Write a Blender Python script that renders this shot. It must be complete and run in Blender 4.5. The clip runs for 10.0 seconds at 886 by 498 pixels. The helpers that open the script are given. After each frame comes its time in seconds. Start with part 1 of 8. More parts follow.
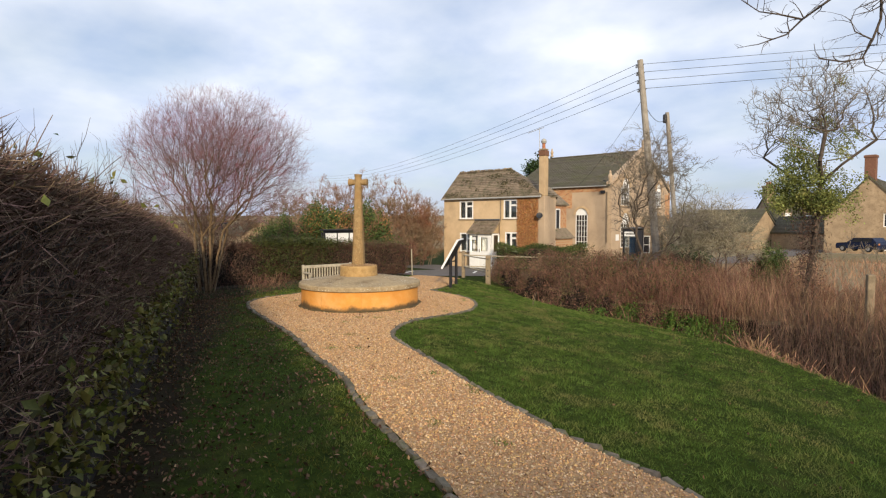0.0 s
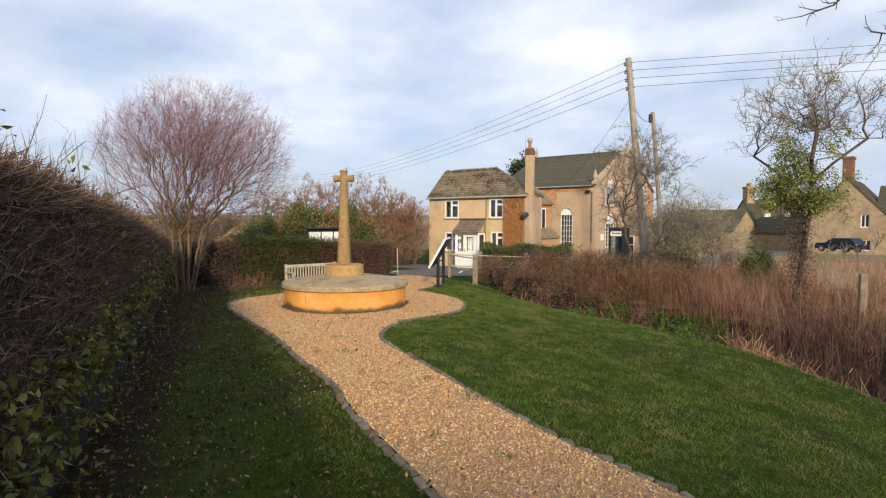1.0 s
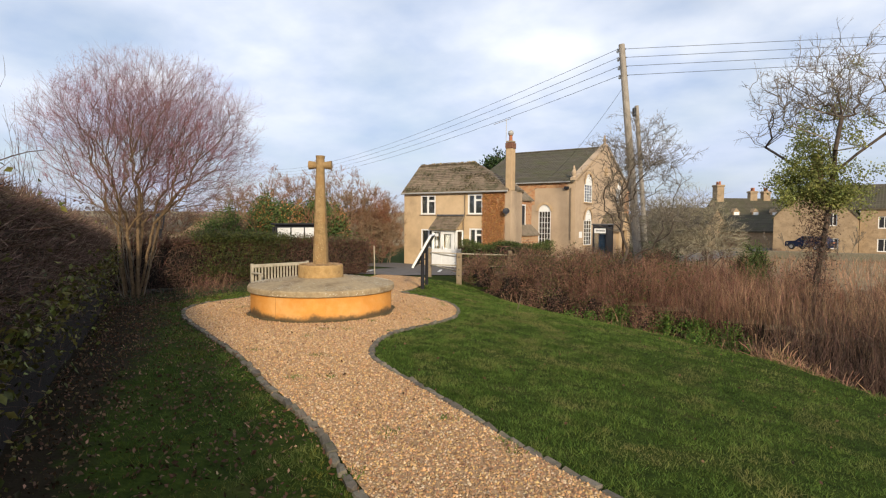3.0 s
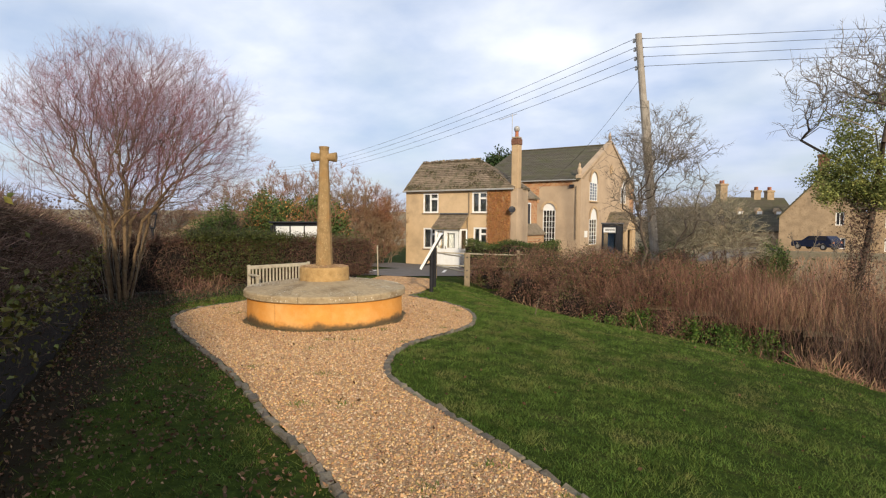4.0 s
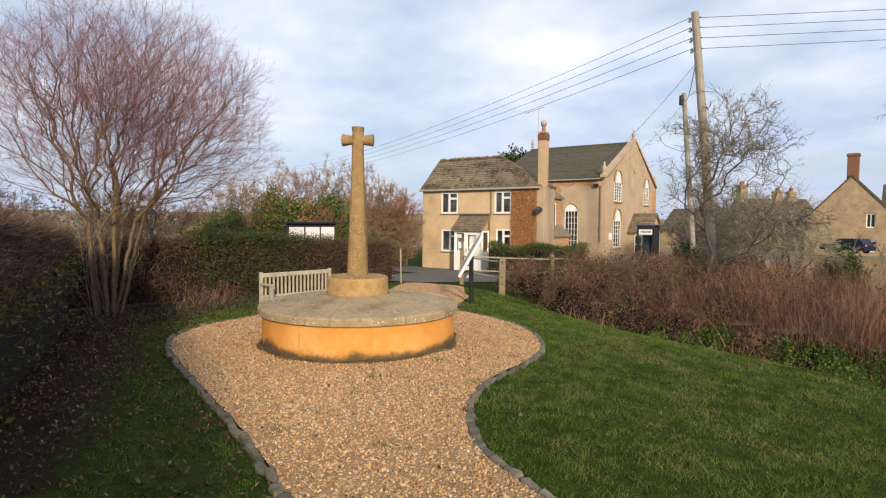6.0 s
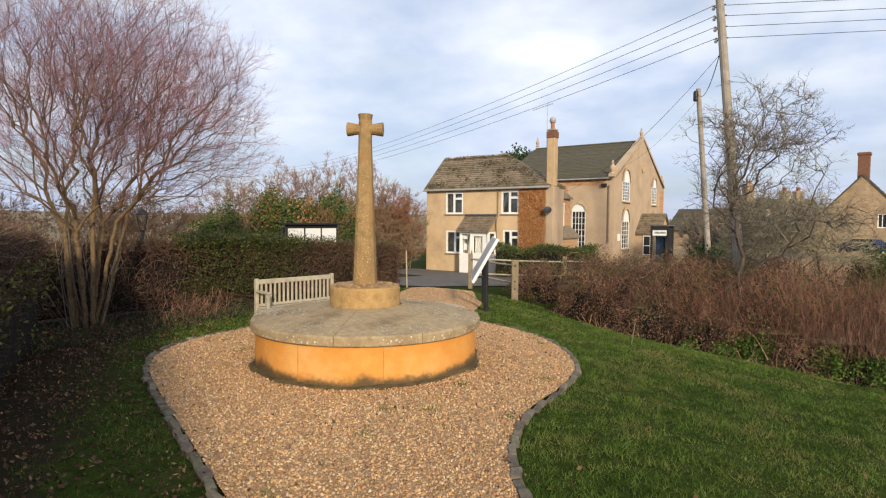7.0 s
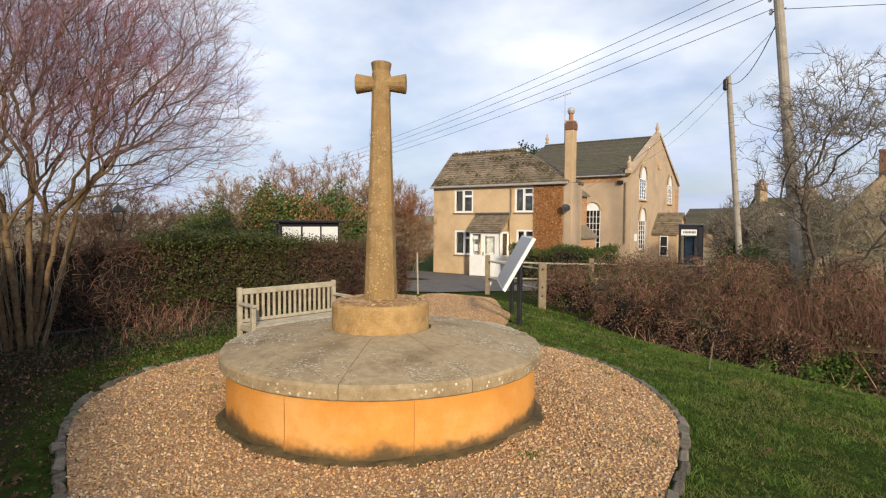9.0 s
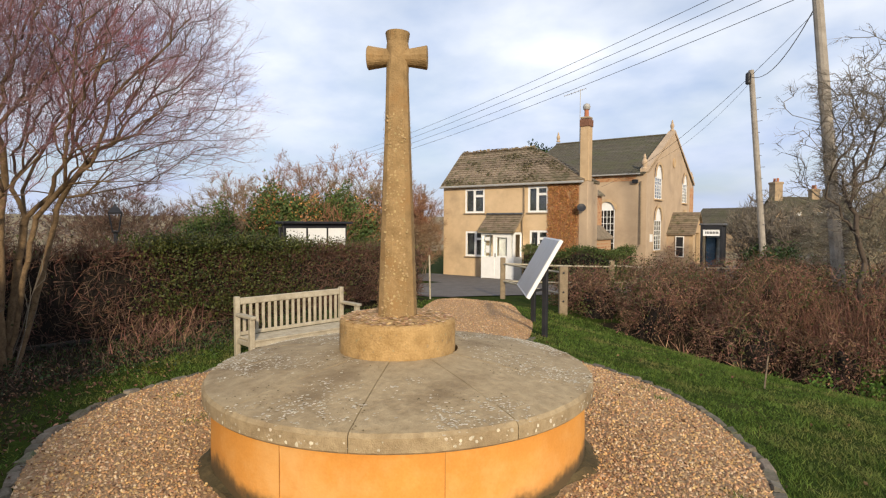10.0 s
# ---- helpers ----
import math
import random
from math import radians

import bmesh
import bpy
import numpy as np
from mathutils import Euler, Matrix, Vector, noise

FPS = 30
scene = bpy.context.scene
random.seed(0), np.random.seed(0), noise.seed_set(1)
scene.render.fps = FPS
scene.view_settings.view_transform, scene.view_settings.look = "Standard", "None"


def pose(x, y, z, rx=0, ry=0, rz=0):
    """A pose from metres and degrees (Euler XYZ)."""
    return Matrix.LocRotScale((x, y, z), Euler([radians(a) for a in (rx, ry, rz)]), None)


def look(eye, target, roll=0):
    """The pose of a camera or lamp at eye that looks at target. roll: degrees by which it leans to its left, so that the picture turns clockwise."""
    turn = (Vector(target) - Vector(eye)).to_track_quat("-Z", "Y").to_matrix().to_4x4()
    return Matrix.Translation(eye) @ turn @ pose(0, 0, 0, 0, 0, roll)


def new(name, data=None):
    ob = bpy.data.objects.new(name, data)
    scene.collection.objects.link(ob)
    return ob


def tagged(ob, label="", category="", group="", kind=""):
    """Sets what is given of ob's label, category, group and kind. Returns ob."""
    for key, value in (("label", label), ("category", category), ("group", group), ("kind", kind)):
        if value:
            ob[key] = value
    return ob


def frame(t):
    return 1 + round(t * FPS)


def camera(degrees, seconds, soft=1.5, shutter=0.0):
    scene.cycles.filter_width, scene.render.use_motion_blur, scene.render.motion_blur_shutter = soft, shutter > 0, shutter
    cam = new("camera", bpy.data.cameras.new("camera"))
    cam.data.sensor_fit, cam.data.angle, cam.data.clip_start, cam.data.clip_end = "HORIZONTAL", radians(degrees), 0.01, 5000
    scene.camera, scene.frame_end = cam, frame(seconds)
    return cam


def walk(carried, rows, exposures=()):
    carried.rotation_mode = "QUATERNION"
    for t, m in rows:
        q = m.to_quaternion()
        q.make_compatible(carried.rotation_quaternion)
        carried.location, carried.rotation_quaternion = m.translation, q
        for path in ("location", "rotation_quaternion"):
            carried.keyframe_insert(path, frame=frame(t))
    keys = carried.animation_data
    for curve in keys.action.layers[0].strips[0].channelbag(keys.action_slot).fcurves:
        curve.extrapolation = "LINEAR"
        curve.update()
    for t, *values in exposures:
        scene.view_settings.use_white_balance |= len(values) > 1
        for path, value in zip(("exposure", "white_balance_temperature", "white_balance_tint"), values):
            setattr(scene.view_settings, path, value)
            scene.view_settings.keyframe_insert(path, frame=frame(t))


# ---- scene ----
from mathutils import kdtree

cam = camera(78.0, 10.0, soft=1.2)
PATH = [
    (0.0, 9.1788, -8.2400, 1.8212, 39.465, -2.680, -0.001),
    (0.5, 9.0612, -8.1482, 1.8075, 39.034, -2.705, -0.047),
    (1.0, 8.8639, -8.0441, 1.7775, 37.703, -2.674, -0.143),
    (1.5, 8.6211, -7.8482, 1.7361, 36.395, -2.687, -0.139),
    (2.0, 8.3099, -7.6165, 1.7340, 35.278, -2.730, -0.188),
    (2.5, 7.9742, -7.4104, 1.7209, 34.691, -2.824, -0.301),
    (4.0, 6.8463, -6.5853, 1.6843, 34.096, -3.004, -0.449),
    (4.5, 6.4104, -6.2909, 1.6501, 34.211, -2.974, -0.605),
    (5.0, 5.9652, -6.0062, 1.6261, 34.323, -2.884, -0.617),
    (5.5, 5.5325, -5.7677, 1.6403, 34.449, -2.865, -0.593),
    (7.0, 4.4234, -4.8629, 1.6375, 34.516, -2.734, -0.462),
    (7.5, 4.0390, -4.5140, 1.6110, 34.410, -2.698, -0.377),
    (8.0, 3.6695, -4.1908, 1.6004, 34.382, -2.694, -0.403),
    (8.5, 3.3590, -3.9229, 1.6027, 34.371, -2.649, -0.311),
    (9.0, 3.0681, -3.5851, 1.5514, 34.524, -2.622, -0.396),
    (9.5, 2.8033, -3.3185, 1.5454, 34.763, -2.599, -0.307),
    (10.0, 2.5027, -3.0388, 1.5536, 35.252, -2.546, -0.207),
]
walk(cam, [(t, pose(x, y, z, 90 + pitch, roll, yaw)) for t, x, y, z, yaw, pitch, roll in PATH])

# ---- light ----
SUN_FROM = Vector((0.70, -0.68, 0.33))
sun_el = math.asin(SUN_FROM.normalized().z)
sun_az = math.atan2(SUN_FROM.x, SUN_FROM.y)
world = bpy.data.worlds.new("sky")
scene.world = world
world.use_nodes = True
wn, wl = world.node_tree.nodes, world.node_tree.links
wn.clear()
w_out = wn.new("ShaderNodeOutputWorld")
w_bg = wn.new("ShaderNodeBackground")
w_sky = wn.new("ShaderNodeTexSky")
w_sky.sky_type, w_sky.sun_disc = "NISHITA", False
w_sky.sun_elevation, w_sky.sun_rotation = sun_el, sun_az
w_sky.air_density, w_sky.dust_density = 1.0, 1.5
w_co = wn.new("ShaderNodeTexCoord")
w_sep = wn.new("ShaderNodeSeparateXYZ")
w_add = wn.new("ShaderNodeMath")
w_add.operation, w_add.inputs[1].default_value = "ADD", 0.26
w_max = wn.new("ShaderNodeMath")
w_max.operation, w_max.inputs[1].default_value = "MAXIMUM", 0.05
w_dx = wn.new("ShaderNodeMath")
w_dx.operation = "DIVIDE"
w_dy = wn.new("ShaderNodeMath")
w_dy.operation = "DIVIDE"
w_com = wn.new("ShaderNodeCombineXYZ")
wl.new(w_co.outputs["Generated"], w_sep.inputs[0])
wl.new(w_sep.outputs[2], w_add.inputs[0])
wl.new(w_add.outputs[0], w_max.inputs[0])
wl.new(w_sep.outputs[0], w_dx.inputs[0])
wl.new(w_sep.outputs[1], w_dy.inputs[0])
wl.new(w_max.outputs[0], w_dx.inputs[1])
wl.new(w_max.outputs[0], w_dy.inputs[1])
wl.new(w_dx.outputs[0], w_com.inputs[0])
wl.new(w_dy.outputs[0], w_com.inputs[1])
w_no = wn.new("ShaderNodeTexNoise")
w_no.inputs["Scale"].default_value, w_no.inputs["Detail"].default_value = 1.5, 6
w_no.inputs["Roughness"].default_value, w_no.inputs["Distortion"].default_value = 0.42, 0.1
wl.new(w_com.outputs[0], w_no.inputs["Vector"])
w_ramp = wn.new("ShaderNodeValToRGB")
w_ramp.color_ramp.elements[0].position, w_ramp.color_ramp.elements[0].color = 0.28, (0.45, 0.45, 0.45, 1)
w_ramp.color_ramp.elements[1].position, w_ramp.color_ramp.elements[1].color = 0.66, (1, 1, 1, 1)
wl.new(w_no.outputs["Fac"], w_ramp.inputs[0])
w_no2 = wn.new("ShaderNodeTexNoise")
w_no2.inputs["Scale"].default_value, w_no2.inputs["Detail"].default_value = 2.3, 5
wl.new(w_com.outputs[0], w_no2.inputs["Vector"])
w_cloud = wn.new("ShaderNodeValToRGB")
w_cloud.color_ramp.elements[0].position, w_cloud.color_ramp.elements[0].color = 0.33, (5.2, 6.1, 8.1, 1)
w_cloud.color_ramp.elements[1].position, w_cloud.color_ramp.elements[1].color = 0.66, (9.2, 9.4, 9.9, 1)
wl.new(w_no2.outputs["Fac"], w_cloud.inputs[0])
w_low = wn.new("ShaderNodeMapRange")
w_low.interpolation_type = "SMOOTHSTEP"
w_low.inputs["From Min"].default_value, w_low.inputs["From Max"].default_value = 0.0, 0.30
w_low.inputs["To Min"].default_value, w_low.inputs["To Max"].default_value = 0.75, 0.0
wl.new(w_sep.outputs[2], w_low.inputs["Value"])
w_haze = wn.new("ShaderNodeMix")
w_haze.data_type = "RGBA"
w_haze.inputs["B"].default_value = (4.3, 5.1, 7.3, 1)
wl.new(w_low.outputs[0], w_haze.inputs["Factor"])
wl.new(w_cloud.outputs[0], w_haze.inputs["A"])
w_mix = wn.new("ShaderNodeMix")
w_mix.data_type = "RGBA"
wl.new(w_ramp.outputs[0], w_mix.inputs["Factor"])
wl.new(w_sky.outputs[0], w_mix.inputs["A"])
wl.new(w_haze.outputs["Result"], w_mix.inputs["B"])
wl.new(w_mix.outputs["Result"], w_bg.inputs["Color"])
w_bg.inputs["Strength"].default_value = 0.122
wl.new(w_bg.outputs[0], w_out.inputs[0])
sun = new("sun", bpy.data.lights.new("sun", "SUN"))
sun.data.energy, sun.data.angle, sun.data.color = 4.4, radians(4), (1.0, 0.84, 0.62)
sun.matrix_world = look(SUN_FROM * 60, (0, 0, 0))


# ---- materials ----
def mat(name, dark, light, scale=8.0, rough=0.85, bump=0.25, fine=60.0, extra=None, extra_scale=2.0, extra_at=(0.55, 0.7), rnd=0.0, metal=0.0, island=0.0, ramp=None, through_light=0.0, bump_dist=0.02, spec=0.3):
    """A surface mottled between two colours at two scales, with fine relief, and blotches of an extra colour."""
    m = bpy.data.materials.new(name)
    m.use_nodes = True
    n, l = m.node_tree.nodes, m.node_tree.links
    b = n["Principled BSDF"]
    geo = n.new("ShaderNodeNewGeometry")
    n1 = n.new("ShaderNodeTexNoise")
    n1.inputs["Scale"].default_value, n1.inputs["Detail"].default_value, n1.inputs["Roughness"].default_value = scale, 6, 0.6
    l.new(geo.outputs["Position"], n1.inputs["Vector"])
    n2 = n.new("ShaderNodeTexNoise")
    n2.inputs["Scale"].default_value, n2.inputs["Detail"].default_value = fine, 4
    l.new(geo.outputs["Position"], n2.inputs["Vector"])
    half = n.new("ShaderNodeMath")
    half.operation, half.inputs[1].default_value = "MULTIPLY_ADD", 0.45
    l.new(n2.outputs["Fac"], half.inputs[0])
    l.new(n1.outputs["Fac"], half.inputs[2])
    fac = n.new("ShaderNodeMapRange")
    fac.inputs["From Min"].default_value, fac.inputs["From Max"].default_value = 0.48, 0.98
    l.new(half.outputs[0], fac.inputs["Value"])
    mix = n.new("ShaderNodeMix")
    mix.data_type = "RGBA"
    mix.inputs["A"].default_value, mix.inputs["B"].default_value = (*dark, 1), (*light, 1)
    l.new(fac.outputs[0], mix.inputs["Factor"])
    col = mix.outputs["Result"]
    if extra:
        n3 = n.new("ShaderNodeTexNoise")
        n3.inputs["Scale"].default_value, n3.inputs["Detail"].default_value, n3.inputs["Roughness"].default_value = extra_scale, 8, 0.65
        l.new(geo.outputs["Position"], n3.inputs["Vector"])
        r3 = n.new("ShaderNodeMapRange")
        r3.inputs["From Min"].default_value, r3.inputs["From Max"].default_value = extra_at
        l.new(n3.outputs["Fac"], r3.inputs["Value"])
        mx = n.new("ShaderNodeMix")
        mx.data_type = "RGBA"
        mx.inputs["B"].default_value = (*extra, 1)
        l.new(r3.outputs[0], mx.inputs["Factor"])
        l.new(col, mx.inputs["A"])
        col = mx.outputs["Result"]
    if ramp:
        cr = n.new("ShaderNodeValToRGB")
        cr.color_ramp.interpolation = "CONSTANT"
        while len(cr.color_ramp.elements) < len(ramp):
            cr.color_ramp.elements.new(0.5)
        for k, c in enumerate(ramp):
            cr.color_ramp.elements[k].position, cr.color_ramp.elements[k].color = k / len(ramp), (*c, 1)
        l.new(geo.outputs["Random Per Island"], cr.inputs[0])
        mr = n.new("ShaderNodeMix")
        mr.data_type, mr.blend_type = "RGBA", "MULTIPLY"
        mr.inputs["Factor"].default_value = 1.0
        l.new(col, mr.inputs["A"])
        l.new(cr.outputs[0], mr.inputs["B"])
        col = mr.outputs["Result"]
    if rnd or island:
        hsv = n.new("ShaderNodeHueSaturation")
        src = n.new("ShaderNodeObjectInfo").outputs["Random"] if rnd else geo.outputs["Random Per Island"]
        amount = rnd or island
        rr = n.new("ShaderNodeMapRange")
        rr.inputs["To Min"].default_value, rr.inputs["To Max"].default_value = 1 - amount, 1 + amount
        l.new(src, rr.inputs["Value"])
        l.new(rr.outputs[0], hsv.inputs["Value"])
        rh = n.new("ShaderNodeMath")
        rh.operation, rh.inputs[1].default_value = "MULTIPLY", 7.31
        fr = n.new("ShaderNodeMath")
        fr.operation = "FRACT"
        l.new(src, rh.inputs[0])
        l.new(rh.outputs[0], fr.inputs[0])
        r2 = n.new("ShaderNodeMapRange")
        r2.inputs["To Min"].default_value, r2.inputs["To Max"].default_value = 0.5 - amount * 0.05, 0.5 + amount * 0.05
        l.new(fr.outputs[0], r2.inputs["Value"])
        l.new(r2.outputs[0], hsv.inputs["Hue"])
        l.new(col, hsv.inputs["Color"])
        col = hsv.outputs["Color"]
    l.new(col, b.inputs["Base Color"])
    b.inputs["Roughness"].default_value, b.inputs["Metallic"].default_value = rough, metal
    b.inputs["Specular IOR Level"].default_value = spec
    if bump:
        bp = n.new("ShaderNodeBump")
        bp.inputs["Strength"].default_value, bp.inputs["Distance"].default_value = bump, bump_dist
        l.new(half.outputs[0], bp.inputs["Height"])
        l.new(bp.outputs[0], b.inputs["Normal"])
    if through_light:
        tr = n.new("ShaderNodeBsdfTranslucent")
        l.new(col, tr.inputs["Color"])
        ms = n.new("ShaderNodeMixShader")
        ms.inputs[0].default_value = through_light
        l.new(b.outputs[0], ms.inputs[1])
        l.new(tr.outputs[0], ms.inputs[2])
        l.new(ms.outputs[0], n["Material Output"].inputs["Surface"])
    return m


M = dict(
    soil=mat("soil", (0.010, 0.018, 0.003), (0.046, 0.068, 0.010), 11, 0.95, 0.8, 40, (0.06, 0.055, 0.018), 1.7, (0.55, 0.8), spec=0.05),
    field=mat("field", (0.16, 0.12, 0.06), (0.28, 0.22, 0.12), 1.2, 0.95, 0.4, 20),
    gravel=mat("gravel", (0.27, 0.165, 0.082), (0.50, 0.325, 0.175), 34, 0.9, 0.9, 150),
    pebble=mat("pebble", (0.70, 0.70, 0.70), (1.0, 1.0, 1.0), 30, 0.75, 0, 200, island=0.28, ramp=((0.630, 0.385, 0.189), (0.662, 0.439, 0.250), (0.588, 0.337, 0.152), (0.640, 0.410, 0.215), (0.462, 0.268, 0.134), (0.720, 0.525, 0.325), (0.619, 0.364, 0.146), (0.304, 0.171, 0.091), (0.630, 0.396, 0.183))),
    setts=mat("setts", (0.085, 0.072, 0.052), (0.19, 0.162, 0.122), 14, 0.85, 0.5, 90, (0.07, 0.08, 0.035), 6, (0.55, 0.7), rnd=0.3),
    asphalt=mat("asphalt", (0.095, 0.084, 0.075), (0.15, 0.135, 0.122), 3, 0.85, 0.3, 120),
    paint=mat("road_paint", (0.55, 0.55, 0.53), (0.75, 0.75, 0.72), 8, 0.7, 0.1),
    orange=mat("orange_render", (0.58, 0.25, 0.05), (0.70, 0.33, 0.075), 3, 0.85, 0.15, 70, (0.72, 0.42, 0.16), 2.2, (0.5, 0.8)),
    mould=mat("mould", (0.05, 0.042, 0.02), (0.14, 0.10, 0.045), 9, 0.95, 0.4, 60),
    concrete=mat("concrete", (0.29, 0.218, 0.124), (0.46, 0.358, 0.216), 16, 0.92, 0.8, 170, (0.205, 0.145, 0.080), 2.4, (0.47, 0.70)),
    stone=mat("honey_stone", (0.19, 0.122, 0.052), (0.36, 0.24, 0.112), 9, 0.92, 0.6, 90, (0.29, 0.168, 0.066), 5, (0.5, 0.72)),
    drum_stone=mat("yellow_stone", (0.30, 0.185, 0.070), (0.50, 0.33, 0.145), 10, 0.92, 0.7, 80, (0.22, 0.135, 0.06), 7, (0.54, 0.72)),
    lichen=mat("lichen", (0.29, 0.20, 0.092), (0.42, 0.315, 0.165), 30, 0.95, 0.2, 120, island=0.2),
    slab_lichen=mat("slab_lichen", (0.46, 0.405, 0.30), (0.66, 0.60, 0.475), 30, 0.95, 0.2, 120, island=0.25),
    algae=mat("algae_brown", (0.30, 0.15, 0.04), (0.42, 0.21, 0.06), 12, 0.95, 0.3, 60),
    creeper=mat("creeper_leaf", (0.30, 0.13, 0.045), (0.50, 0.26, 0.10), 6, 0.85, 0, island=0.5),
    garden_leaf=mat("garden_leaf", (0.04, 0.065, 0.015), (0.12, 0.15, 0.045), 3, 0.6, 0, island=0.6, through_light=0.2, spec=0.2),
    oak=mat("weathered_oak", (0.27, 0.235, 0.17), (0.47, 0.42, 0.32), 9, 0.85, 0.3, 70),
    post=mat("post_wood", (0.15, 0.115, 0.075), (0.30, 0.235, 0.155), 7, 0.9, 0.4, 50),
    pole=mat("pole_wood", (0.205, 0.18, 0.15), (0.37, 0.335, 0.285), 4, 0.9, 0.3, 40),
    render=mat("stone_render", (0.50, 0.36, 0.215), (0.63, 0.465, 0.285), 1.5, 0.9, 0.15, 30, (0.40, 0.295, 0.18), 0.8, (0.5, 0.75)),
    chapel=mat("chapel_render", (0.39, 0.29, 0.195), (0.48, 0.365, 0.25), 1.2, 0.9, 0.15, 30, (0.31, 0.235, 0.165), 0.7, (0.5, 0.75)),
    mortar=mat("mortar", (0.26, 0.20, 0.14), (0.36, 0.29, 0.2), 9, 0.95, 0.3, 60),
    tiles=mat("roof_tiles", (0.13, 0.10, 0.07), (0.27, 0.21, 0.145), 5, 0.9, 0.4, 30, (0.085, 0.08, 0.04), 2.6, (0.5, 0.66), rnd=0.16, island=0.0),
    slate=mat("slate", (0.06, 0.052, 0.036), (0.108, 0.096, 0.068), 2.5, 0.8, 0.2, 30, (0.075, 0.075, 0.035), 0.9, (0.45, 0.7), rnd=0.2),
    white=mat("white_paint", (0.72, 0.72, 0.70), (0.82, 0.82, 0.80), 5, 0.45, 0.03, 40),
    dark=mat("dark_paint", (0.012, 0.013, 0.016), (0.03, 0.03, 0.034), 6, 0.5, 0.05, 50),
    metal=mat("steel_tube", (0.10, 0.10, 0.105), (0.2, 0.2, 0.2), 10, 0.5, 0.1, 60, metal=0.6),
    galv=mat("galvanised", (0.3, 0.29, 0.27), (0.45, 0.44, 0.41), 10, 0.5, 0.1, 60, metal=0.3),
    # near-black: the dimness of the rooms is put into the colour
    room=mat("room_shade", (0.02, 0.02, 0.022), (0.05, 0.05, 0.05), 3, 0.9, 0),
    warm_bark=mat("warm_bark", (0.075, 0.048, 0.026), (0.215, 0.145, 0.078), 14, 0.95, 0.6, 60),
    bark=mat("bark", (0.10, 0.078, 0.054), (0.225, 0.174, 0.12), 14, 0.95, 0.6, 60),
    bark_dark=mat("dark_bark", (0.045, 0.035, 0.028), (0.12, 0.092, 0.07), 14, 0.95, 0.6, 60),
    grey_twig=mat("grey_twig", (0.11, 0.092, 0.072), (0.24, 0.205, 0.158), 10, 0.95, 0, island=0.35),
    mauve_twig=mat("mauve_twig", (0.080, 0.055, 0.044), (0.20, 0.138, 0.106), 4, 0.95, 0, island=0.35, spec=0.1),
    hedge_twig=mat("hedge_twig", (0.048, 0.032, 0.024), (0.265, 0.182, 0.135), 10, 0.95, 0, island=0.65, spec=0.1),
    pale_twig=mat("pale_twig", (0.18, 0.158, 0.108), (0.34, 0.305, 0.215), 5, 0.95, 0, island=0.35, spec=0.1),
    withered=mat("withered_leaf", (0.095, 0.048, 0.030), (0.27, 0.15, 0.095), 2.5, 0.85, 0, island=0.6, through_light=0.15),
    bramble=mat("bramble_stem", (0.07, 0.040, 0.027), (0.26, 0.155, 0.105), 1.5, 0.95, 0, island=0.7, spec=0.1),
    russet_reed=mat("russet_stem", (0.115, 0.056, 0.036), (0.32, 0.175, 0.115), 0.8, 0.9, 0, island=0.6, through_light=0.15),
    bush_leaf=mat("bush_leaf", (0.036, 0.062, 0.016), (0.125, 0.165, 0.05), 1.5, 0.55, 0, island=0.6, through_light=0.2, spec=0.2),
    russet_dark=mat("dull_russet_twig", (0.062, 0.032, 0.022), (0.165, 0.088, 0.060), 4, 0.95, 0, island=0.5),
    twig=mat("twig", (0.065, 0.040, 0.030), (0.165, 0.105, 0.076), 10, 0.95, 0, island=0.5),
    red_twig=mat("red_twig", (0.175, 0.098, 0.108), (0.335, 0.205, 0.232), 3, 0.9, 0, 60, (0.30, 0.088, 0.092), 0.8, (0.50, 0.64), island=0.4, spec=0.1),
    dark_brick=mat("dark_brick", (0.13, 0.062, 0.04), (0.22, 0.11, 0.07), 9, 0.9, 0.3, 60),
    blind=mat("blind", (0.13, 0.14, 0.14), (0.20, 0.21, 0.21), 3, 0.9, 0),
    moss=mat("moss", (0.04, 0.036, 0.018), (0.095, 0.08, 0.036), 9, 1.0, 0, island=0.5),
    russet_twig=mat("russet_twig", (0.14, 0.092, 0.055), (0.29, 0.205, 0.125), 0.5, 0.9, 0, 60, (0.27, 0.125, 0.07), 0.35, (0.48, 0.62), island=0.35),
    olive_leaf=mat("olive_leaf", (0.022, 0.034, 0.008), (0.100, 0.112, 0.028), 3, 0.5, 0, island=0.65, through_light=0.2, spec=0.3),
    leaf=mat("hedge_leaf", (0.040, 0.046, 0.010), (0.185, 0.175, 0.038), 4, 0.55, 0, island=0.75, through_light=0.25, spec=0.3),
    dark_leaf=mat("evergreen_leaf", (0.018, 0.036, 0.011), (0.052, 0.084, 0.027), 3, 0.5, 0, island=0.6, through_light=0.2, spec=0.25),
    ivy=mat("ivy_leaf", (0.12, 0.15, 0.040), (0.33, 0.34, 0.10), 2, 0.55, 0, island=0.5, through_light=0.3),
    dead_leaf=mat("dead_leaf", (0.06, 0.032, 0.016), (0.15, 0.085, 0.045), 6, 0.8, 0, island=0.5),
    grass=mat("grass", (0.030, 0.064, 0.009), (0.175, 0.252, 0.055), 3.4, 0.75, 0, 16, (0.225, 0.215, 0.075), 1.3, (0.50, 0.66), island=0.35, through_light=0.35, spec=0.08),
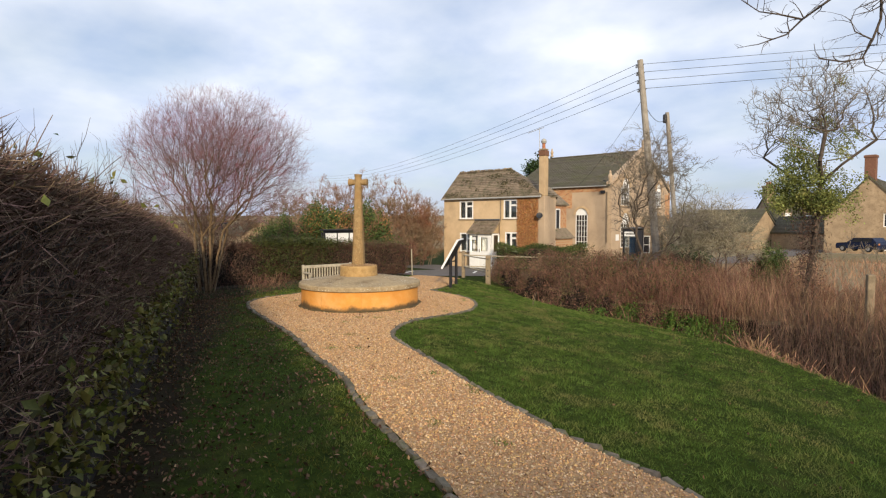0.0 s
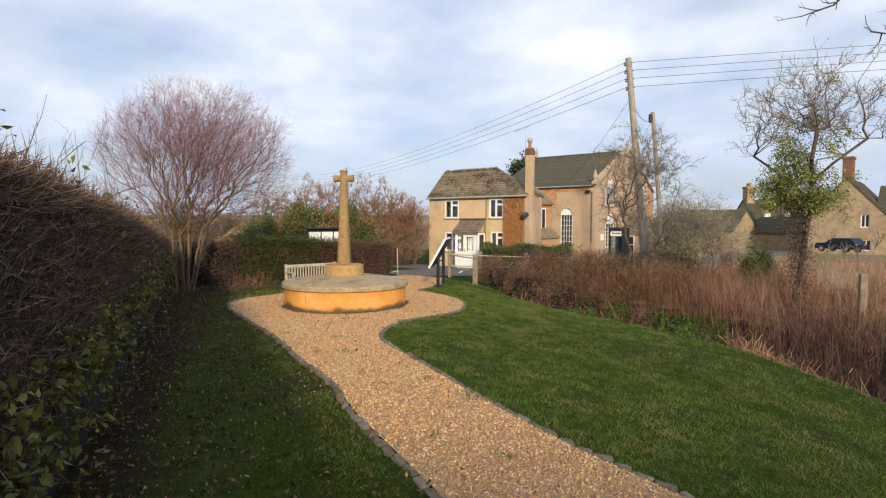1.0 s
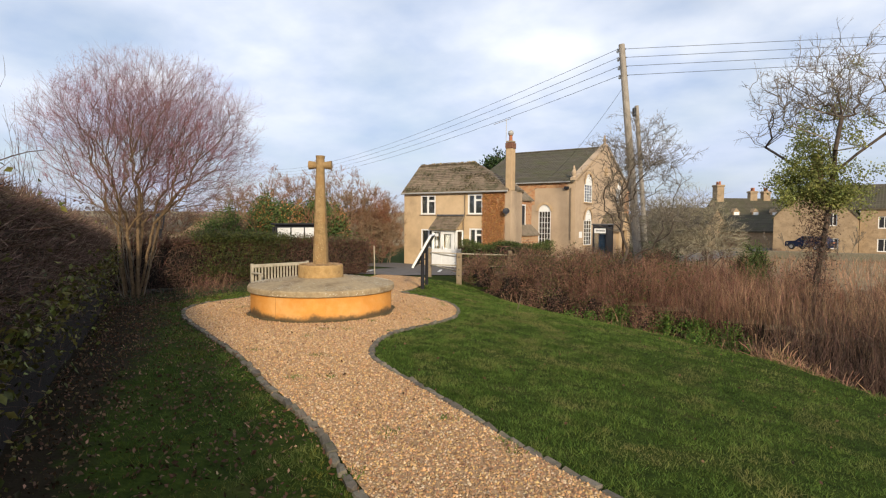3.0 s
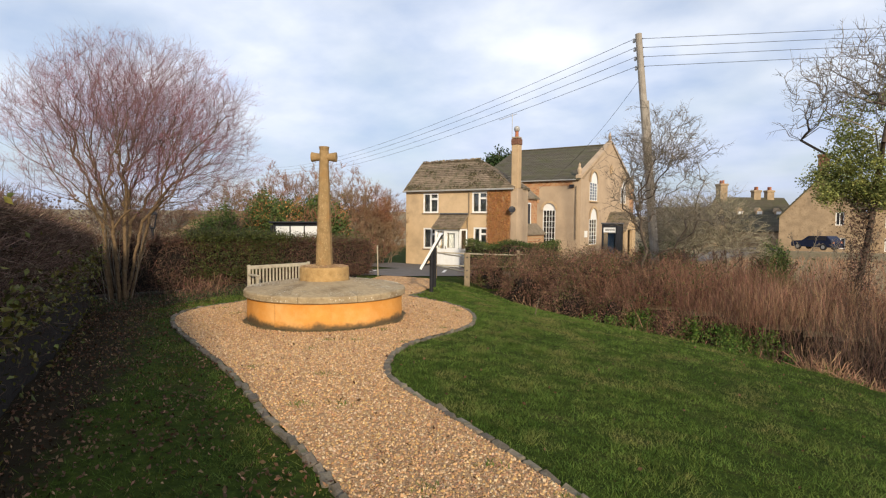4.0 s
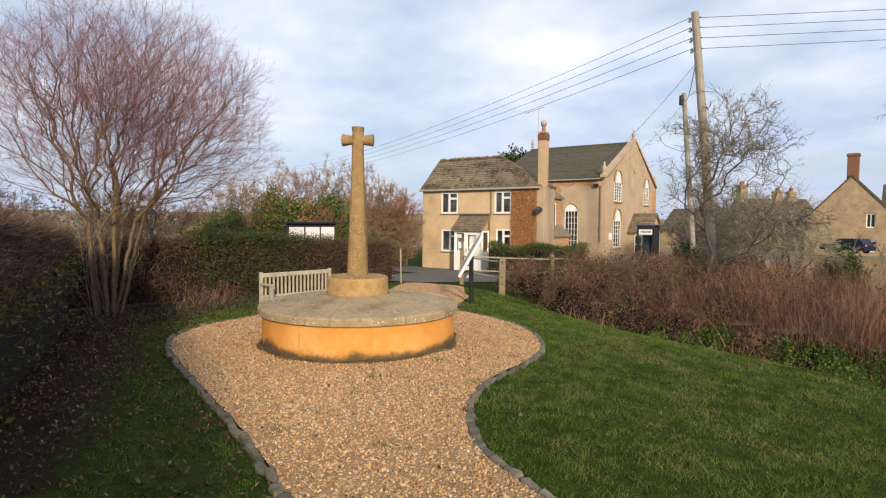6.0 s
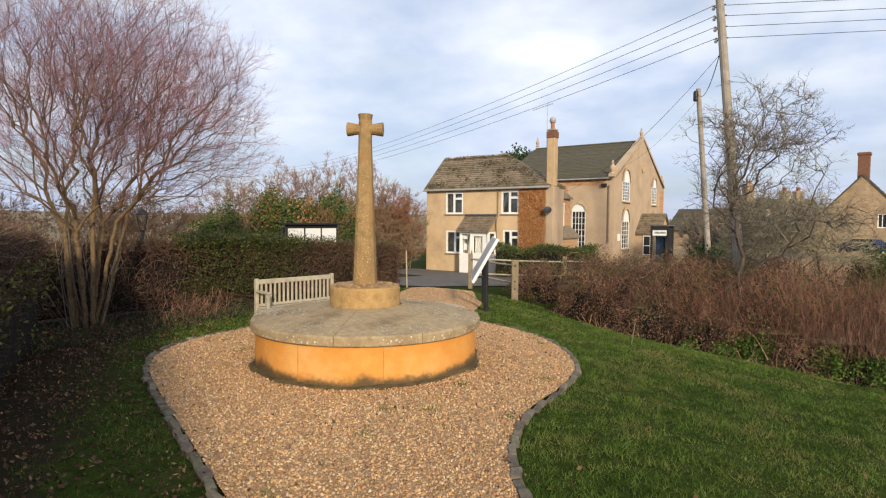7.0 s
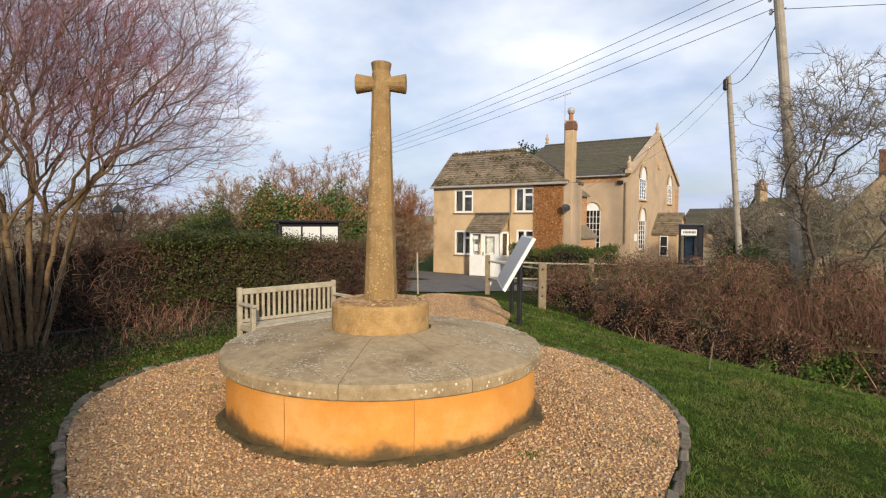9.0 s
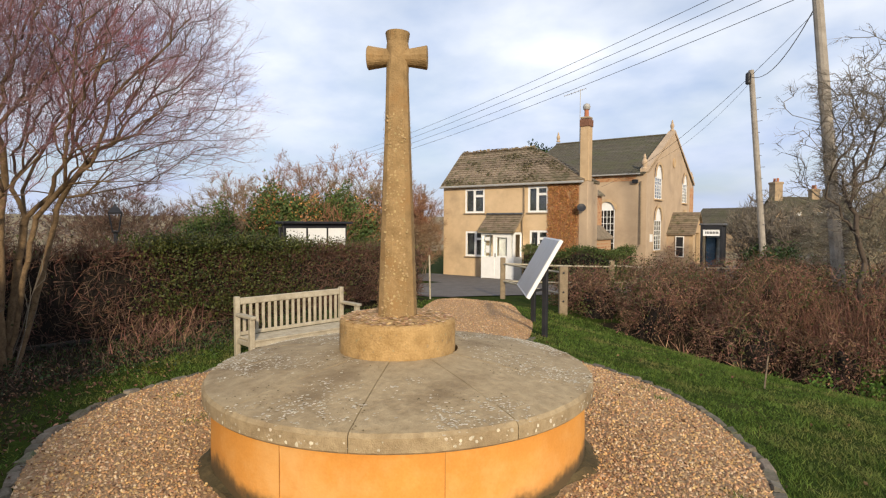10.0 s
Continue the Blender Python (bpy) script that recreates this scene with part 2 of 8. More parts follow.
    mossy_turf=mat("mossy_turf", (0.052, 0.056, 0.009), (0.215, 0.21, 0.042), 5, 0.85, 0, 14, (0.12, 0.075, 0.035), 3.0, (0.54, 0.66), island=0.4, through_light=0.2, spec=0.08),
    straw=mat("straw", (0.22, 0.12, 0.07), (0.42, 0.26, 0.16), 2, 0.9, 0, island=0.45, through_light=0.15),
    reed=mat("reed", (0.17, 0.098, 0.058), (0.40, 0.25, 0.155), 0.8, 0.9, 0, island=0.6, through_light=0.15),
    nettle=mat("nettle", (0.050, 0.100, 0.018), (0.15, 0.23, 0.05), 4, 0.65, 0, island=0.55, through_light=0.3, spec=0.15),
    # near-black stand-in for the shade inside hedges and brambles
    core=mat("inner_shade", (0.006, 0.005, 0.004), (0.018, 0.013, 0.010), 8, 1.0, 0.6, 40),
    blue=mat("car_blue", (0.009, 0.014, 0.038), (0.014, 0.022, 0.055), 3, 0.25, 0),
    rubber=mat("rubber", (0.012, 0.012, 0.012), (0.03, 0.03, 0.03), 8, 0.8, 0.1),
    cream=mat("porch_stone", (0.40, 0.28, 0.16), (0.52, 0.38, 0.23), 3, 0.9, 0.1),
    panel_grey=mat("faded_print", (0.40, 0.40, 0.39), (0.50, 0.50, 0.48), 4, 0.4, 0.03, 40),
    far_wood=mat("far_wood", (0.09, 0.075, 0.07), (0.16, 0.13, 0.115), 0.05, 1.0, 0, 0.4),
    terracotta=mat("terracotta", (0.30, 0.11, 0.055), (0.42, 0.17, 0.09), 6, 0.8, 0.1),
    teal=mat("kiosk_blue", (0.04, 0.09, 0.17), (0.07, 0.14, 0.25), 6, 0.5, 0),
)
# ragged algae that has crept up the limewashed wall, brown above and nearly black at the foot
on, ol = M["orange"].node_tree.nodes, M["orange"].node_tree.links
o_sep, o_big, o_small, o_a, o_b = (on.new("ShaderNode" + k) for k in ("SeparateXYZ", "TexNoise", "TexNoise", "Math", "Math"))
ol.new(on["Geometry"].outputs["Position"], o_sep.inputs[0])
for nd, sc, dt in ((o_big, 1.9, 3), (o_small, 22.0, 8)):
    nd.inputs["Scale"].default_value, nd.inputs["Detail"].default_value = sc, dt
    ol.new(on["Geometry"].outputs["Position"], nd.inputs["Vector"])
o_a.operation = o_b.operation = "MULTIPLY_ADD"
o_a.inputs[1].default_value, o_b.inputs[1].default_value = 0.34, 0.09
ol.new(o_big.outputs["Fac"], o_a.inputs[0])
ol.new(o_sep.outputs[2], o_a.inputs[2])
ol.new(o_small.outputs["Fac"], o_b.inputs[0])
ol.new(o_a.outputs[0], o_b.inputs[2])
for lo, hi, amount, tint in ((0.285, 0.40, 0.8, (0.25, 0.135, 0.05)), (0.265, 0.36, 0.9, (0.075, 0.058, 0.032))):
    o_fac, o_mix = on.new("ShaderNodeMapRange"), on.new("ShaderNodeMix")
    o_fac.interpolation_type = "SMOOTHSTEP"
    o_fac.inputs["From Min"].default_value, o_fac.inputs["From Max"].default_value = lo, hi
    o_fac.inputs["To Min"].default_value, o_fac.inputs["To Max"].default_value = amount, 0.0
    ol.new(o_b.outputs[0], o_fac.inputs["Value"])
    o_mix.data_type = "RGBA"
    o_mix.inputs["B"].default_value = (*tint, 1)
    ol.new(o_fac.outputs[0], o_mix.inputs["Factor"])
    ol.new(on["Principled BSDF"].inputs["Base Color"].links[0].from_socket, o_mix.inputs["A"])
    ol.new(o_mix.outputs["Result"], on["Principled BSDF"].inputs["Base Color"])
# leaf litter, with hedge and ditch shade painted in, fades into the lawn's soil
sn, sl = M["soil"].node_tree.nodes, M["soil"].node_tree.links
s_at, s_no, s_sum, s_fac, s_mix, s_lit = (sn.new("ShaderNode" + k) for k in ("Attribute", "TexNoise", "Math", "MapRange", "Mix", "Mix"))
s_at.attribute_name = "litter_shade"
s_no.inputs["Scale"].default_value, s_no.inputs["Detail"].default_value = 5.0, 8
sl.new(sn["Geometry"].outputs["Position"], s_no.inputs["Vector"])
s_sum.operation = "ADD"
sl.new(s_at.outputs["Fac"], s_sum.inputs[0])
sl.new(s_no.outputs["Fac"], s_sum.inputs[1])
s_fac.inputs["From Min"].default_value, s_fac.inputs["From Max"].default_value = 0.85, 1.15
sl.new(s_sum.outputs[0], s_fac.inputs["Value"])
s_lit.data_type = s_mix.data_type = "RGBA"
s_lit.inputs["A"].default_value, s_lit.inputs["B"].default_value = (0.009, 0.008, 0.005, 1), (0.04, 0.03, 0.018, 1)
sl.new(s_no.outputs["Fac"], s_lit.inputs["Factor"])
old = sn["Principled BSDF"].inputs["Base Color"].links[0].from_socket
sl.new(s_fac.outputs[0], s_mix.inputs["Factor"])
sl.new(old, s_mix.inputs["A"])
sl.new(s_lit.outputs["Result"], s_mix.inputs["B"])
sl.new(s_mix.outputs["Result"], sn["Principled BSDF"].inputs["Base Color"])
glass = bpy.data.materials.new("window_glass")
glass.use_nodes = True
gb = glass.node_tree.nodes["Principled BSDF"]
gb.inputs["Base Color"].default_value = (0.9, 0.93, 0.93, 1)
gb.inputs["Roughness"].default_value, gb.inputs["Transmission Weight"].default_value, gb.inputs["IOR"].default_value = 0.03, 1.0, 1.45
M["glass"] = glass


# ---- mesh helpers ----
def thing(name, data=None, label="", category="", group="", kind="", at=None, material=None):
    ob = new(name, data)
    if at is not None:
        ob.matrix_basis = at
    if material:
        data.materials.append(M[material])
    return tagged(ob, label, category, group, kind)


def part(name, data, material, parent, label=""):
    """Links a bmesh or mesh as one mesh object under a thing or a part."""
    if isinstance(data, bmesh.types.BMesh):
        me = bpy.data.meshes.new(name)
        data.normal_update()
        data.to_mesh(me)
        data.free()
        data = me
    if not data.materials:
        data.materials.append(M[material])
    ob = new(name, data)
    ob.parent = parent
    if label:
        ob["label"] = label
    return ob


def smooth(data):
    data.polygons.foreach_set("use_smooth", [True] * len(data.polygons))
    return data


def np_mesh(name, verts, faces):
    """A mesh from an array of corners and an array of faces that all have as many corners."""
    me = bpy.data.meshes.new(name)
    verts, faces = np.asarray(verts, np.float32), np.asarray(faces, np.int32)
    k = faces.shape[1]
    me.vertices.add(len(verts))
    me.vertices.foreach_set("co", verts.ravel())
    me.loops.add(faces.size)
    me.loops.foreach_set("vertex_index", faces.ravel())
    me.polygons.add(len(faces))
    me.polygons.foreach_set("loop_start", np.arange(len(faces), dtype=np.int32) * k)
    me.update(calc_edges=True)
    return me


def rods(name, p0, p1, r0, r1, sides=3):
    """Many thin tapered rods in one mesh."""
    p0, p1 = np.asarray(p0, float), np.asarray(p1, float)
    n = len(p0)
    if sides <= 2:
        d = p1 - p0
        u = np.cross(d, np.random.RandomState(n).normal(size=d.shape))
        u /= np.linalg.norm(u, axis=1, keepdims=True) + 1e-9
        a0, a1 = np.broadcast_to(r0, n)[:, None] * 1.35, np.broadcast_to(r1, n)[:, None] * 1.35
        if sides == 1:
            return np_mesh(name, np.stack([p0 - u * a0, p0 + u * a0, p1], 1).reshape(-1, 3), np.arange(n * 3).reshape(-1, 3))
        verts = np.stack([p0 - u * a0, p0 + u * a0, p1 + u * a1, p1 - u * a1], 1).reshape(-1, 3)
        return np_mesh(name, verts, np.arange(n * 4).reshape(-1, 4))
    r0, r1 = np.broadcast_to(np.asarray(r0, float), n), np.broadcast_to(np.asarray(r1, float), n)
    d = p1 - p0
    d /= np.linalg.norm(d, axis=1, keepdims=True) + 1e-9
    ref = np.where(np.abs(d[:, 2:3]) > 0.9, [[1.0, 0, 0]], [[0, 0, 1.0]])
    u = np.cross(d, ref)
    u /= np.linalg.norm(u, axis=1, keepdims=True)
    v = np.cross(d, u)
    a = np.arange(sides) * 2 * np.pi / sides
    ring = u[:, None, :] * np.cos(a)[None, :, None] + v[:, None, :] * np.sin(a)[None, :, None]
    low, high = p0[:, None] + ring * r0[:, None, None], p1[:, None] + ring * r1[:, None, None]
    verts = np.concatenate([low, high], 1).reshape(-1, 3)
    i = np.arange(sides)
    quad = np.stack([i, (i + 1) % sides, sides + (i + 1) % sides, sides + i], 1)
    faces = (np.arange(n)[:, None, None] * 2 * sides + quad[None]).reshape(-1, 4)
    return np_mesh(name, verts, faces)


def leaves(name, at, size, rng, droop=0.0, narrow=0.5):
    """Many small folded leaves in one mesh."""
    at = np.asarray(at, float)
    n = len(at)
    size = np.broadcast_to(np.asarray(size, float), n)[:, None] * rng.uniform(0.6, 1.35, (n, 1))
    d = rng.normal(size=(n, 3))
    d[:, 2] -= droop
    d /= np.linalg.norm(d, axis=1, keepdims=True)
    e = np.cross(d, rng.normal(size=(n, 3)))
    e /= np.linalg.norm(e, axis=1, keepdims=True)
    f = np.cross(d, e) * 0.12
    tip, mid = at + d * size, at + d * size * 0.45
    w = e * size * narrow * 0.5
    verts = np.stack([at, mid + w + f * size, tip, mid - w + f * size], 1).reshape(-1, 3)
    k = np.arange(n)[:, None] * 4
    faces = np.concatenate([k + [[0, 1, 2]], k + [[0, 2, 3]]], 1).reshape(-1, 3)
    return np_mesh(name, verts, faces)


def short_blades(name, at, height, width, rng, lean=0.5):
    """Short turf: one leaning pointed blade at each point, in one mesh."""
    n = len(at)
    h = (height * rng.uniform(0.5, 1.3, n))[:, None]
    a = rng.uniform(0, 2 * np.pi, n)
    side = np.stack([np.cos(a), np.sin(a), 0 * a], 1) * width * rng.uniform(0.6, 1.4, (n, 1))
    tip = at + np.concatenate([rng.normal(0, lean, (n, 2)) * h, h], 1)
    return np_mesh(name, np.stack([at - side, at + side, tip], 1).reshape(-1, 3), np.arange(n * 3).reshape(-1, 3))


def blades(name, at, height, width, rng, lean=0.35, turn=None):
    """Grass blades, two triangles tall, in one mesh."""
    at = np.asarray(at, float)
    n = len(at)
    h = np.broadcast_to(np.asarray(height, float), n)[:, None] * rng.uniform(0.5, 1.3, (n, 1))
    a = rng.uniform(0, 2 * np.pi, n)
    side = np.stack([np.cos(a), np.sin(a), 0 * a], 1) * width * rng.uniform(0.6, 1.4, (n, 1))
    b = rng.normal(0, lean, (n, 2))
    mid = at + np.concatenate([b * h * 0.35, 0.55 * h], 1)
    tip = at + np.concatenate([b * h, h], 1)
    verts = np.stack([at - side, at + side, mid + side * 0.7, mid - side * 0.7, tip], 1).reshape(-1, 3)
    k = np.arange(n)[:, None] * 5
    faces = np.concatenate([k + [[0, 1, 2]], k + [[0, 2, 3]], k + [[3, 2, 4]]], 1).reshape(-1, 3)
    return np_mesh(name, verts, faces)


def flakes(name, at, nrm, size, rng):
    """Small irregular flat flakes lying on a surface."""
    n = len(at)
    u = np.cross(nrm, rng.normal(size=(n, 3)))
    u /= np.linalg.norm(u, axis=1, keepdims=True)
    v = np.cross(nrm, u)
    s = size * rng.uniform(0.35, 1.3, (n, 1)) ** 1.5
    ring = [at + nrm * 0.0012 + (u * math.cos(a) + v * math.sin(a)) * s * rng.uniform(0.55, 1.2, (n, 1)) for a in np.arange(6) * math.pi / 3]
    verts = np.stack([at + nrm * 0.0022] + ring, 1).reshape(-1, 3)
    f = np.array([(0, 1 + i, 1 + (i + 1) % 6) for i in range(6)])
    return np_mesh(name, verts, (np.arange(n)[:, None, None] * 7 + f[None]).reshape(-1, 3))


def box(bm, x0, x1, y0, y1, z0, z1):
    vs = [bm.verts.new((x, y, z)) for z in (z0, z1) for y in (y0, y1) for x in (x0, x1)]
    for f in ((0, 2, 3, 1), (4, 5, 7, 6), (0, 1, 5, 4), (2, 6, 7, 3), (0, 4, 6, 2), (1, 3, 7, 5)):
        bm.faces.new([vs[i] for i in f])
    return vs


def boxed(x0, x1, y0, y1, z0, z1, bevel=0.0, seg=1):
    bm = bmesh.new()
    box(bm, x0, x1, y0, y1, z0, z1)
    if bevel:
        bmesh.ops.bevel(bm, geom=bm.edges[:], offset=bevel, segments=seg, affect="EDGES")
    return bm


def prism(outline, lo, hi, axis="x"):
    """An outline in two coordinates, pushed along an axis."""
    bm = bmesh.new()
    put = {"x": lambda a, b, c: (c, a, b), "y": lambda a, b, c: (a, c, b), "z": lambda a, b, c: (a, b, c)}[axis]
    one = [bm.verts.new(put(a, b, lo)) for a, b in outline]
    two = [bm.verts.new(put(a, b, hi)) for a, b in outline]
    bm.faces.new(one)
    bm.faces.new(two[::-1])
    n = len(outline)
    for i in range(n):
        bm.faces.new((one[(i + 1) % n], one[i], two[i], two[(i + 1) % n]))
    bmesh.ops.recalc_face_normals(bm, faces=bm.faces[:])
    return bm


def lathe(profile, n=96, wobble=0.0, seed=3):
    """A profile of (radius, height) turned round z."""
    bm = bmesh.new()
    rings = []
    for k, (r, z) in enumerate(profile):
        ring = []
        for i in range(n):
            a = 2 * math.pi * i / n
            q = r + wobble * noise.noise((math.cos(a) * 3 + seed, math.sin(a) * 3, z * 5))
            ring.append(bm.verts.new((q * math.cos(a), q * math.sin(a), z + wobble * 0.5 * noise.noise((math.cos(a) * r * 4, math.sin(a) * r * 4, seed + k)))))
        rings.append(ring)
    for a, b in zip(rings, rings[1:]):
        for i in range(n):
            bm.faces.new((a[i], a[(i + 1) % n], b[(i + 1) % n], b[i]))
    bm.faces.new(rings[-1])
    bm.faces.new(rings[0][::-1])
    return bm


def tube(points, radius, sides=8):
    """A tube along points, with flat ends."""
    bm = bmesh.new()
    pts = [Vector(p) for p in points]
    rad = radius if isinstance(radius, (list, tuple)) else [radius] * len(pts)
    rings = []
    u = None
    for i, p in enumerate(pts):
        d = (pts[min(i + 1, len(pts) - 1)] - pts[max(i - 1, 0)]).normalized()
        u = (d.orthogonal() if u is None else u - d * u.dot(d)).normalized()
        v = d.cross(u)
        rings.append([bm.verts.new(p + (u * math.cos(a) + v * math.sin(a)) * rad[i]) for a in (2 * math.pi * k / sides for k in range(sides))])
    for a, b in zip(rings, rings[1:]):
        for k in range(sides):
            bm.faces.new((a[k], a[(k + 1) % sides], b[(k + 1) % sides], b[k]))
    bm.faces.new(rings[0][::-1])
    bm.faces.new(rings[-1])
    return bm


# ---- the lie of the land ----
EDGE_V = [-30, -11, -6.4, -3.1, -0.77, 1.38, 2.96, 4.4, 6.16, 7.98, 12]
EDGE_W = [9.6, 8.9, 8.5, 8.5, 8.15, 7.28, 6.07, 4.88, 3.9, 2.87, 2.0]


def land(x, y):
    """Height of the ground: a lawn that falls to a ditch, a meadow beyond, and the road."""
    x, y = np.asarray(x, float), np.asarray(y, float)
    v, w = -0.57 * x + 0.82 * y, 0.82 * x + 0.57 * y
    edge = np.interp(v, EDGE_V, EDGE_W)
    s = np.clip((w - 1.5) / (edge - 1.5), 0, 1)
    z = -0.02 * np.clip(v, -14, 40) - 0.72 * s ** 1.3 * np.interp(v, [-8, 2, 6, 9], [1.15, 1.0, 0.7, 0.25])
    o = w - edge
    ditch = np.interp(v, [-12, 5, 8, 9], [1, 1, 0.5, 0])
    z -= ditch * np.interp(o, [0, 0.5, 1.1, 2.0, 2.6], [0, 0.45, 0.55, -0.15, -0.3])
    z = np.where(w > edge + 2.6, -0.55 - 0.02 * np.clip(v, -14, 40) + 0.0 * z, z) * ditch + z * (1 - ditch)
    far = np.clip((y - 7.0) / 2.0, 0, 1)
    road = np.interp(y, [8, 18, 40, 80], [-0.36, -0.80, -0.95, -1.0])
    z = z * (1 - far) + np.minimum(road, np.where(w > edge + 2.6, road, z * 0 + road)) * far
    return z + 0.02 * np.sin(x * 1.3 + 0.5) * np.sin(y * 1.1) * (1 - far)


# ---- ground, road, gravel ----
def axis_steps(lo, hi, step, far):
    inner = np.arange(lo, hi + 1e-6, step)
    out = np.array([0.6, 1.4, 2.6, 4.5, 8, 14, 25, 45, 80, 150, 300, 700, 1800, 4000]) * far / 4000
    return np.concatenate([lo - out[::-1], inner, hi + out])


gx, gy = axis_steps(-14, 17, 0.25, 4000), axis_steps(-13, 20, 0.25, 4000)
GX, GY = np.meshgrid(gx, gy)
GZ = land(GX, GY)
# low hills on the skyline
R = np.hypot(GX, GY)
GZ = GZ + np.clip((R - 500) / 1500, 0, 1) * 34 * (0.6 + 0.4 * np.sin(np.arctan2(GY, GX) * 7))
nx = len(gx)
gi = np.arange(GX.size).reshape(GX.shape)
gf = np.stack([gi[:-1, :-1], gi[:-1, 1:], gi[1:, 1:], gi[1:, :-1]], -1).reshape(-1, 4)
ground_me = np_mesh("ground", np.stack([GX, GY, GZ], -1).reshape(-1, 3), gf)
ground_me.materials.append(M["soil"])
ground_me.materials.append(M["field"])
cx, cy = GX[:-1, :-1].ravel(), GY[:-1, :-1].ravel()
cw, cv = 0.82 * cx + 0.57 * cy, -0.57 * cx + 0.82 * cy
meadow = (cw > np.interp(cv, EDGE_V, EDGE_W) + 2.0) | (np.hypot(cx, cy) > 45)
ground_me.polygons.foreach_set("material_index", meadow.astype(np.int32))
gxf, gyf = GX.ravel(), GY.ravel()
gw_, gv_ = 0.82 * gxf + 0.57 * gyf, -0.57 * gxf + 0.82 * gyf
# dead-leaf band, widened and darkened to paint shade by hedges and ditch
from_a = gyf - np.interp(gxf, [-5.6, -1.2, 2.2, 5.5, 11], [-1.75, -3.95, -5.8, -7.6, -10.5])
litter_shade = np.interp(from_a / np.where(from_a > 0, np.interp(gxf, [-4, 0, 3], [1.7, 1.45, 1.0]), 1.0), [-1.6, -1.0, 0.5, 1.5], [0, 1, 1, 0]) * ((gxf > -7) & (gxf < 13))
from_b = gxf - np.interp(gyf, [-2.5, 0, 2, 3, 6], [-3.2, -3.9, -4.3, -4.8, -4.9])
litter_shade = np.maximum(litter_shade, np.interp(from_b, [-3.0, -2.4, -0.4, 0.4], [0, 1, 1, 0]) * ((gyf > -2.5) & (gyf < 7.3)))
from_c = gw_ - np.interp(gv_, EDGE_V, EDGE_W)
litter_shade = np.maximum(litter_shade, np.interp(from_c, [0.0, 0.4, 3.2, 3.8], [0, 1, 1, 0]) * ((gv_ > -16) & (gv_ < 7.5)))
ground_me.attributes.new("litter_shade", "FLOAT", "POINT").data.foreach_set("value", litter_shade.astype(np.float32))
smooth(ground_me)
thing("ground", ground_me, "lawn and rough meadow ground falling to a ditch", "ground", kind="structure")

def curve_points(pts, step):
    """Points at even steps on a smooth line through pts."""
    p = np.array([pts[0]] + list(pts) + [pts[-1]], float)
    out = []
    for i in range(1, len(p) - 2):
        for t in np.linspace(0, 1, 24, endpoint=False):
            a, b, c, d = p[i - 1], p[i], p[i + 1], p[i + 2]
            out.append(0.5 * (2 * b + (c - a) * t + (2 * a - 5 * b + 4 * c - d) * t * t + (3 * b - a - 3 * c + d) * t ** 3))
    out.append(p[-1])
    out = np.array(out)
    s = np.concatenate([[0], np.cumsum(np.linalg.norm(np.diff(out, axis=0), axis=1))])
    q = np.arange(0, s[-1], step)
    return np.stack([np.interp(q, s, out[:, 0]), np.interp(q, s, out[:, 1])], 1)


ROAD = [(-13, -40), (-11.0, -20), (-9.6, -6), (-8.9, 2), (-8.2, 7), (-7.0, 10.5), (-5.4, 13.5), (-3.9, 16.5), (-3.3, 19.5), (-2.7, 24), (-1.6, 30), (0.5, 42), (4, 80), (8, 140)]


def ribbon(pts, half, lift, step=0.5, cols=7):
    """A sheet of even width that lies on the land along a line."""
    line = curve_points(pts, step)
    d = np.gradient(line, axis=0)
    d /= np.linalg.norm(d, axis=1, keepdims=True)
    nrm = np.stack([d[:, 1], -d[:, 0]], 1)
    off = np.linspace(-half, half, cols)
    p = line[:, None] + nrm[:, None] * off[None, :, None]
    z = land(p[..., 0], p[..., 1]) + lift
    i = np.arange(z.size).reshape(z.shape)
    f = np.stack([i[:-1, :-1], i[:-1, 1:], i[1:, 1:], i[1:, :-1]], -1).reshape(-1, 4)
    return np_mesh("sheet", np.concatenate([p, z[..., None]], -1).reshape(-1, 3), f)


road = thing("road", smooth(ribbon(ROAD, 1.75, 0.03)), "grey asphalt village road bending past the cottage", "road", kind="structure", material="asphalt")
AX, AY = np.meshgrid(np.arange(-13.2, -5.2, 0.5), np.arange(8.0, 18.3, 0.5))
AZ = land(AX, AY) + 0.022
ai = np.arange(AX.size).reshape(AX.shape)
af = np.stack([ai[:-1, :-1], ai[:-1, 1:], ai[1:, 1:], ai[1:, :-1]], -1).reshape(-1, 4)
af = af[(AX[:-1, :-1].ravel() > -9.7) | (AY[:-1, :-1].ravel() > 13.4)]
thing("forecourt", smooth(np_mesh("forecourt", np.stack([AX, AY, AZ], -1).reshape(-1, 3), af)), "grey asphalt forecourt before the cottage", "pavement", kind="structure", material="asphalt")
for x0, y0, a0 in ((-9.0, 2.5, 96), (-8.55, 6.0, 100), (-7.75, 9.6, 108), (-6.3, 12.9, 118)):
    m0 = pose(x0, y0, float(land(x0, y0)) + 0.037, 0, 0, a0)
    mk = boxed(-0.9, 0.9, -0.06, 0.06, -0.004, 0.003)
    bmesh.ops.transform(mk, matrix=m0, verts=mk.verts[:])
    part("road_marking", mk, "paint", road, "worn white painted line")

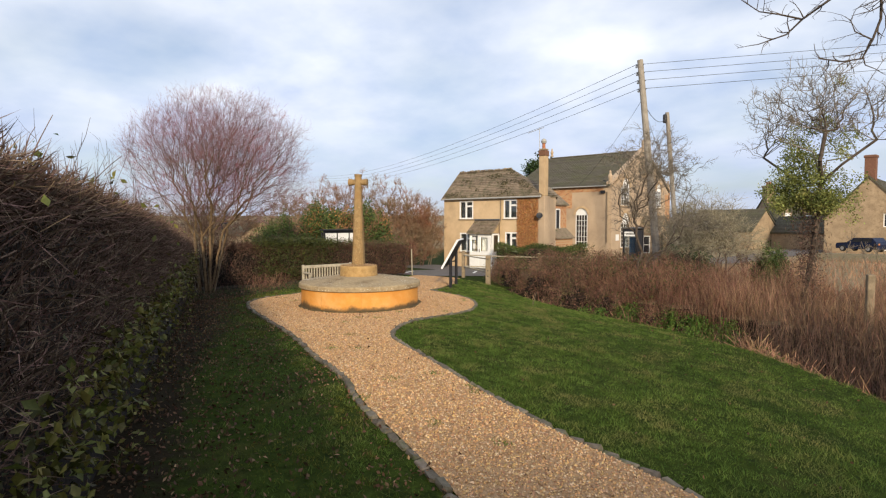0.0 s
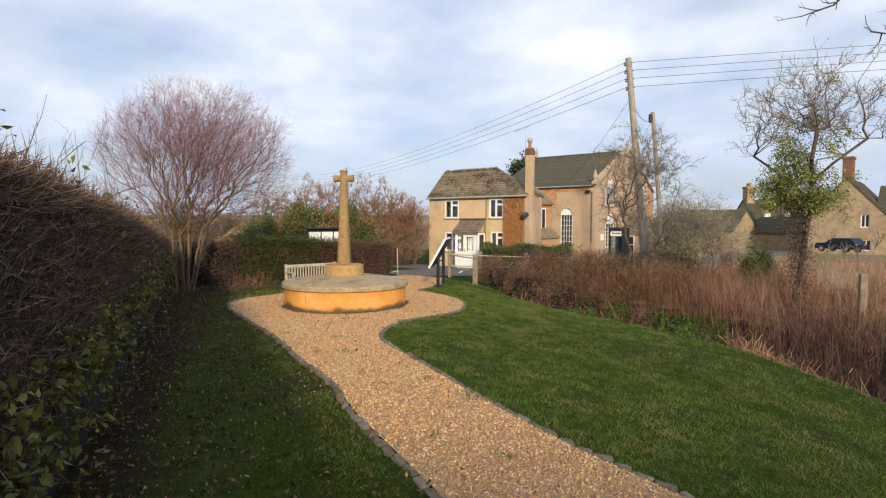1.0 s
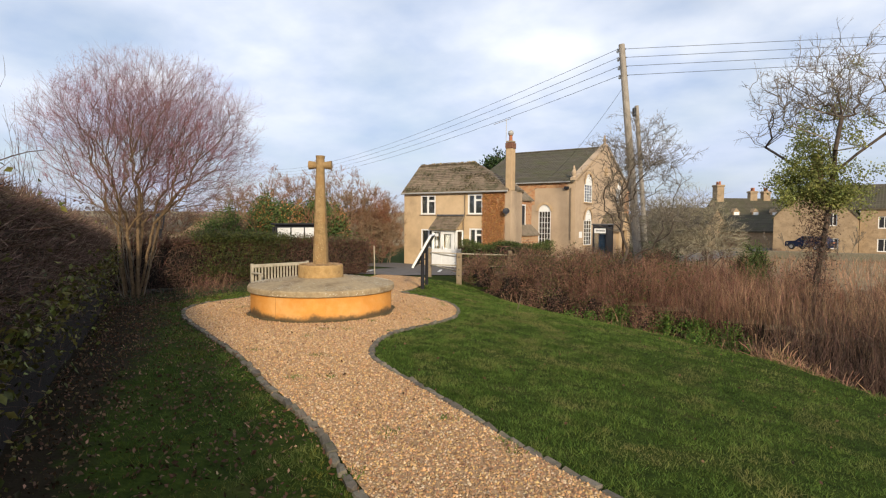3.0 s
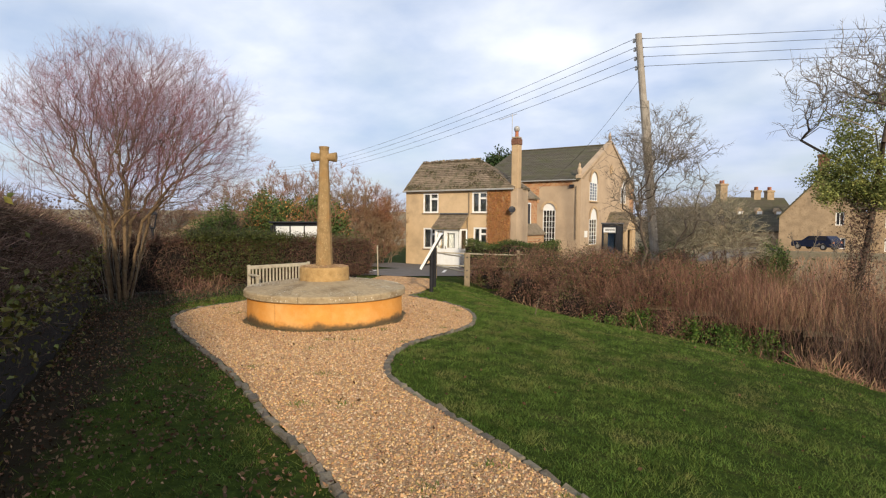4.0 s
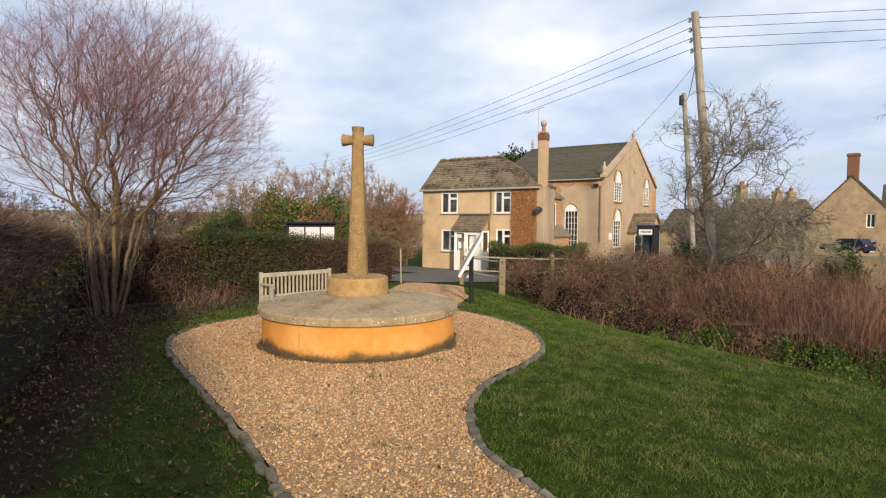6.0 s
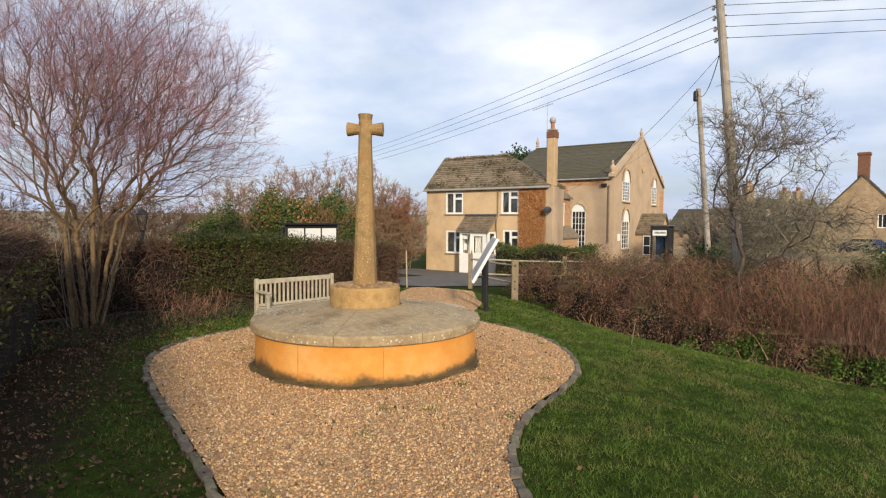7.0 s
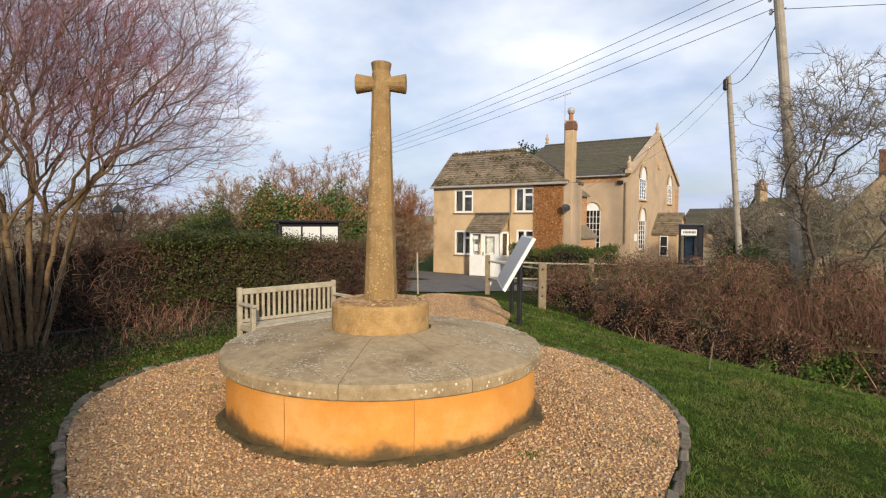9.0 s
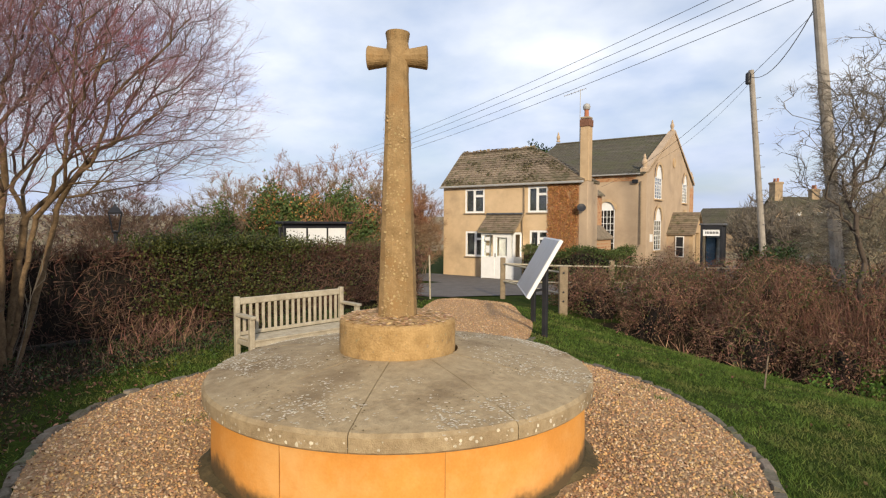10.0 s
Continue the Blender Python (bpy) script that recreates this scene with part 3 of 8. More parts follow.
# the gravel's outline: its edge on the hedge side, and its edge on the lawn side
LEFT = [(11.5, -9.2), (9.6, -7.45), (8.2, -6.2), (6.97, -5.52), (5.49, -4.87), (4.52, -4.3), (3.35, -3.79), (2.04, -3.2), (0.92, -2.77), (-0.3, -2.32), (-1.3, -1.93), (-2.0, -1.5), (-2.62, -0.75), (-2.85, 0.2), (-3.05, 1.4), (-3.1, 2.9), (-3.6, 4.6), (-4.5, 6.4), (-5.3, 8.75)]
RIGHT = [(13.0, -8.2), (11.2, -6.3), (9.7, -4.95), (8.3, -4.28), (7.04, -4.0), (6.0, -3.66), (5.0, -3.2), (4.27, -2.85), (3.75, -2.63), (3.3, -2.36), (2.92, -1.93), (2.62, -1.35), (2.43, -0.62), (2.36, 0.1), (2.26, 0.7), (2.07, 1.35), (1.64, 2.08), (1.02, 2.72), (0.35, 3.05), (-0.75, 3.25), (-0.95, 4.0), (-1.62, 5.45), (-2.1, 6.05), (-3.0, 7.4), (-3.9, 8.75)]


left_line, right_line = curve_points(LEFT, 0.05), curve_points(RIGHT, 0.05)
outline = np.concatenate([left_line, right_line[::-1]])


def inside(x, y, poly):
    """Which points lie within a closed line."""
    x, y = np.asarray(x), np.asarray(y)
    res = np.zeros(x.shape, bool)
    for (x0, y0), (x1, y1) in zip(poly, np.roll(poly, -1, 0)):
        if y0 == y1:
            continue
        hit = ((y0 > y) != (y1 > y)) & (x < (x1 - x0) * (y - y0) / (y1 - y0) + x0)
        res ^= hit
    return res


coarse = outline[::6]
gbm = bmesh.new()
for ax, ay in coarse:
    gbm.verts.new((ax, ay, 0))
gbm.faces.new(gbm.verts[:])
bmesh.ops.triangulate(gbm, faces=gbm.faces[:])
for k in range(3):
    bmesh.ops.subdivide_edges(gbm, edges=[e for e in gbm.edges if e.calc_length() > 0.45], cuts=1, use_grid_fill=False)
    bmesh.ops.triangulate(gbm, faces=gbm.faces[:])
for vt in gbm.verts:
    vt.co.z = float(land(vt.co.x, vt.co.y)) + 0.018
gbm.normal_update()
gravel_me = bpy.data.meshes.new("gravel_path")
gbm.to_mesh(gravel_me)
gbm.free()
smooth(gravel_me)
thing("gravel_path", gravel_me, "golden gravel path widening round the memorial", "path", kind="structure", material="gravel")

# pebbles
rng = np.random.RandomState(4)
n = 1060000
px, py = rng.uniform(-5.2, 11.5, n), rng.uniform(-8.5, 8.6, n)
near = np.clip(1.2 - np.hypot(px - 3.6, py + 3.4) / 11, 0.22, 1)
ok = inside(px, py, outline[::4]) & (rng.rand(n) < near) & (np.hypot(px, py) > 1.34)
px, py = px[ok], py[ok]
n = len(px)
ps = rng.uniform(0.0072, 0.0148, n) * rng.uniform(0.8, 1.2, n)
base = np.array([(1, 0, 0), (0, 1, 0), (-1, 0, 0), (0, -1, 0), (0.1, 0.1, 1)], float)
q = base[None] * rng.uniform(0.6, 1.25, (n, 5, 1)) * ps[:, None, None] * np.stack([np.full(n, 1.15), rng.uniform(0.42, 0.9, n), rng.uniform(0.55, 1.1, n)], 1)[:, None, :]
an, tn = rng.uniform(0, 6.28, n), rng.normal(0, 0.5, n)
qx, qz = q[..., 0] * np.cos(tn)[:, None] - q[..., 2] * np.sin(tn)[:, None], q[..., 0] * np.sin(tn)[:, None] + q[..., 2] * np.cos(tn)[:, None]
qy = q[..., 1]
vx, vy = qx * np.cos(an)[:, None] - qy * np.sin(an)[:, None], qx * np.sin(an)[:, None] + qy * np.cos(an)[:, None]
pz = land(px, py) + 0.018 + ps * 0.25
pv = np.stack([vx + px[:, None], vy + py[:, None], qz + pz[:, None]], -1).reshape(-1, 3)
pf = np.array([(0, 1, 4), (1, 2, 4), (2, 3, 4), (3, 0, 4)])
thing("gravel", np_mesh("gravel", pv, (np.arange(n)[:, None, None] * 5 + pf[None]).reshape(-1, 3)), "loose golden and pink gravel stones", "gravel", kind="stuff", material="pebble")


# ---- the memorial ----
SLAB_R, SLAB_TOP, SLAB_UNDER = 1.335, 0.537, 0.437
memorial = thing("memorial_cross", None, "honey stone memorial cross on a round orange and concrete base", "memorial")


def sector_slabs():
    """The round seat's top, in six sectors with narrow joints, falling a little outwards."""
    n_sec, rows_r = 10, [0.40, 0.75, 1.05, 1.27, 1.32, SLAB_R]
    rise = [0.130, 0.092, 0.050, 0.015, 0.005, -0.016]
    cuts = [radians(-62 + 36 * k + (0, 2, -3, 1, 4, -2, 0, 3, -2, 1)[k]) for k in range(10)]
    for k in range(n_sec):
        a0, a1 = cuts[k], cuts[(k + 1) % n_sec] + (2 * math.pi if k == n_sec - 1 else 0)
        gap = 0.003
        bm = bmesh.new()
        grid = []
        m = 14
        for r, h in zip(rows_r, rise):
            g = gap / r
            grid.append([bm.verts.new((r * math.cos(a), r * math.sin(a), SLAB_TOP + h + 0.004 * noise.noise((r * 6 * math.cos(a), r * 6 * math.sin(a), k)))) for a in np.linspace(a0 + g, a1 - g, m)])
        rim = [bm.verts.new((SLAB_R * math.cos(a) * 1.0, SLAB_R * math.sin(a), SLAB_UNDER + 0.012 + 0.003 * noise.noise((a * 5, k, 0)))) for a in np.linspace(a0 + gap / SLAB_R, a1 - gap / SLAB_R, m)]
        rim2 = [bm.verts.new(((SLAB_R - 0.012) * math.cos(a), (SLAB_R - 0.012) * math.sin(a), SLAB_UNDER)) for a in np.linspace(a0 + gap / SLAB_R, a1 - gap / SLAB_R, m)]
        inner = [bm.verts.new((0.40 * math.cos(a), 0.40 * math.sin(a), SLAB_UNDER)) for a in np.linspace(a0 + gap / 0.4, a1 - gap / 0.4, m)]
        grid += [rim, rim2, inner]
        for p, q in zip(grid, grid[1:] + grid[:1]):
            for i in range(m - 1):
                bm.faces.new((p[i], q[i], q[i + 1], p[i + 1]))
        for i in (0, m - 1):
            f = [g[i] for g in grid]
            bm.faces.new(f if i == 0 else f[::-1])
        bmesh.ops.recalc_face_normals(bm, faces=bm.faces[:])
        part("seat_slab", bm, "concrete", memorial)


part("base_wall", lathe([(1.285, -0.15), (1.285, 0.12), (1.283, 0.30), (1.285, SLAB_UNDER)], 128, 0.006), "orange", memorial, "orange limewashed round base wall")
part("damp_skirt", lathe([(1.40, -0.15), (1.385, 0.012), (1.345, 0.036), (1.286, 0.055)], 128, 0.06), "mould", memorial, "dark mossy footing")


for a in (-80, -41):
    sm = boxed(1.279, 1.2880, -0.0009, 0.0009, 0.05, SLAB_UNDER - 0.004)
    bmesh.ops.transform(sm, matrix=Matrix.Rotation(radians(a), 4, "Z"), verts=sm.verts[:])
    part("render_seam", sm, "algae", memorial)
sector_slabs()
part("drum", lathe([(0.412, 0.50), (0.416, 0.60), (0.413, 0.866), (0.406, 0.883), (0.392, 0.893), (0.25, 0.906), (0.10, 0.911)], 72, 0.008), "drum_stone", memorial).location = (-0.03, -0.02, 0)


def shaft_mesh():
    """The eight-sided shaft, tapering upwards."""
    rows_s = [(0.86, 0.140), (0.93, 0.135), (1.4, 0.117), (1.9, 0.099), (2.3, 0.085), (2.56, 0.077), (2.66, 0.075)]
    bm = bmesh.new()
    rings = []
    for z, r in rows_s:
        ring = []
        for i in range(16):
            a = math.pi / 8 * i + math.pi / 16
            q = r * (1.0 / max(abs(math.cos(a)), abs(math.sin(a))) * 0.45 + 0.58)
            ring.append(bm.verts.new((q * math.cos(a) + 0.004 * noise.noise((i, z * 4, 0)), q * math.sin(a) + 0.004 * noise.noise((i, z * 4, 5)), z)))
        rings.append(ring)
    for a, b in zip(rings, rings[1:]):
        for i in range(16):
            bm.faces.new((a[i], a[(i + 1) % 16], b[(i + 1) % 16], b[i]))
    bm.faces.new(rings[-1])
    bm.faces.new(rings[0][::-1])
    return bm


CROSS_TURN = 33.0
cross_turn = Matrix.Translation((-0.03, -0.02, 0)) @ Matrix.Rotation(radians(CROSS_TURN), 4, "Z")
sh = shaft_mesh()
bmesh.ops.transform(sh, matrix=cross_turn, verts=sh.verts[:])
part("shaft", sh, "stone", memorial)


def splayed(length, r0, r1, along):
    """A short stone arm of round section that swells to its end."""
    bm = lathe([(r0, 0), (r0 * 1.02, length * 0.3), (r0 + (r1 - r0) * 0.7, length * 0.75), (r1, length * 0.97), (r1 * 0.93, length)], 28, 0.004)
    m = Vector((0, 0, 1)).rotation_difference(Vector(along)).to_matrix().to_4x4()
    bmesh.ops.transform(bm, matrix=cross_turn @ Matrix.Translation((0, 0, 2.76)) @ m @ Matrix.Translation((0, 0, 0.04)), verts=bm.verts[:])
    return bm


head = lathe([(0.074, -0.12), (0.079, -0.09), (0.081, 0.0), (0.079, 0.09), (0.074, 0.12)], 28, 0.003)
bmesh.ops.transform(head, matrix=cross_turn @ Matrix.Translation((0, 0, 2.75)), verts=head.verts[:])
part("cross_centre", head, "stone", memorial)
part("cross_arm", splayed(0.172, 0.062, 0.083, (1, 0, 0)), "stone", memorial)
part("cross_arm", splayed(0.172, 0.062, 0.083, (-1, 0, 0)), "stone", memorial)
part("cross_arm", splayed(0.135, 0.069, 0.087, (0, 0, 1)), "stone", memorial)
for ob in memorial.children:
    if ob.name.startswith("cross_"):
        ob.location.z -= 0.028


rng = np.random.RandomState(12)
k = 11000
r_, a_ = SLAB_R * np.sqrt(rng.uniform(0.12, 1.0, k)), rng.uniform(0, 2 * np.pi, k)
edge_k = rng.rand(k) < 0.4
r_[edge_k] = rng.uniform(1.05, 1.33, edge_k.sum())
grown = np.array([noise.noise((r * 2.1 * math.cos(a), r * 2.1 * math.sin(a), 2)) + 0.5 * noise.noise((r * 9 * math.cos(a), r * 9 * math.sin(a), 8)) for r, a in zip(r_, a_)]) + rng.normal(0, 0.1, k) > 0.1
r_, a_, k = r_[grown], a_[grown], int(grown.sum())
zz = np.interp(r_, [0.40, 0.75, 1.05, 1.27, 1.32, SLAB_R], [0.130, 0.092, 0.050, 0.015, 0.005, -0.016]) + SLAB_TOP + 0.003
tagged(part("lichen", flakes("lichen", np.stack([r_ * np.cos(a_), r_ * np.sin(a_), zz], 1), np.tile((0.0, 0.0, 1.0), (k, 1)), 0.0075, rng), "slab_lichen", memorial, "pale lichen spots on the seat"), kind="stuff")
# flat dark flakes where the seat is pitted
k = 2000
r_, a_ = SLAB_R * np.sqrt(rng.uniform(0.12, 0.97, k)), rng.uniform(0, 2 * np.pi, k)
pit = np.array([noise.noise((r * 3.2 * math.cos(a), r * 3.2 * math.sin(a), 6)) for r, a in zip(r_, a_)]) > 0.08
r_, a_ = r_[pit], a_[pit]
zz = np.interp(r_, [0.40, 0.75, 1.05, 1.27, 1.32, SLAB_R], [0.130, 0.092, 0.050, 0.015, 0.005, -0.016]) + SLAB_TOP + 0.003
tagged(part("dark_grime", flakes("dark_grime", np.stack([r_ * np.cos(a_), r_ * np.sin(a_), zz], 1), np.tile((0.0, 0.0, 1.0), (len(r_), 1)), 0.0055, rng), "mould", memorial, "dark spots for pits in the worn seat"), kind="stuff")
k = 260
a_ = rng.uniform(0, 2 * np.pi, k)
nr = np.stack([np.cos(a_), np.sin(a_), np.zeros(k)], 1)
tagged(part("rim_lichen", flakes("rim_lichen", nr * (SLAB_R + 0.001) + np.stack([np.zeros(k), np.zeros(k), rng.uniform(SLAB_UNDER + 0.02, SLAB_TOP - 0.02, k)], 1), nr, 0.009, rng), "slab_lichen", memorial, "pale lichen on the rim"), kind="stuff")
k = 1700
a_, z_ = rng.uniform(0, 2 * np.pi, k), 0.9 + 1.45 * rng.uniform(0, 1, k) ** 1.25
side = np.round(a_ / (math.pi / 2)) * math.pi / 2 + radians(CROSS_TURN)
half = np.interp(z_, [0.86, 1.4, 1.9, 2.3, 2.66], [0.140, 0.117, 0.099, 0.085, 0.075])
nr = np.stack([np.cos(side), np.sin(side), np.zeros(k)], 1)
tn = np.stack([-np.sin(side), np.cos(side), np.zeros(k)], 1)
at_ = nr * (half * 1.035)[:, None] + tn * (half * rng.uniform(-0.75, 0.75, k))[:, None] + np.array([-0.03, -0.02, 0]) + np.stack([np.zeros(k), np.zeros(k), z_], 1)
tagged(part("shaft_lichen", flakes("shaft_lichen", at_, nr, 0.0072, rng), "lichen", memorial, "yellowish lichen on the shaft"), kind="stuff")
k = 1300
r_, a_ = 0.402 * np.sqrt(rng.uniform(0.1, 1.0, k)), rng.uniform(0, 2 * np.pi, k)
tagged(part("chipping_bed", flakes("chipping_bed", np.stack([r_ * np.cos(a_) - 0.03, r_ * np.sin(a_) - 0.02, np.interp(r_, [0.1, 0.25, 0.392, 0.406], [0.911, 0.906, 0.893, 0.883]) + 0.002], 1), np.tile((0.0, 0.0, 1.0), (k, 1)) + rng.normal(0, 0.15, (k, 3)), 0.013, rng), "pebble", memorial, "pale chippings bedded on the drum"), kind="stuff")
k = 150
a_, z_ = rng.uniform(0, 2 * np.pi, k), 0.58 + 0.26 * rng.uniform(0, 1, k) ** 0.6
nr = np.stack([np.cos(a_), np.sin(a_), np.zeros(k)], 1)
tagged(part("drum_lichen", flakes("drum_lichen", nr * 0.4165 + np.stack([np.full(k, -0.03), np.full(k, -0.02), z_], 1), nr, 0.008, rng), "lichen", memorial), kind="stuff")


# ---- buildings ----
def wall_mesh(shape, openings, thick):
    """An upright wall in the plane of x and z, thick towards +y, with holes of any outline."""
    bm = bmesh.new()
    loops = [shape] + list(openings)
    sides = []
    for y in (0.0, thick):
        edges, made = [], []
        for lp in loops:
            vs = [bm.verts.new((a, y, b)) for a, b in lp]
            edges += [bm.edges.new((vs[i], vs[(i + 1) % len(vs)])) for i in range(len(vs))]
            made.append(vs)
        bmesh.ops.triangle_fill(bm, use_beauty=True, edges=edges)
        sides.append(made)
    for p, q in zip(*sides):
        for i in range(len(p)):
            k = (i + 1) % len(p)
            bm.faces.new((p[i], p[k], q[k], q[i]))
    bmesh.ops.recalc_face_normals(bm, faces=bm.faces[:])
    return bm


def rect(x0, x1, z0, z1):
    return [(x0, z0), (x1, z0), (x1, z1), (x0, z1)]


def arch(x0, x1, z0, spring, k=10):
    r, c = (x1 - x0) / 2, (x0 + x1) / 2
    return [(x0, z0), (x1, z0)] + [(c + r * math.cos(a), spring + r * math.sin(a)) for a in np.linspace(0, math.pi, k)]


def placed(bm, m):
    bmesh.ops.transform(bm, matrix=m, verts=bm.verts[:])
    return bm


def bars(rects, y0, y1):
    bm = bmesh.new()
    for x0, x1, z0, z1 in rects:
        box(bm, x0, x1, y0, y1, z0, z1)
    return bm


def framed(x0, x1, z0, z1, lights, y0, y1):
    """A frame in one piece round its lights."""
    return placed(wall_mesh(rect(x0, x1, z0, z1), [rect(*q) for q in lights], y1 - y0), Matrix.Translation((0, y0, 0)))


def casement(parent, m, x0, x1, z0, z1, sill=True):
    """A white window: a tall light beside a small top light over a larger one."""
    c, t, h = (x0 + x1) / 2 - 0.02, 0.06, z0 + (z1 - z0) * 0.70
    lights = [(x0 + t, c - t / 2, z0 + t, z1 - t), (c + t / 2, x1 - t, h + t / 2, z1 - t), (c + t / 2, x1 - t, z0 + t, h - t / 2)]
    fr = part("window", placed(framed(x0, x1, z0, z1, lights, 0.014, 0.08), m), "white", parent, "white plastic casement window")
    for a, b, lo, hi in lights:
        part("pane", placed(boxed(a - 0.004, b + 0.004, 0.045, 0.053, lo - 0.004, hi + 0.004), m), "glass", fr)
        part("casement_rim", placed(framed(a + 0.001, b - 0.001, lo + 0.001, hi - 0.001, [(a + 0.022, b - 0.022, lo + 0.022, hi - 0.022)], 0.008, 0.042), m), "white", fr)
    if sill:
        part("sill", placed(boxed(x0 - 0.05, x1 + 0.05, -0.06, 0.12, z0 - 0.06, z0 - 0.003, 0.008), m), "post", fr)
    part("blind", placed(boxed(x0 + 0.02, x1 - 0.02, 0.2, 0.22, z0, z1), m), "blind", fr, "grey window blind")
    return fr


def sash_arch(parent, m, x0, x1, z0, spring, cols, rows_w):
    """A round-headed window with a white fan head and small panes."""
    t, r, c = 0.05, (x1 - x0) / 2, (x0 + x1) / 2
    fr = part("window", placed(framed(x0, x1, z0, spring, [(x0 + t, x1 - t, z0 + t, spring - t)], 0.06, 0.11), m), "white", parent, "white round-headed window with small panes")
    for i in range(1, cols):
        u = x0 + t + (x1 - x0 - 2 * t) * i / cols
        part("glazing_bar", placed(boxed(u - 0.014, u + 0.014, 0.062, 0.108, z0 + t, spring - t), m), "white", fr)
    for j in range(1, rows_w):
        z = z0 + t + (spring - t - z0 - t) * j / rows_w
        part("glazing_bar", placed(boxed(x0 + t, x1 - t, 0.066, 0.104, z - 0.014, z + 0.014), m), "white", fr)
    hd = prism([(c + r * math.cos(a), spring + r * math.sin(a)) for a in np.linspace(0, math.pi, 14)], 0.062, 0.1, "y")
    part("fan_head", placed(hd, m), "white", fr, "white boarded arch head")
    part("pane", placed(boxed(x0 + 0.02, x1 - 0.02, 0.082, 0.09, z0 + 0.02, spring - 0.02), m), "glass", fr)
    ro = r + 0.16
    outer = [(c + ro * math.cos(a), spring + ro * math.sin(a)) for a in np.linspace(0, math.pi, 16)]
    inn = [(c + r * math.cos(a), spring + r * math.sin(a)) for a in np.linspace(math.pi, 0, 16)]
    part("arch_surround", placed(prism(outer + inn, -0.035, 0.0, "y"), m), "cream", fr)
    # near-black plate paints the unlit room behind the panes
    part("dark_interior", placed(boxed(x0 + 0.03, x1 - 0.03, 0.2, 0.22, z0 + 0.03, spring), m), "room", fr)
    part("sill", placed(boxed(x0 - 0.08, x1 + 0.08, -0.07, 0.12, z0 - 0.09, z0 - 0.003, 0.01), m), "cream", fr)
    return fr


def courses(parent, name, material, low_a, low_b, high_b, high_a, count, lift=0.02, seed=0):
    """Overlapping roof courses over a four-cornered slope, each with an uneven lower edge."""
    r = np.random.RandomState(seed)
    la, lb, hb, ha = (np.array(p, float) for p in (low_a, low_b, high_b, high_a))
    nrm = np.cross(lb - la, ha - la)
    nrm /= np.linalg.norm(nrm)
    if nrm[2] < 0:
        nrm = -nrm
    for k in range(count):
        s0, s1 = k / count, min(1.0, (k + 1.25) / count)
        a0, b0 = la + (ha - la) * s0, lb + (hb - lb) * s0
        a1, b1 = la + (ha - la) * s1, lb + (hb - lb) * s1
        m = max(3, int(np.linalg.norm(b0 - a0) / 0.22))
        bm = bmesh.new()
        up = (a1 - a0) / np.linalg.norm(a1 - a0)
        prev = None
        for i in range(m):
            t0, t1 = i / m + 0.004, (i + 1) / m - 0.004
            d0, h0 = r.normal(0, 0.010), abs(r.normal(0, 0.006))
            pts = []
            for lo, hi in ((a0 + (b0 - a0) * t0, a1 + (b1 - a1) * t0), (a0 + (b0 - a0) * t1, a1 + (b1 - a1) * t1)):
                lo2 = lo + up * d0 + nrm * (lift + h0)
                pts.append((lo2, hi + nrm * 0.004, lo2 - nrm * 0.018))
            v = [bm.verts.new(p) for p in (pts[0][0], pts[1][0], pts[1][1], pts[0][1], pts[0][2], pts[1][2])]
            bm.faces.new((v[0], v[1], v[2], v[3]))
            bm.faces.new((v[4], v[5], v[1], v[0]))
            bm.faces.new((v[0], v[3], v[4]))
            bm.faces.new((v[1], v[5], v[2]))
        part(name, bm, material, parent)


brick_mat = bpy.data.materials.new("brickwork")
brick_mat.use_nodes = True
bn, bl = brick_mat.node_tree.nodes, brick_mat.node_tree.links
b_geo, b_map, b_tex, b_noise, b_mix, b_bump = (bn.new("ShaderNode" + k) for k in ("NewGeometry", "Mapping", "TexBrick", "TexNoise", "Mix", "Bump"))
b_map.inputs["Rotation"].default_value = (radians(90), 0, 0)
bl.new(b_geo.outputs["Position"], b_map.inputs["Vector"])
bl.new(b_map.outputs[0], b_tex.inputs["Vector"])
b_tex.inputs["Scale"].default_value, b_tex.inputs["Brick Width"].default_value, b_tex.inputs["Row Height"].default_value, b_tex.inputs["Mortar Size"].default_value = 1.0, 0.225, 0.075, 0.008
b_tex.inputs["Color1"].default_value, b_tex.inputs["Color2"].default_value, b_tex.inputs["Mortar"].default_value = (0.33, 0.12, 0.05, 1), (0.48, 0.23, 0.10, 1), (0.42, 0.29, 0.17, 1)
b_noise.inputs["Scale"].default_value, b_noise.inputs["Detail"].default_value = 5, 8
bl.new(b_geo.outputs["Position"], b_noise.inputs["Vector"])
b_mix.data_type, b_mix.blend_type = "RGBA", "MULTIPLY"
b_mix.inputs["Factor"].default_value = 0.6
bl.new(b_tex.outputs["Color"], b_mix.inputs["A"])
bl.new(b_noise.outputs["Color"], b_mix.inputs["B"])
b_rng = bn.new("ShaderNodeMapRange")
b_rng.inputs["From Min"].default_value, b_rng.inputs["From Max"].default_value = 0.42, 0.62
bl.new(b_noise.outputs["Fac"], b_rng.inputs["Value"])
b_mix.blend_type, b_mix.inputs["B"].default_value = "MIX", (0.44, 0.28, 0.15, 1)
for lk in list(bl):
    if lk.to_node == b_mix and lk.from_node == b_noise:
        bl.remove(lk)
bl.new(b_rng.outputs[0], b_mix.inputs["Factor"])
bl.new(b_mix.outputs["Result"], bn["Principled BSDF"].inputs["Base Color"])
bl.new(b_tex.outputs["Fac"], b_bump.inputs["Height"])
b_bump.inputs["Strength"].default_value, b_bump.invert = 0.4, True
bl.new(b_bump.outputs[0], bn["Principled BSDF"].inputs["Normal"])
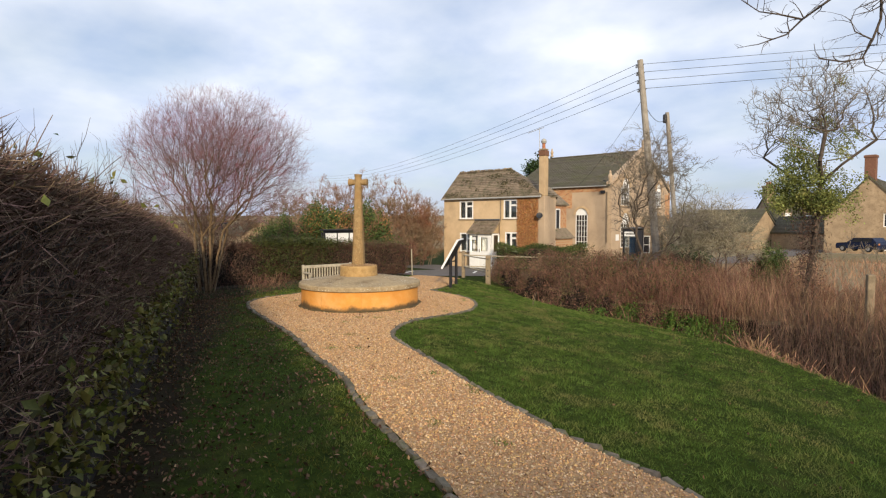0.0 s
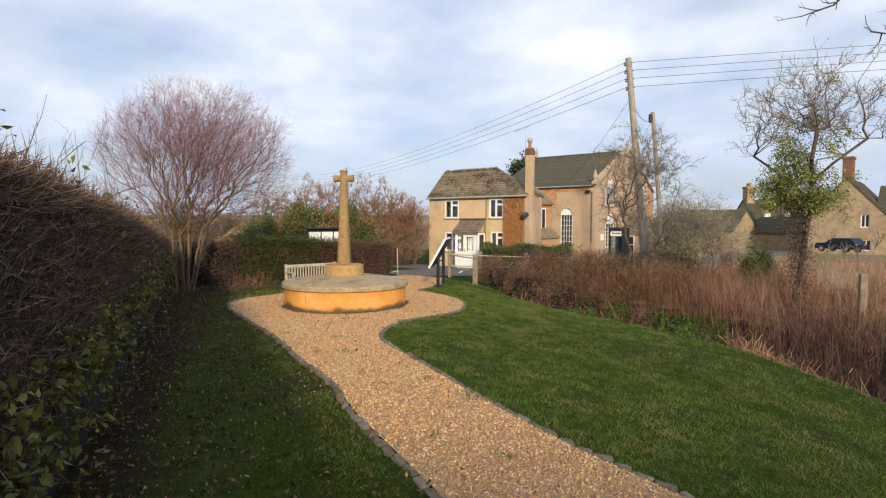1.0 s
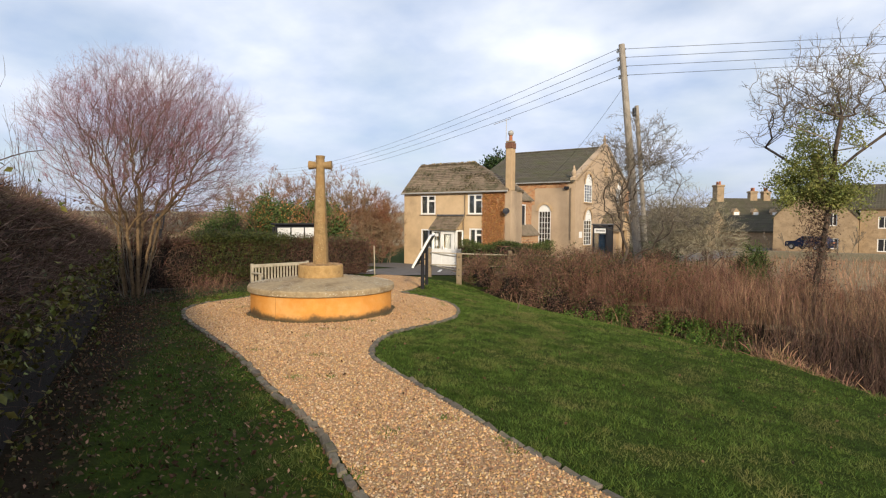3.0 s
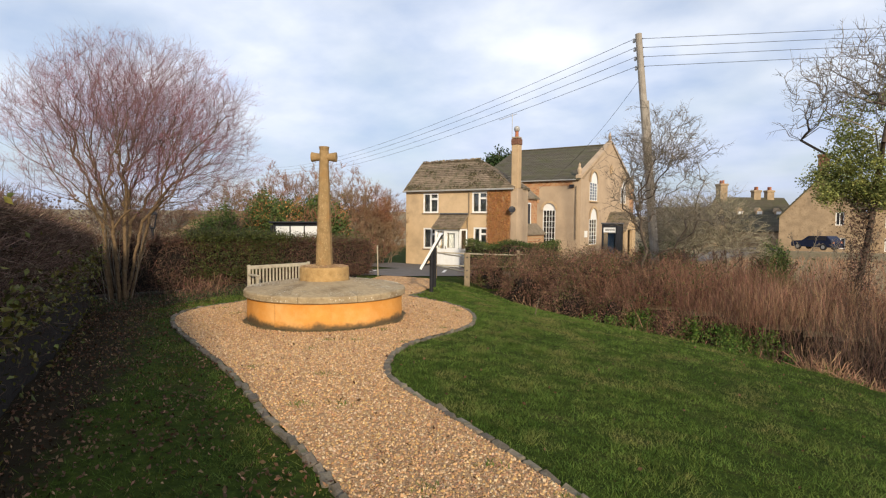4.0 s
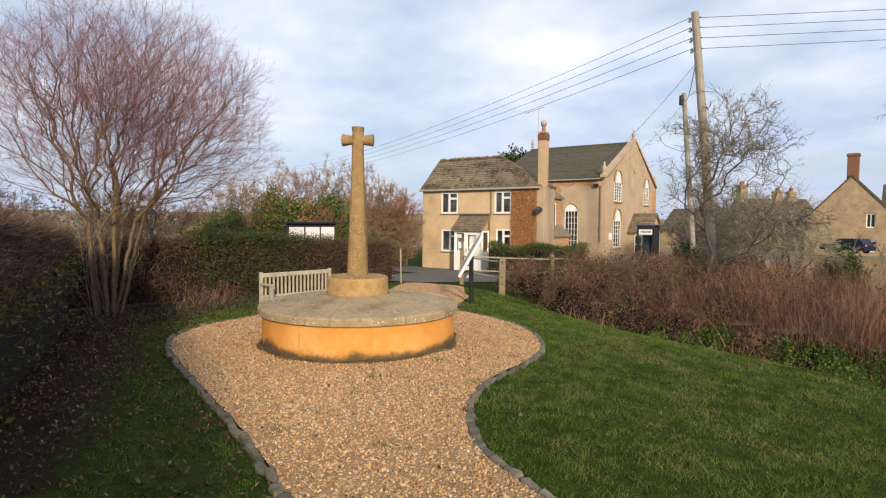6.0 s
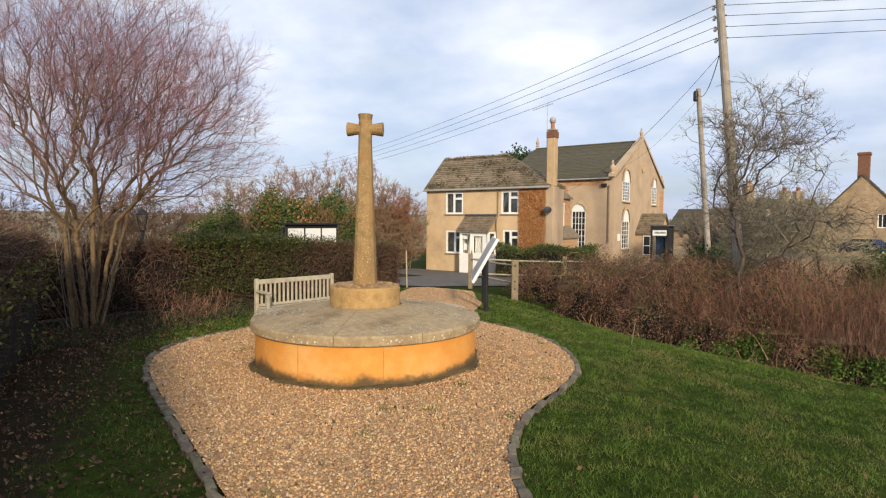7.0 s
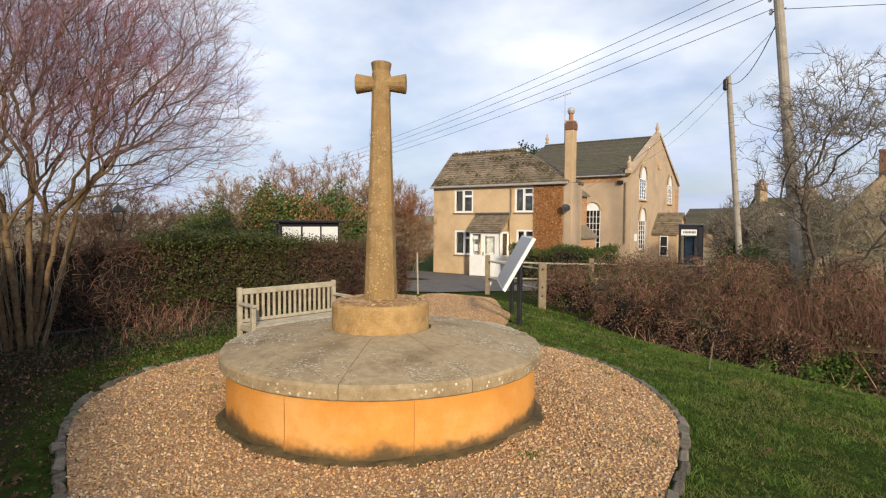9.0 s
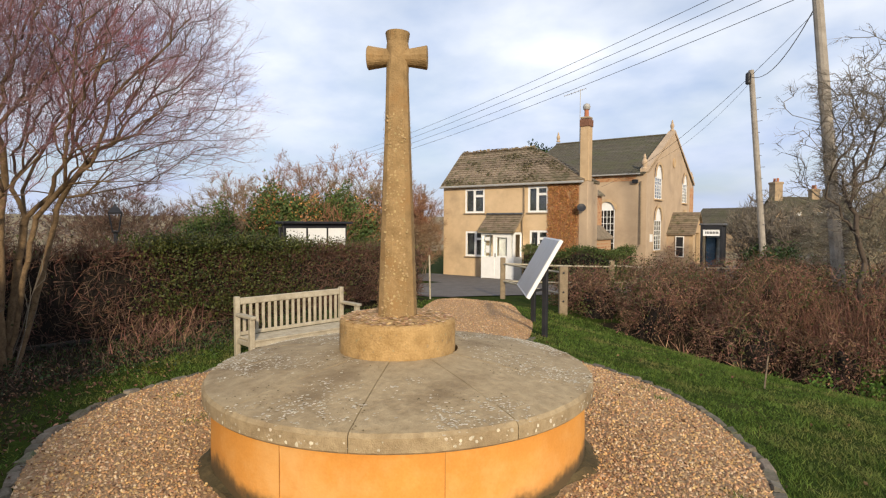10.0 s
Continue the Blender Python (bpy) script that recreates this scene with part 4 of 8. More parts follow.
bn["Principled BSDF"].inputs["Roughness"].default_value = 0.9
M["brickwork"] = brick_mat

IDENT = Matrix.Identity(4)
HX0, HX1, HY0, HY1, HZ0, HZ1, RIDGE_Y, RIDGE_Z = -12.33, -5.53, 18.0, 21.3, -1.1, 3.38, 19.62, 5.03
cottage = thing("cottage", None, "two-storey buff cottage with mossy tiled roof and white porch", "house")
front = pose(0, HY0, 0)
f_win = [(-11.13, -10.1, 2.08, 3.17), (-7.97, -7.05, 2.08, 3.17), (-11.1, -10.0, 0.12, 1.26), (-7.87, -7.02, 0.2, 1.33)]
part("wall", placed(wall_mesh(rect(HX0, HX1, HZ0, HZ1), [rect(*w) for w in f_win] + [rect(-9.1, -8.2, -0.75, 1.25)], 0.3), front), "render", cottage)
for w in f_win:
    casement(cottage, front, *w)
part("wall", placed(wall_mesh([(0, HZ0), (1.0, HZ0), (1.0, HZ1), (0, HZ1)], [], 0.3), pose(HX1, HY0 + 0.3, 0, 0, 0, 90)), "chapel", cottage)
part("wall", boxed(-6.4, HX1, 19.302, 19.6, HZ0, HZ1), "chapel", cottage)
part("wall", placed(wall_mesh([(0, HZ0), (HY1 - HY0 - 0.6, HZ0), (HY1 - HY0 - 0.6, HZ1), (1.35, RIDGE_Z - 0.08), (0, HZ1)], [], 0.3), pose(HX0, HY1 - 0.3, 0, 0, 0, -90)), "render", cottage)
part("wall", placed(wall_mesh(rect(0, -6.4 - HX0, HZ0, HZ1), [], 0.3), pose(-6.4, HY1, 0, 0, 0, 180)), "render", cottage)
part("brick_facing", placed(wall_mesh(rect(-6.98, HX1 - 0.01, HZ0, HZ1 - 0.12), [], 0.02), pose(0, HY0 - 0.018, 0)), "brickwork", cottage, "exposed orange brickwork with bare creeper")
part("ceiling", boxed(HX0 + 0.3, -6.41, HY0 + 0.3, HY1 - 0.3, HZ1 - 0.12, HZ1 - 0.05), "room", cottage)
part("upper_floor", boxed(HX0 + 0.301, -6.411, HY0 + 0.301, HY1 - 0.301, 1.5, 1.65), "room", cottage)
part("chimney_breast_wall", boxed(-9.75, -9.6, HY0 + 0.301, HY1 - 0.301, HZ0, HZ1 - 0.125), "room", cottage)


def slope(parent, name, pts, thick, material, label=""):
    """A sloping slab from its upper corners."""
    bm = bmesh.new()
    top = [bm.verts.new(p) for p in pts]
    low = [bm.verts.new((p[0], p[1], p[2] - thick)) for p in pts]
    bm.faces.new(top)
    bm.faces.new(low[::-1])
    k = len(pts)
    for i in range(k):
        bm.faces.new((top[(i + 1) % k], top[i], low[i], low[(i + 1) % k]))
    bmesh.ops.recalc_face_normals(bm, faces=bm.faces[:])
    return part(name, bm, material, parent, label)


OV = 0.14
rx1 = -8.45
e_z = HZ1 - 0.02
A, B = (HX0 - 0.08, HY0 - OV, e_z), (HX1 + 0.05, HY0 - OV, e_z)
C, D = (rx1, RIDGE_Y, RIDGE_Z), (HX0 - 0.08, RIDGE_Y, RIDGE_Z)
E_, F_ = (HX1 + 0.05, 19.72, e_z), (HX0 - 0.08, HY1 + OV, e_z)
roof = slope(cottage, "roof", (A, B, C, D), 0.07, "tiles", "stone-tiled roof, mossy and uneven")
slope(cottage, "roof", (B, E_, C), 0.07, "tiles")
slope(cottage, "roof", (E_, (-6.4, HY1 + OV, e_z), C), 0.07, "tiles")
slope(cottage, "roof", ((-6.4, HY1 + OV, e_z), F_, D, C), 0.07, "tiles")
courses(roof, "tile_course", "tiles", A, B, C, D, 15, 0.03, 1)
courses(roof, "tile_course", "tiles", B, E_, (C[0] + 0.02, C[1] + 0.01, C[2]), C, 14, 0.03, 2)
for i in range(20):
    x = HX0 + 0.02 + i * 0.195
    part("ridge_tile", boxed(x, x + 0.185, RIDGE_Y - 0.11, RIDGE_Y + 0.11, RIDGE_Z - 0.03, RIDGE_Z + 0.055 + 0.012 * math.sin(i * 2.3), 0.03), "tiles", roof)
rng = np.random.RandomState(33)
k = 2400
u_, v_ = rng.rand(k), rng.rand(k)
lo_, hi_ = np.array(A)[None] + (np.array(B) - np.array(A))[None] * u_[:, None], np.array(D)[None] + (np.array(C) - np.array(D))[None] * u_[:, None]
q = lo_ + (hi_ - lo_) * v_[:, None]
rn = np.cross(np.array(B) - np.array(A), np.array(D) - np.array(A))
rn = rn / np.linalg.norm(rn)
patch = np.array([noise.noise((p[0] * 0.9, p[1] * 2.2, p[2] * 2.2)) + 0.18 * (p[0] > -8.6) for p in q]) > 0.24
tagged(part("moss_clump", flakes("moss_clump", q[patch] + rn * 0.045, np.tile(rn, (patch.sum(), 1)) + rng.normal(0, 0.25, (patch.sum(), 3)), 0.042, rng), "moss", cottage, "dark moss on the roof tiles"), kind="stuff")
k = 160
q = np.stack([rng.uniform(HX0, rx1, k), RIDGE_Y + rng.normal(0, 0.07, k), np.full(k, RIDGE_Z + 0.075)], 1)
tagged(part("ridge_lichen", flakes("ridge_lichen", q, np.tile((0, 0, 1.0), (k, 1)) + rng.normal(0, 0.4, (k, 3)), 0.045, rng), "lichen", cottage), kind="stuff")
part("gutter", boxed(HX0 - 0.1, HX1 + 0.06, HY0 - OV - 0.09, HY0 - OV + 0.005, e_z - 0.13, e_z - 0.04, 0.02), "galv", cottage, "grey rain gutter")
part("downpipe", tube([(-8.12, HY0 - 0.06, e_z - 0.1), (-8.12, HY0 - 0.06, 2.1), (-8.2, HY0 - 0.06, 1.9), (-8.2, HY0 - 0.06, 1.2)], 0.03), "post", cottage)
part("chimney_breast", boxed(-5.71, -5.34, 17.96, 18.6, -1.0, 3.3, 0.02), "chapel", cottage)
chim = part("chimney", boxed(-5.7, -5.33, 17.97, 18.36, 3.302, 5.45, 0.02), "cream", cottage, "tall rendered chimney stack with a brick cap")
part("cap", boxed(-5.725, -5.305, 17.945, 18.385, 5.45, 5.74, 0.02), "dark_brick", chim, "red brick cap")
part("cap_course", boxed(-5.70, -5.33, 17.97, 18.36, 5.76, 5.84, 0.02), "mortar", chim)
part("chimney_pot", placed(lathe([(0.11, 0), (0.09, 0.06), (0.085, 0.25), (0.10, 0.28)], 20), pose(-5.52, 18.17, 5.84)), "terracotta", chim, "terracotta chimney pot")
part("cowl", placed(lathe([(0.06, 0), (0.13, 0.05), (0.15, 0.14), (0.12, 0.24), (0.03, 0.29)], 20), pose(-5.52, 18.17, 6.1)), "galv", chim, "pale metal cowl")
aer = part("aerial_mast", tube([(-5.8, 18.2, 4.4), (-5.8, 18.2, 7.0)], 0.015, 6), "galv", cottage, "television aerial mast")
part("aerial_boom", tube([(-6.4, 18.0, 6.75), (-5.6, 18.27, 7.0)], 0.012, 6), "galv", aer)
for i in range(7):
    t = i / 6
    cxp, cyp, czp = -6.4 + 0.8 * t, 18.0 + 0.27 * t, 6.75 + 0.25 * t
    part("aerial_rod", tube([(cxp + 0.05, cyp - 0.16, czp), (cxp - 0.05, cyp + 0.16, czp)], 0.006, 5), "galv", aer)
dish = part("satellite_dish", placed(lathe([(0.02, -0.04), (0.10, -0.025), (0.17, 0.0), (0.175, 0.01), (0.09, -0.012), (0.02, -0.02)], 24), pose(-5.5, 17.72, 2.25, 62, 0, 35)), "dark", cottage, "dark satellite dish")
part("dish_arm", tube([(-5.52, 17.74, 2.2), (-5.55, 17.97, 2.15)], 0.018, 6), "dark", dish)

# porch
PX0, PX1, PY = -9.81, -8.22, 17.25
pz = float(land(-8.91, PY)) - 0.02
porch = part("porch", boxed(PX0 + 0.07, PX1 - 0.07, PY, PY + 0.09, 1.12, 1.24), "white", cottage, "white glazed front porch")
for q in ((PX0, PX0 + 0.07, pz, 1.24), (PX1 - 0.07, PX1, pz, 1.24), (-9.23, -9.16, pz, 1.12), (-8.44, -8.37, pz, 1.12)):
    part("porch_post", bars([q], PY, PY + 0.09), "white", porch)
for q in ((PX0 + 0.07, -9.23, pz, 0.2), (-8.37, PX1 - 0.07, pz, 0.2)):
    part("lower_panel", bars([q], PY, PY + 0.09), "white", porch)
part("door", framed(-9.16, -8.44, pz + 0.03, 1.12, [(-9.05, -8.55, 0.24, 1.02)], PY + 0.015, PY + 0.07), "white", porch, "white half-glazed door")
part("door_panel", boxed(-8.99, -8.61, PY + 0.005, PY + 0.016, pz + 0.18, 0.12, 0.004), "white", porch)
part("door_handle", boxed(-9.13, -9.09, PY - 0.02, PY + 0.016, 0.18, 0.34, 0.006), "metal", porch)
for a, b, lo in ((PX0 + 0.07, -9.23, 0.2), (-9.05, -8.55, 0.24), (-8.37, PX1 - 0.07, 0.2)):
    part("pane", boxed(a - 0.004, b + 0.004, PY + 0.04, PY + 0.048, lo - 0.004, 1.124), "glass", porch)
part("notice", boxed(-9.63, -9.37, PY - 0.004, PY + 0.0, 0.88, 1.04), "white", porch)
part("notice", boxed(-9.58, -9.41, PY + 0.03, PY + 0.036, 0.36, 0.66), "white", porch)
part("curtain", boxed(-9.01, -8.59, PY + 0.14, PY + 0.16, 0.1, 1.1), "panel_grey", porch, "pale curtain")
part("glazing_bar", bars([(-8.355, -8.345, 0.2, 1.12)], PY + 0.02, PY + 0.06), "white", porch)
for sx in (PX0 + 0.01, PX1 - 0.08):
    sd = part("porch_side", framed(0.09, 0.746, pz, 1.24, [(0.16, 0.68, 0.2, 1.15)], 0.0, 0.07), "white", porch)
    sd.data.transform(pose(sx + 0.07, PY, 0, 0, 0, 90))
    part("side_pane", placed(boxed(0.16, 0.68, 0.03, 0.038, 0.2, 1.15), pose(sx + 0.07, PY, 0, 0, 0, 90)), "glass", porch)
pr = slope(cottage, "porch_roof", ((PX0 - 0.12, PY - 0.15, 1.27), (PX1 + 0.06, PY - 0.15, 1.27), (PX1 + 0.06, HY0, 2.02), (PX0 - 0.12, HY0, 2.02)), 0.06, "tiles", "lean-to tiled porch roof")
courses(pr, "tile_course", "tiles", (PX0 - 0.12, PY - 0.15, 1.27), (PX1 + 0.06, PY - 0.15, 1.27), (PX1 + 0.06, HY0, 2.02), (PX0 - 0.12, HY0, 2.02), 9, 0.025, 3)
part("lead_flashing", boxed(PX0 - 0.12, PX1 + 0.06, HY0 - 0.13, HY0 - 0.004, 2.0, 2.08, 0.01), "metal", cottage)
part("bargeboard", placed(prism([(PY - 0.17, 1.19), (HY0 - 0.004, 1.98), (HY0 - 0.004, 2.06), (PY - 0.17, 1.29)], PX1 + 0.06, PX1 + 0.095, "x"), IDENT), "post", cottage)
part("doorstep", boxed(PX0 + 0.1, PX1 - 0.1, PY - 0.35, PY - 0.004, pz - 0.05, pz + 0.06, 0.01), "setts", cottage)

for ob in porch.children:
    if "pane" in ob.name:
        ob.visible_shadow = False

# bare creeper with dead leaves on the brickwork
rng = np.random.RandomState(15)
k = 12000
q = np.stack([rng.uniform(-7.06, -5.74, k), np.full(k, HY0 - 0.04), rng.uniform(-0.3, 3.25, k)], 1)
q = q[[noise.noise((a * 2.2, c * 1.5, 1.0)) > -0.3 for a, b, c in q]]
creeper = part("creeper", leaves("creeper", q, 0.05, rng, 0.3, 0.7), "creeper", cottage, "russet dead creeper")
creeper["kind"] = "stuff"
a = np.stack([rng.uniform(-6.9, -5.8, 26), np.full(26, HY0 - 0.035), np.full(26, -0.8)], 1)
b = a + np.stack([rng.normal(0, 0.25, 26), np.zeros(26), rng.uniform(1.8, 4.0, 26)], 1)
tagged(part("creeper_wood", rods("creeper_wood", a, b, 0.012, 0.006), "straw", cottage), kind="stuff")

# rear wing and lean-to between cottage and chapel
part("wing", boxed(-9.5, -6.38, HY1 + 0.002, 22.6, -1.1, 3.0), "brickwork", cottage, "brick rear wing")
slope(cottage, "wing_roof", ((-6.25, 19.9, 2.98), (-6.25, 22.7, 2.98), (-7.6, 22.7, 4.1), (-7.6, 19.9, 4.1)), 0.08, "tiles")
slope(cottage, "wing_roof", ((-9.6, HY1, 2.98), (-9.6, 22.7, 2.98), (-7.6, 22.7, 4.1), (-7.6, HY1, 4.1)), 0.08, "tiles")
part("wing_side", boxed(-6.399, -6.36, 19.61, HY1 + 0.0, -1.1, 3.0), "brickwork", cottage)
wing_m = pose(-6.36, 20.6, 0, 0, 0, 90)
wf = part("wing_window", placed(framed(0, 1.06, 1.2, 2.7, [(0.06, 0.5, 1.27, 2.63), (0.56, 1.0, 1.27, 2.63)], -0.05, -0.003), wing_m), "white", cottage, "white window in brick wing")
part("wing_pane", placed(boxed(0.05, 1.01, -0.02, -0.012, 1.25, 2.65), wing_m), "dark", wf)
part("lean_to", boxed(-6.355, -5.85, 20.3, 22.4, -1.1, 1.0), "brickwork", cottage, "low brick lean-to")
slope(cottage, "lean_to_roof", ((-5.75, 20.15, 0.98), (-5.75, 22.5, 0.98), (-6.35, 22.5, 1.55), (-6.35, 20.15, 1.55)), 0.07, "tiles")
lw = part("lean_to_window", framed(-6.3, -5.89, 0.3, 0.85, [(-6.24, -5.95, 0.37, 0.78)], 20.23, 20.297), "white", cottage, "small white window")
part("lean_to_pane", boxed(-6.25, -5.94, 20.27, 20.278, 0.33, 0.82), "dark", lw)

# chapel
CX0, CX1, CY0, CY1, CEZ, CRY, CRZ = -13.9, -5.8, 28.15, 40.7, 4.45, 34.4, 7.35
chapel = thing("chapel", None, "buff rendered village chapel with round-headed windows, slate roof and stone finials", "chapel")
long_m = pose(0, CY0, 0)
part("wall", placed(wall_mesh(rect(CX0, CX1, -1.3, CEZ), [arch(-8.45, -7.55, 0.1, 2.45)], 0.4), long_m), "chapel", chapel)
sash_arch(chapel, pose(0, CY0 - 0.05, 0), -8.45, -7.55, 0.1, 2.45, 4, 6)
gable_m = pose(CX1, CY0 + 0.4, 0, 0, 0, 90)
gw = CY1 - CY0 - 0.8
wins = [(1.25, 2.75, 3.1, 4.35), (8.45, 9.75, 3.1, 4.4), (1.25, 2.75, 0.1, 1.85), (8.45, 9.75, 0.1, 1.85)]
part("wall", placed(wall_mesh([(0, -1.3), (gw, -1.3), (gw, CEZ), (gw / 2, CRZ + 0.1), (0, CEZ)], [arch(*w) for w in wins] + [arch(gw / 2 - 0.7, gw / 2 + 0.7, -1.0, 1.1)], 0.4), gable_m), "chapel", chapel)
for w in wins:
    sash_arch(chapel, pose(CX1 + 0.075, CY0 + 0.4, 0, 0, 0, 90), *w, 3, 6)
part("roundel", placed(lathe([(0.32, 0), (0.32, 0.05), (0.24, 0.06), (0.2, 0.03)], 24), pose(CX1 + 0.005, CRY, 5.55, 90, 0, 90)), "cream", chapel)
part("wall", placed(wall_mesh(rect(0, CX1 - CX0, -1.3, CEZ), [], 0.4), pose(CX1, CY1, 0, 0, 0, 180)), "brickwork", chapel)
part("wall", placed(wall_mesh([(0, -1.3), (gw, -1.3), (gw, CEZ), (gw / 2, CRZ), (0, CEZ)], [], 0.4), pose(CX0, CY1 - 0.4, 0, 0, 0, -90)), "chapel", chapel)
part("brick_quoin", placed(wall_mesh([(10.9, -1.3), (gw + 0.39, -1.3), (gw + 0.39, CEZ - 0.2), (10.9, CEZ - 0.2)], [], 0.02), pose(CX1 + 0.012, CY0 + 0.4, 0, 0, 0, 90)), "brickwork", chapel, "exposed brick corner")
part("brick_course", boxed(CX0 + 0.02, CX1 - 0.6, CY0 - 0.02, CY0 - 0.003, CEZ - 0.42, CEZ - 0.1), "brickwork", chapel, "red brick course under the eaves")
part("brick_course", boxed(-10.6, -8.75, CY0 - 0.02, CY0 - 0.003, 2.9, CEZ - 0.424), "brickwork", chapel, "patch of exposed red brick")
part("plinth", boxed(CX0, CX1, CY0 - 0.08, CY0 - 0.004, -1.3, -0.3, 0.01), "chapel", chapel)
croof = slope(chapel, "roof", ((CX0, CY0 - 0.2, CEZ), (CX1 - 0.05, CY0 - 0.2, CEZ), (CX1 - 0.05, CRY, CRZ + 0.05), (CX0, CRY, CRZ + 0.05)), 0.08, "slate", "mossy slate roof")
slope(chapel, "roof", ((CX0, CY1 + 0.2, CEZ), (CX1 - 0.05, CY1 + 0.2, CEZ), (CX1 - 0.05, CRY, CRZ + 0.05), (CX0, CRY, CRZ + 0.05)), 0.08, "slate")
courses(croof, "slate_course", "slate", (CX0, CY0 - 0.2, CEZ), (CX1 - 0.05, CY0 - 0.2, CEZ), (CX1 - 0.05, CRY, CRZ + 0.05), (CX0, CRY, CRZ + 0.05), 24, 0.016, 5)
part("ridge", boxed(CX0, CX1, CRY - 0.1, CRY + 0.1, CRZ + 0.02, CRZ + 0.12, 0.03), "slate", chapel)
for y0, y1 in ((CY0 - 0.1, CRY), (CY1 + 0.1, CRY)):
    part("coping", placed(prism([(y0, CEZ + 0.05), (y1, CRZ + 0.12), (y1, CRZ + 0.3), (y0, CEZ + 0.22)], CX1 - 0.35, CX1 + 0.06, "x"), IDENT), "chapel", chapel)
FIN = [(0.16, 0), (0.17, 0.12), (0.09, 0.18), (0.15, 0.36), (0.16, 0.48), (0.07, 0.66), (0.085, 0.72), (0.03, 0.9)]
for y, z, k in ((CRY, CRZ + 0.25, 0.8), (CY0 + 0.05, CEZ + 0.15, 1.0), (CY1 - 0.05, CEZ + 0.15, 1.0)):
    part("finial", placed(lathe([(r * k, h * k) for r, h in FIN], 14), pose(CX1 - 0.15, y, z)), "chapel", chapel, "carved stone finial")
part("finial", placed(lathe([(r * 0.8, h * 0.8) for r, h in FIN], 14), pose(CX0 + 0.15, CRY, CRZ + 0.2)), "chapel", chapel)
part("gutter", boxed(CX0, CX1 - 0.3, CY0 - 0.3, CY0 - 0.2, CEZ - 0.09, CEZ - 0.01, 0.02), "galv", chapel)
part("hopper", boxed(-6.55, -6.25, CY0 - 0.2, CY0 - 0.004, 3.9, 4.1, 0.02), "dark", chapel)
part("downpipe", tube([(-6.1, CY0 - 0.08, 4.0), (-6.1, CY0 - 0.08, 0.5)], 0.04), "post", chapel)
part("notice", boxed(CX1 + 0.005, CX1 + 0.03, CY0 + 0.75, CY0 + 1.3, 0.62, 1.05), "white", chapel, "white notice")
# chapel porch
part("porch_wall", boxed(CX1 + 0.002, -4.5, 33.0, 33.25, -1.2, 1.15), "chapel", chapel)
part("porch_wall", boxed(CX1 + 0.002, -4.5, 35.6, 35.85, -1.2, 1.15), "chapel", chapel)
part("porch_gable", placed(wall_mesh([(0, -1.2), (2.85, -1.2), (2.85, 1.15), (1.42, 2.3), (0, 1.15)], [rect(0.8, 2.05, -1.0, 1.1)], 0.2), pose(-4.5 + 0.2, 33.0, 0, 0, 0, 90)), "cream", chapel)
for yb, s in ((32.8, 0), (36.05, 1)):
    pts = ((CX1, yb, 1.05), (-4.15, yb, 1.05), (-4.15, 34.42, 2.4), (CX1, 34.42, 2.4))
    q = slope(chapel, "porch_roof", pts, 0.07, "tiles")
    if s == 0:
        courses(q, "tile_course", "tiles", *pts, 11, 0.03, 8)
pw = part("porch_window", framed(-5.3, -4.8, -0.4, 0.9, [(-5.25, -4.85, -0.34, 0.2), (-5.25, -4.85, 0.25, 0.84)], 32.93, 32.997), "white", chapel, "white porch window")
part("porch_pane", boxed(-5.26, -4.84, 32.96, 32.968, -0.36, 0.86), "dark", pw)

# telephone kiosk
kz = float(land(-0.9, 19.3))
kiosk = thing("telephone_kiosk", None, "dark framed glass telephone kiosk with a white sign band", "kiosk")
part("kiosk_frame", framed(-1.39, -0.66, kz, 1.56, [(-1.31, -0.74, kz + 0.16, 1.42)], 18.9, 18.98), "dark", kiosk)
part("kiosk_frame", framed(-1.39, -0.66, kz, 1.56, [(-1.31, -0.74, kz + 0.16, 1.42)], 19.74, 19.82), "dark", kiosk)
part("kiosk_roof", boxed(-1.43, -0.62, 18.86, 19.86, 1.56, 1.63, 0.02), "metal", kiosk)
part("sign_band", boxed(-1.3, -0.75, 18.885, 18.9, 1.18, 1.40), "white", kiosk, "white sign band")
for i in range(9):
    part("lettering_bar", boxed(-1.22 + i * 0.05, -1.19 + i * 0.05, 18.881, 18.885, 1.26, 1.34), "dark", kiosk)
part("kiosk_pane", boxed(-1.31, -0.74, 18.93, 18.938, kz + 0.16, 1.18), "glass", kiosk)
part("side_panel", boxed(-0.73, -0.69, 18.98, 19.74, kz, 1.5), "dark", kiosk)
part("side_panel", boxed(-1.37, -1.33, 18.98, 19.74, kz, 1.5), "glass", kiosk)
part("telephone_unit", boxed(-1.28, -0.97, 19.5, 19.74, kz + 0.7, 1.1, 0.02), "teal", kiosk, "blue telephone unit")
part("poster", boxed(-0.95, -0.78, 19.65, 19.69, kz + 0.9, 1.05), "white", kiosk)
bpy.data.objects["kiosk_pane"].visible_shadow = False
part("back_panel", boxed(-1.31, -0.74, 19.70, 19.735, kz + 0.16, 1.42), "panel_grey", kiosk, "pale grey back panel")


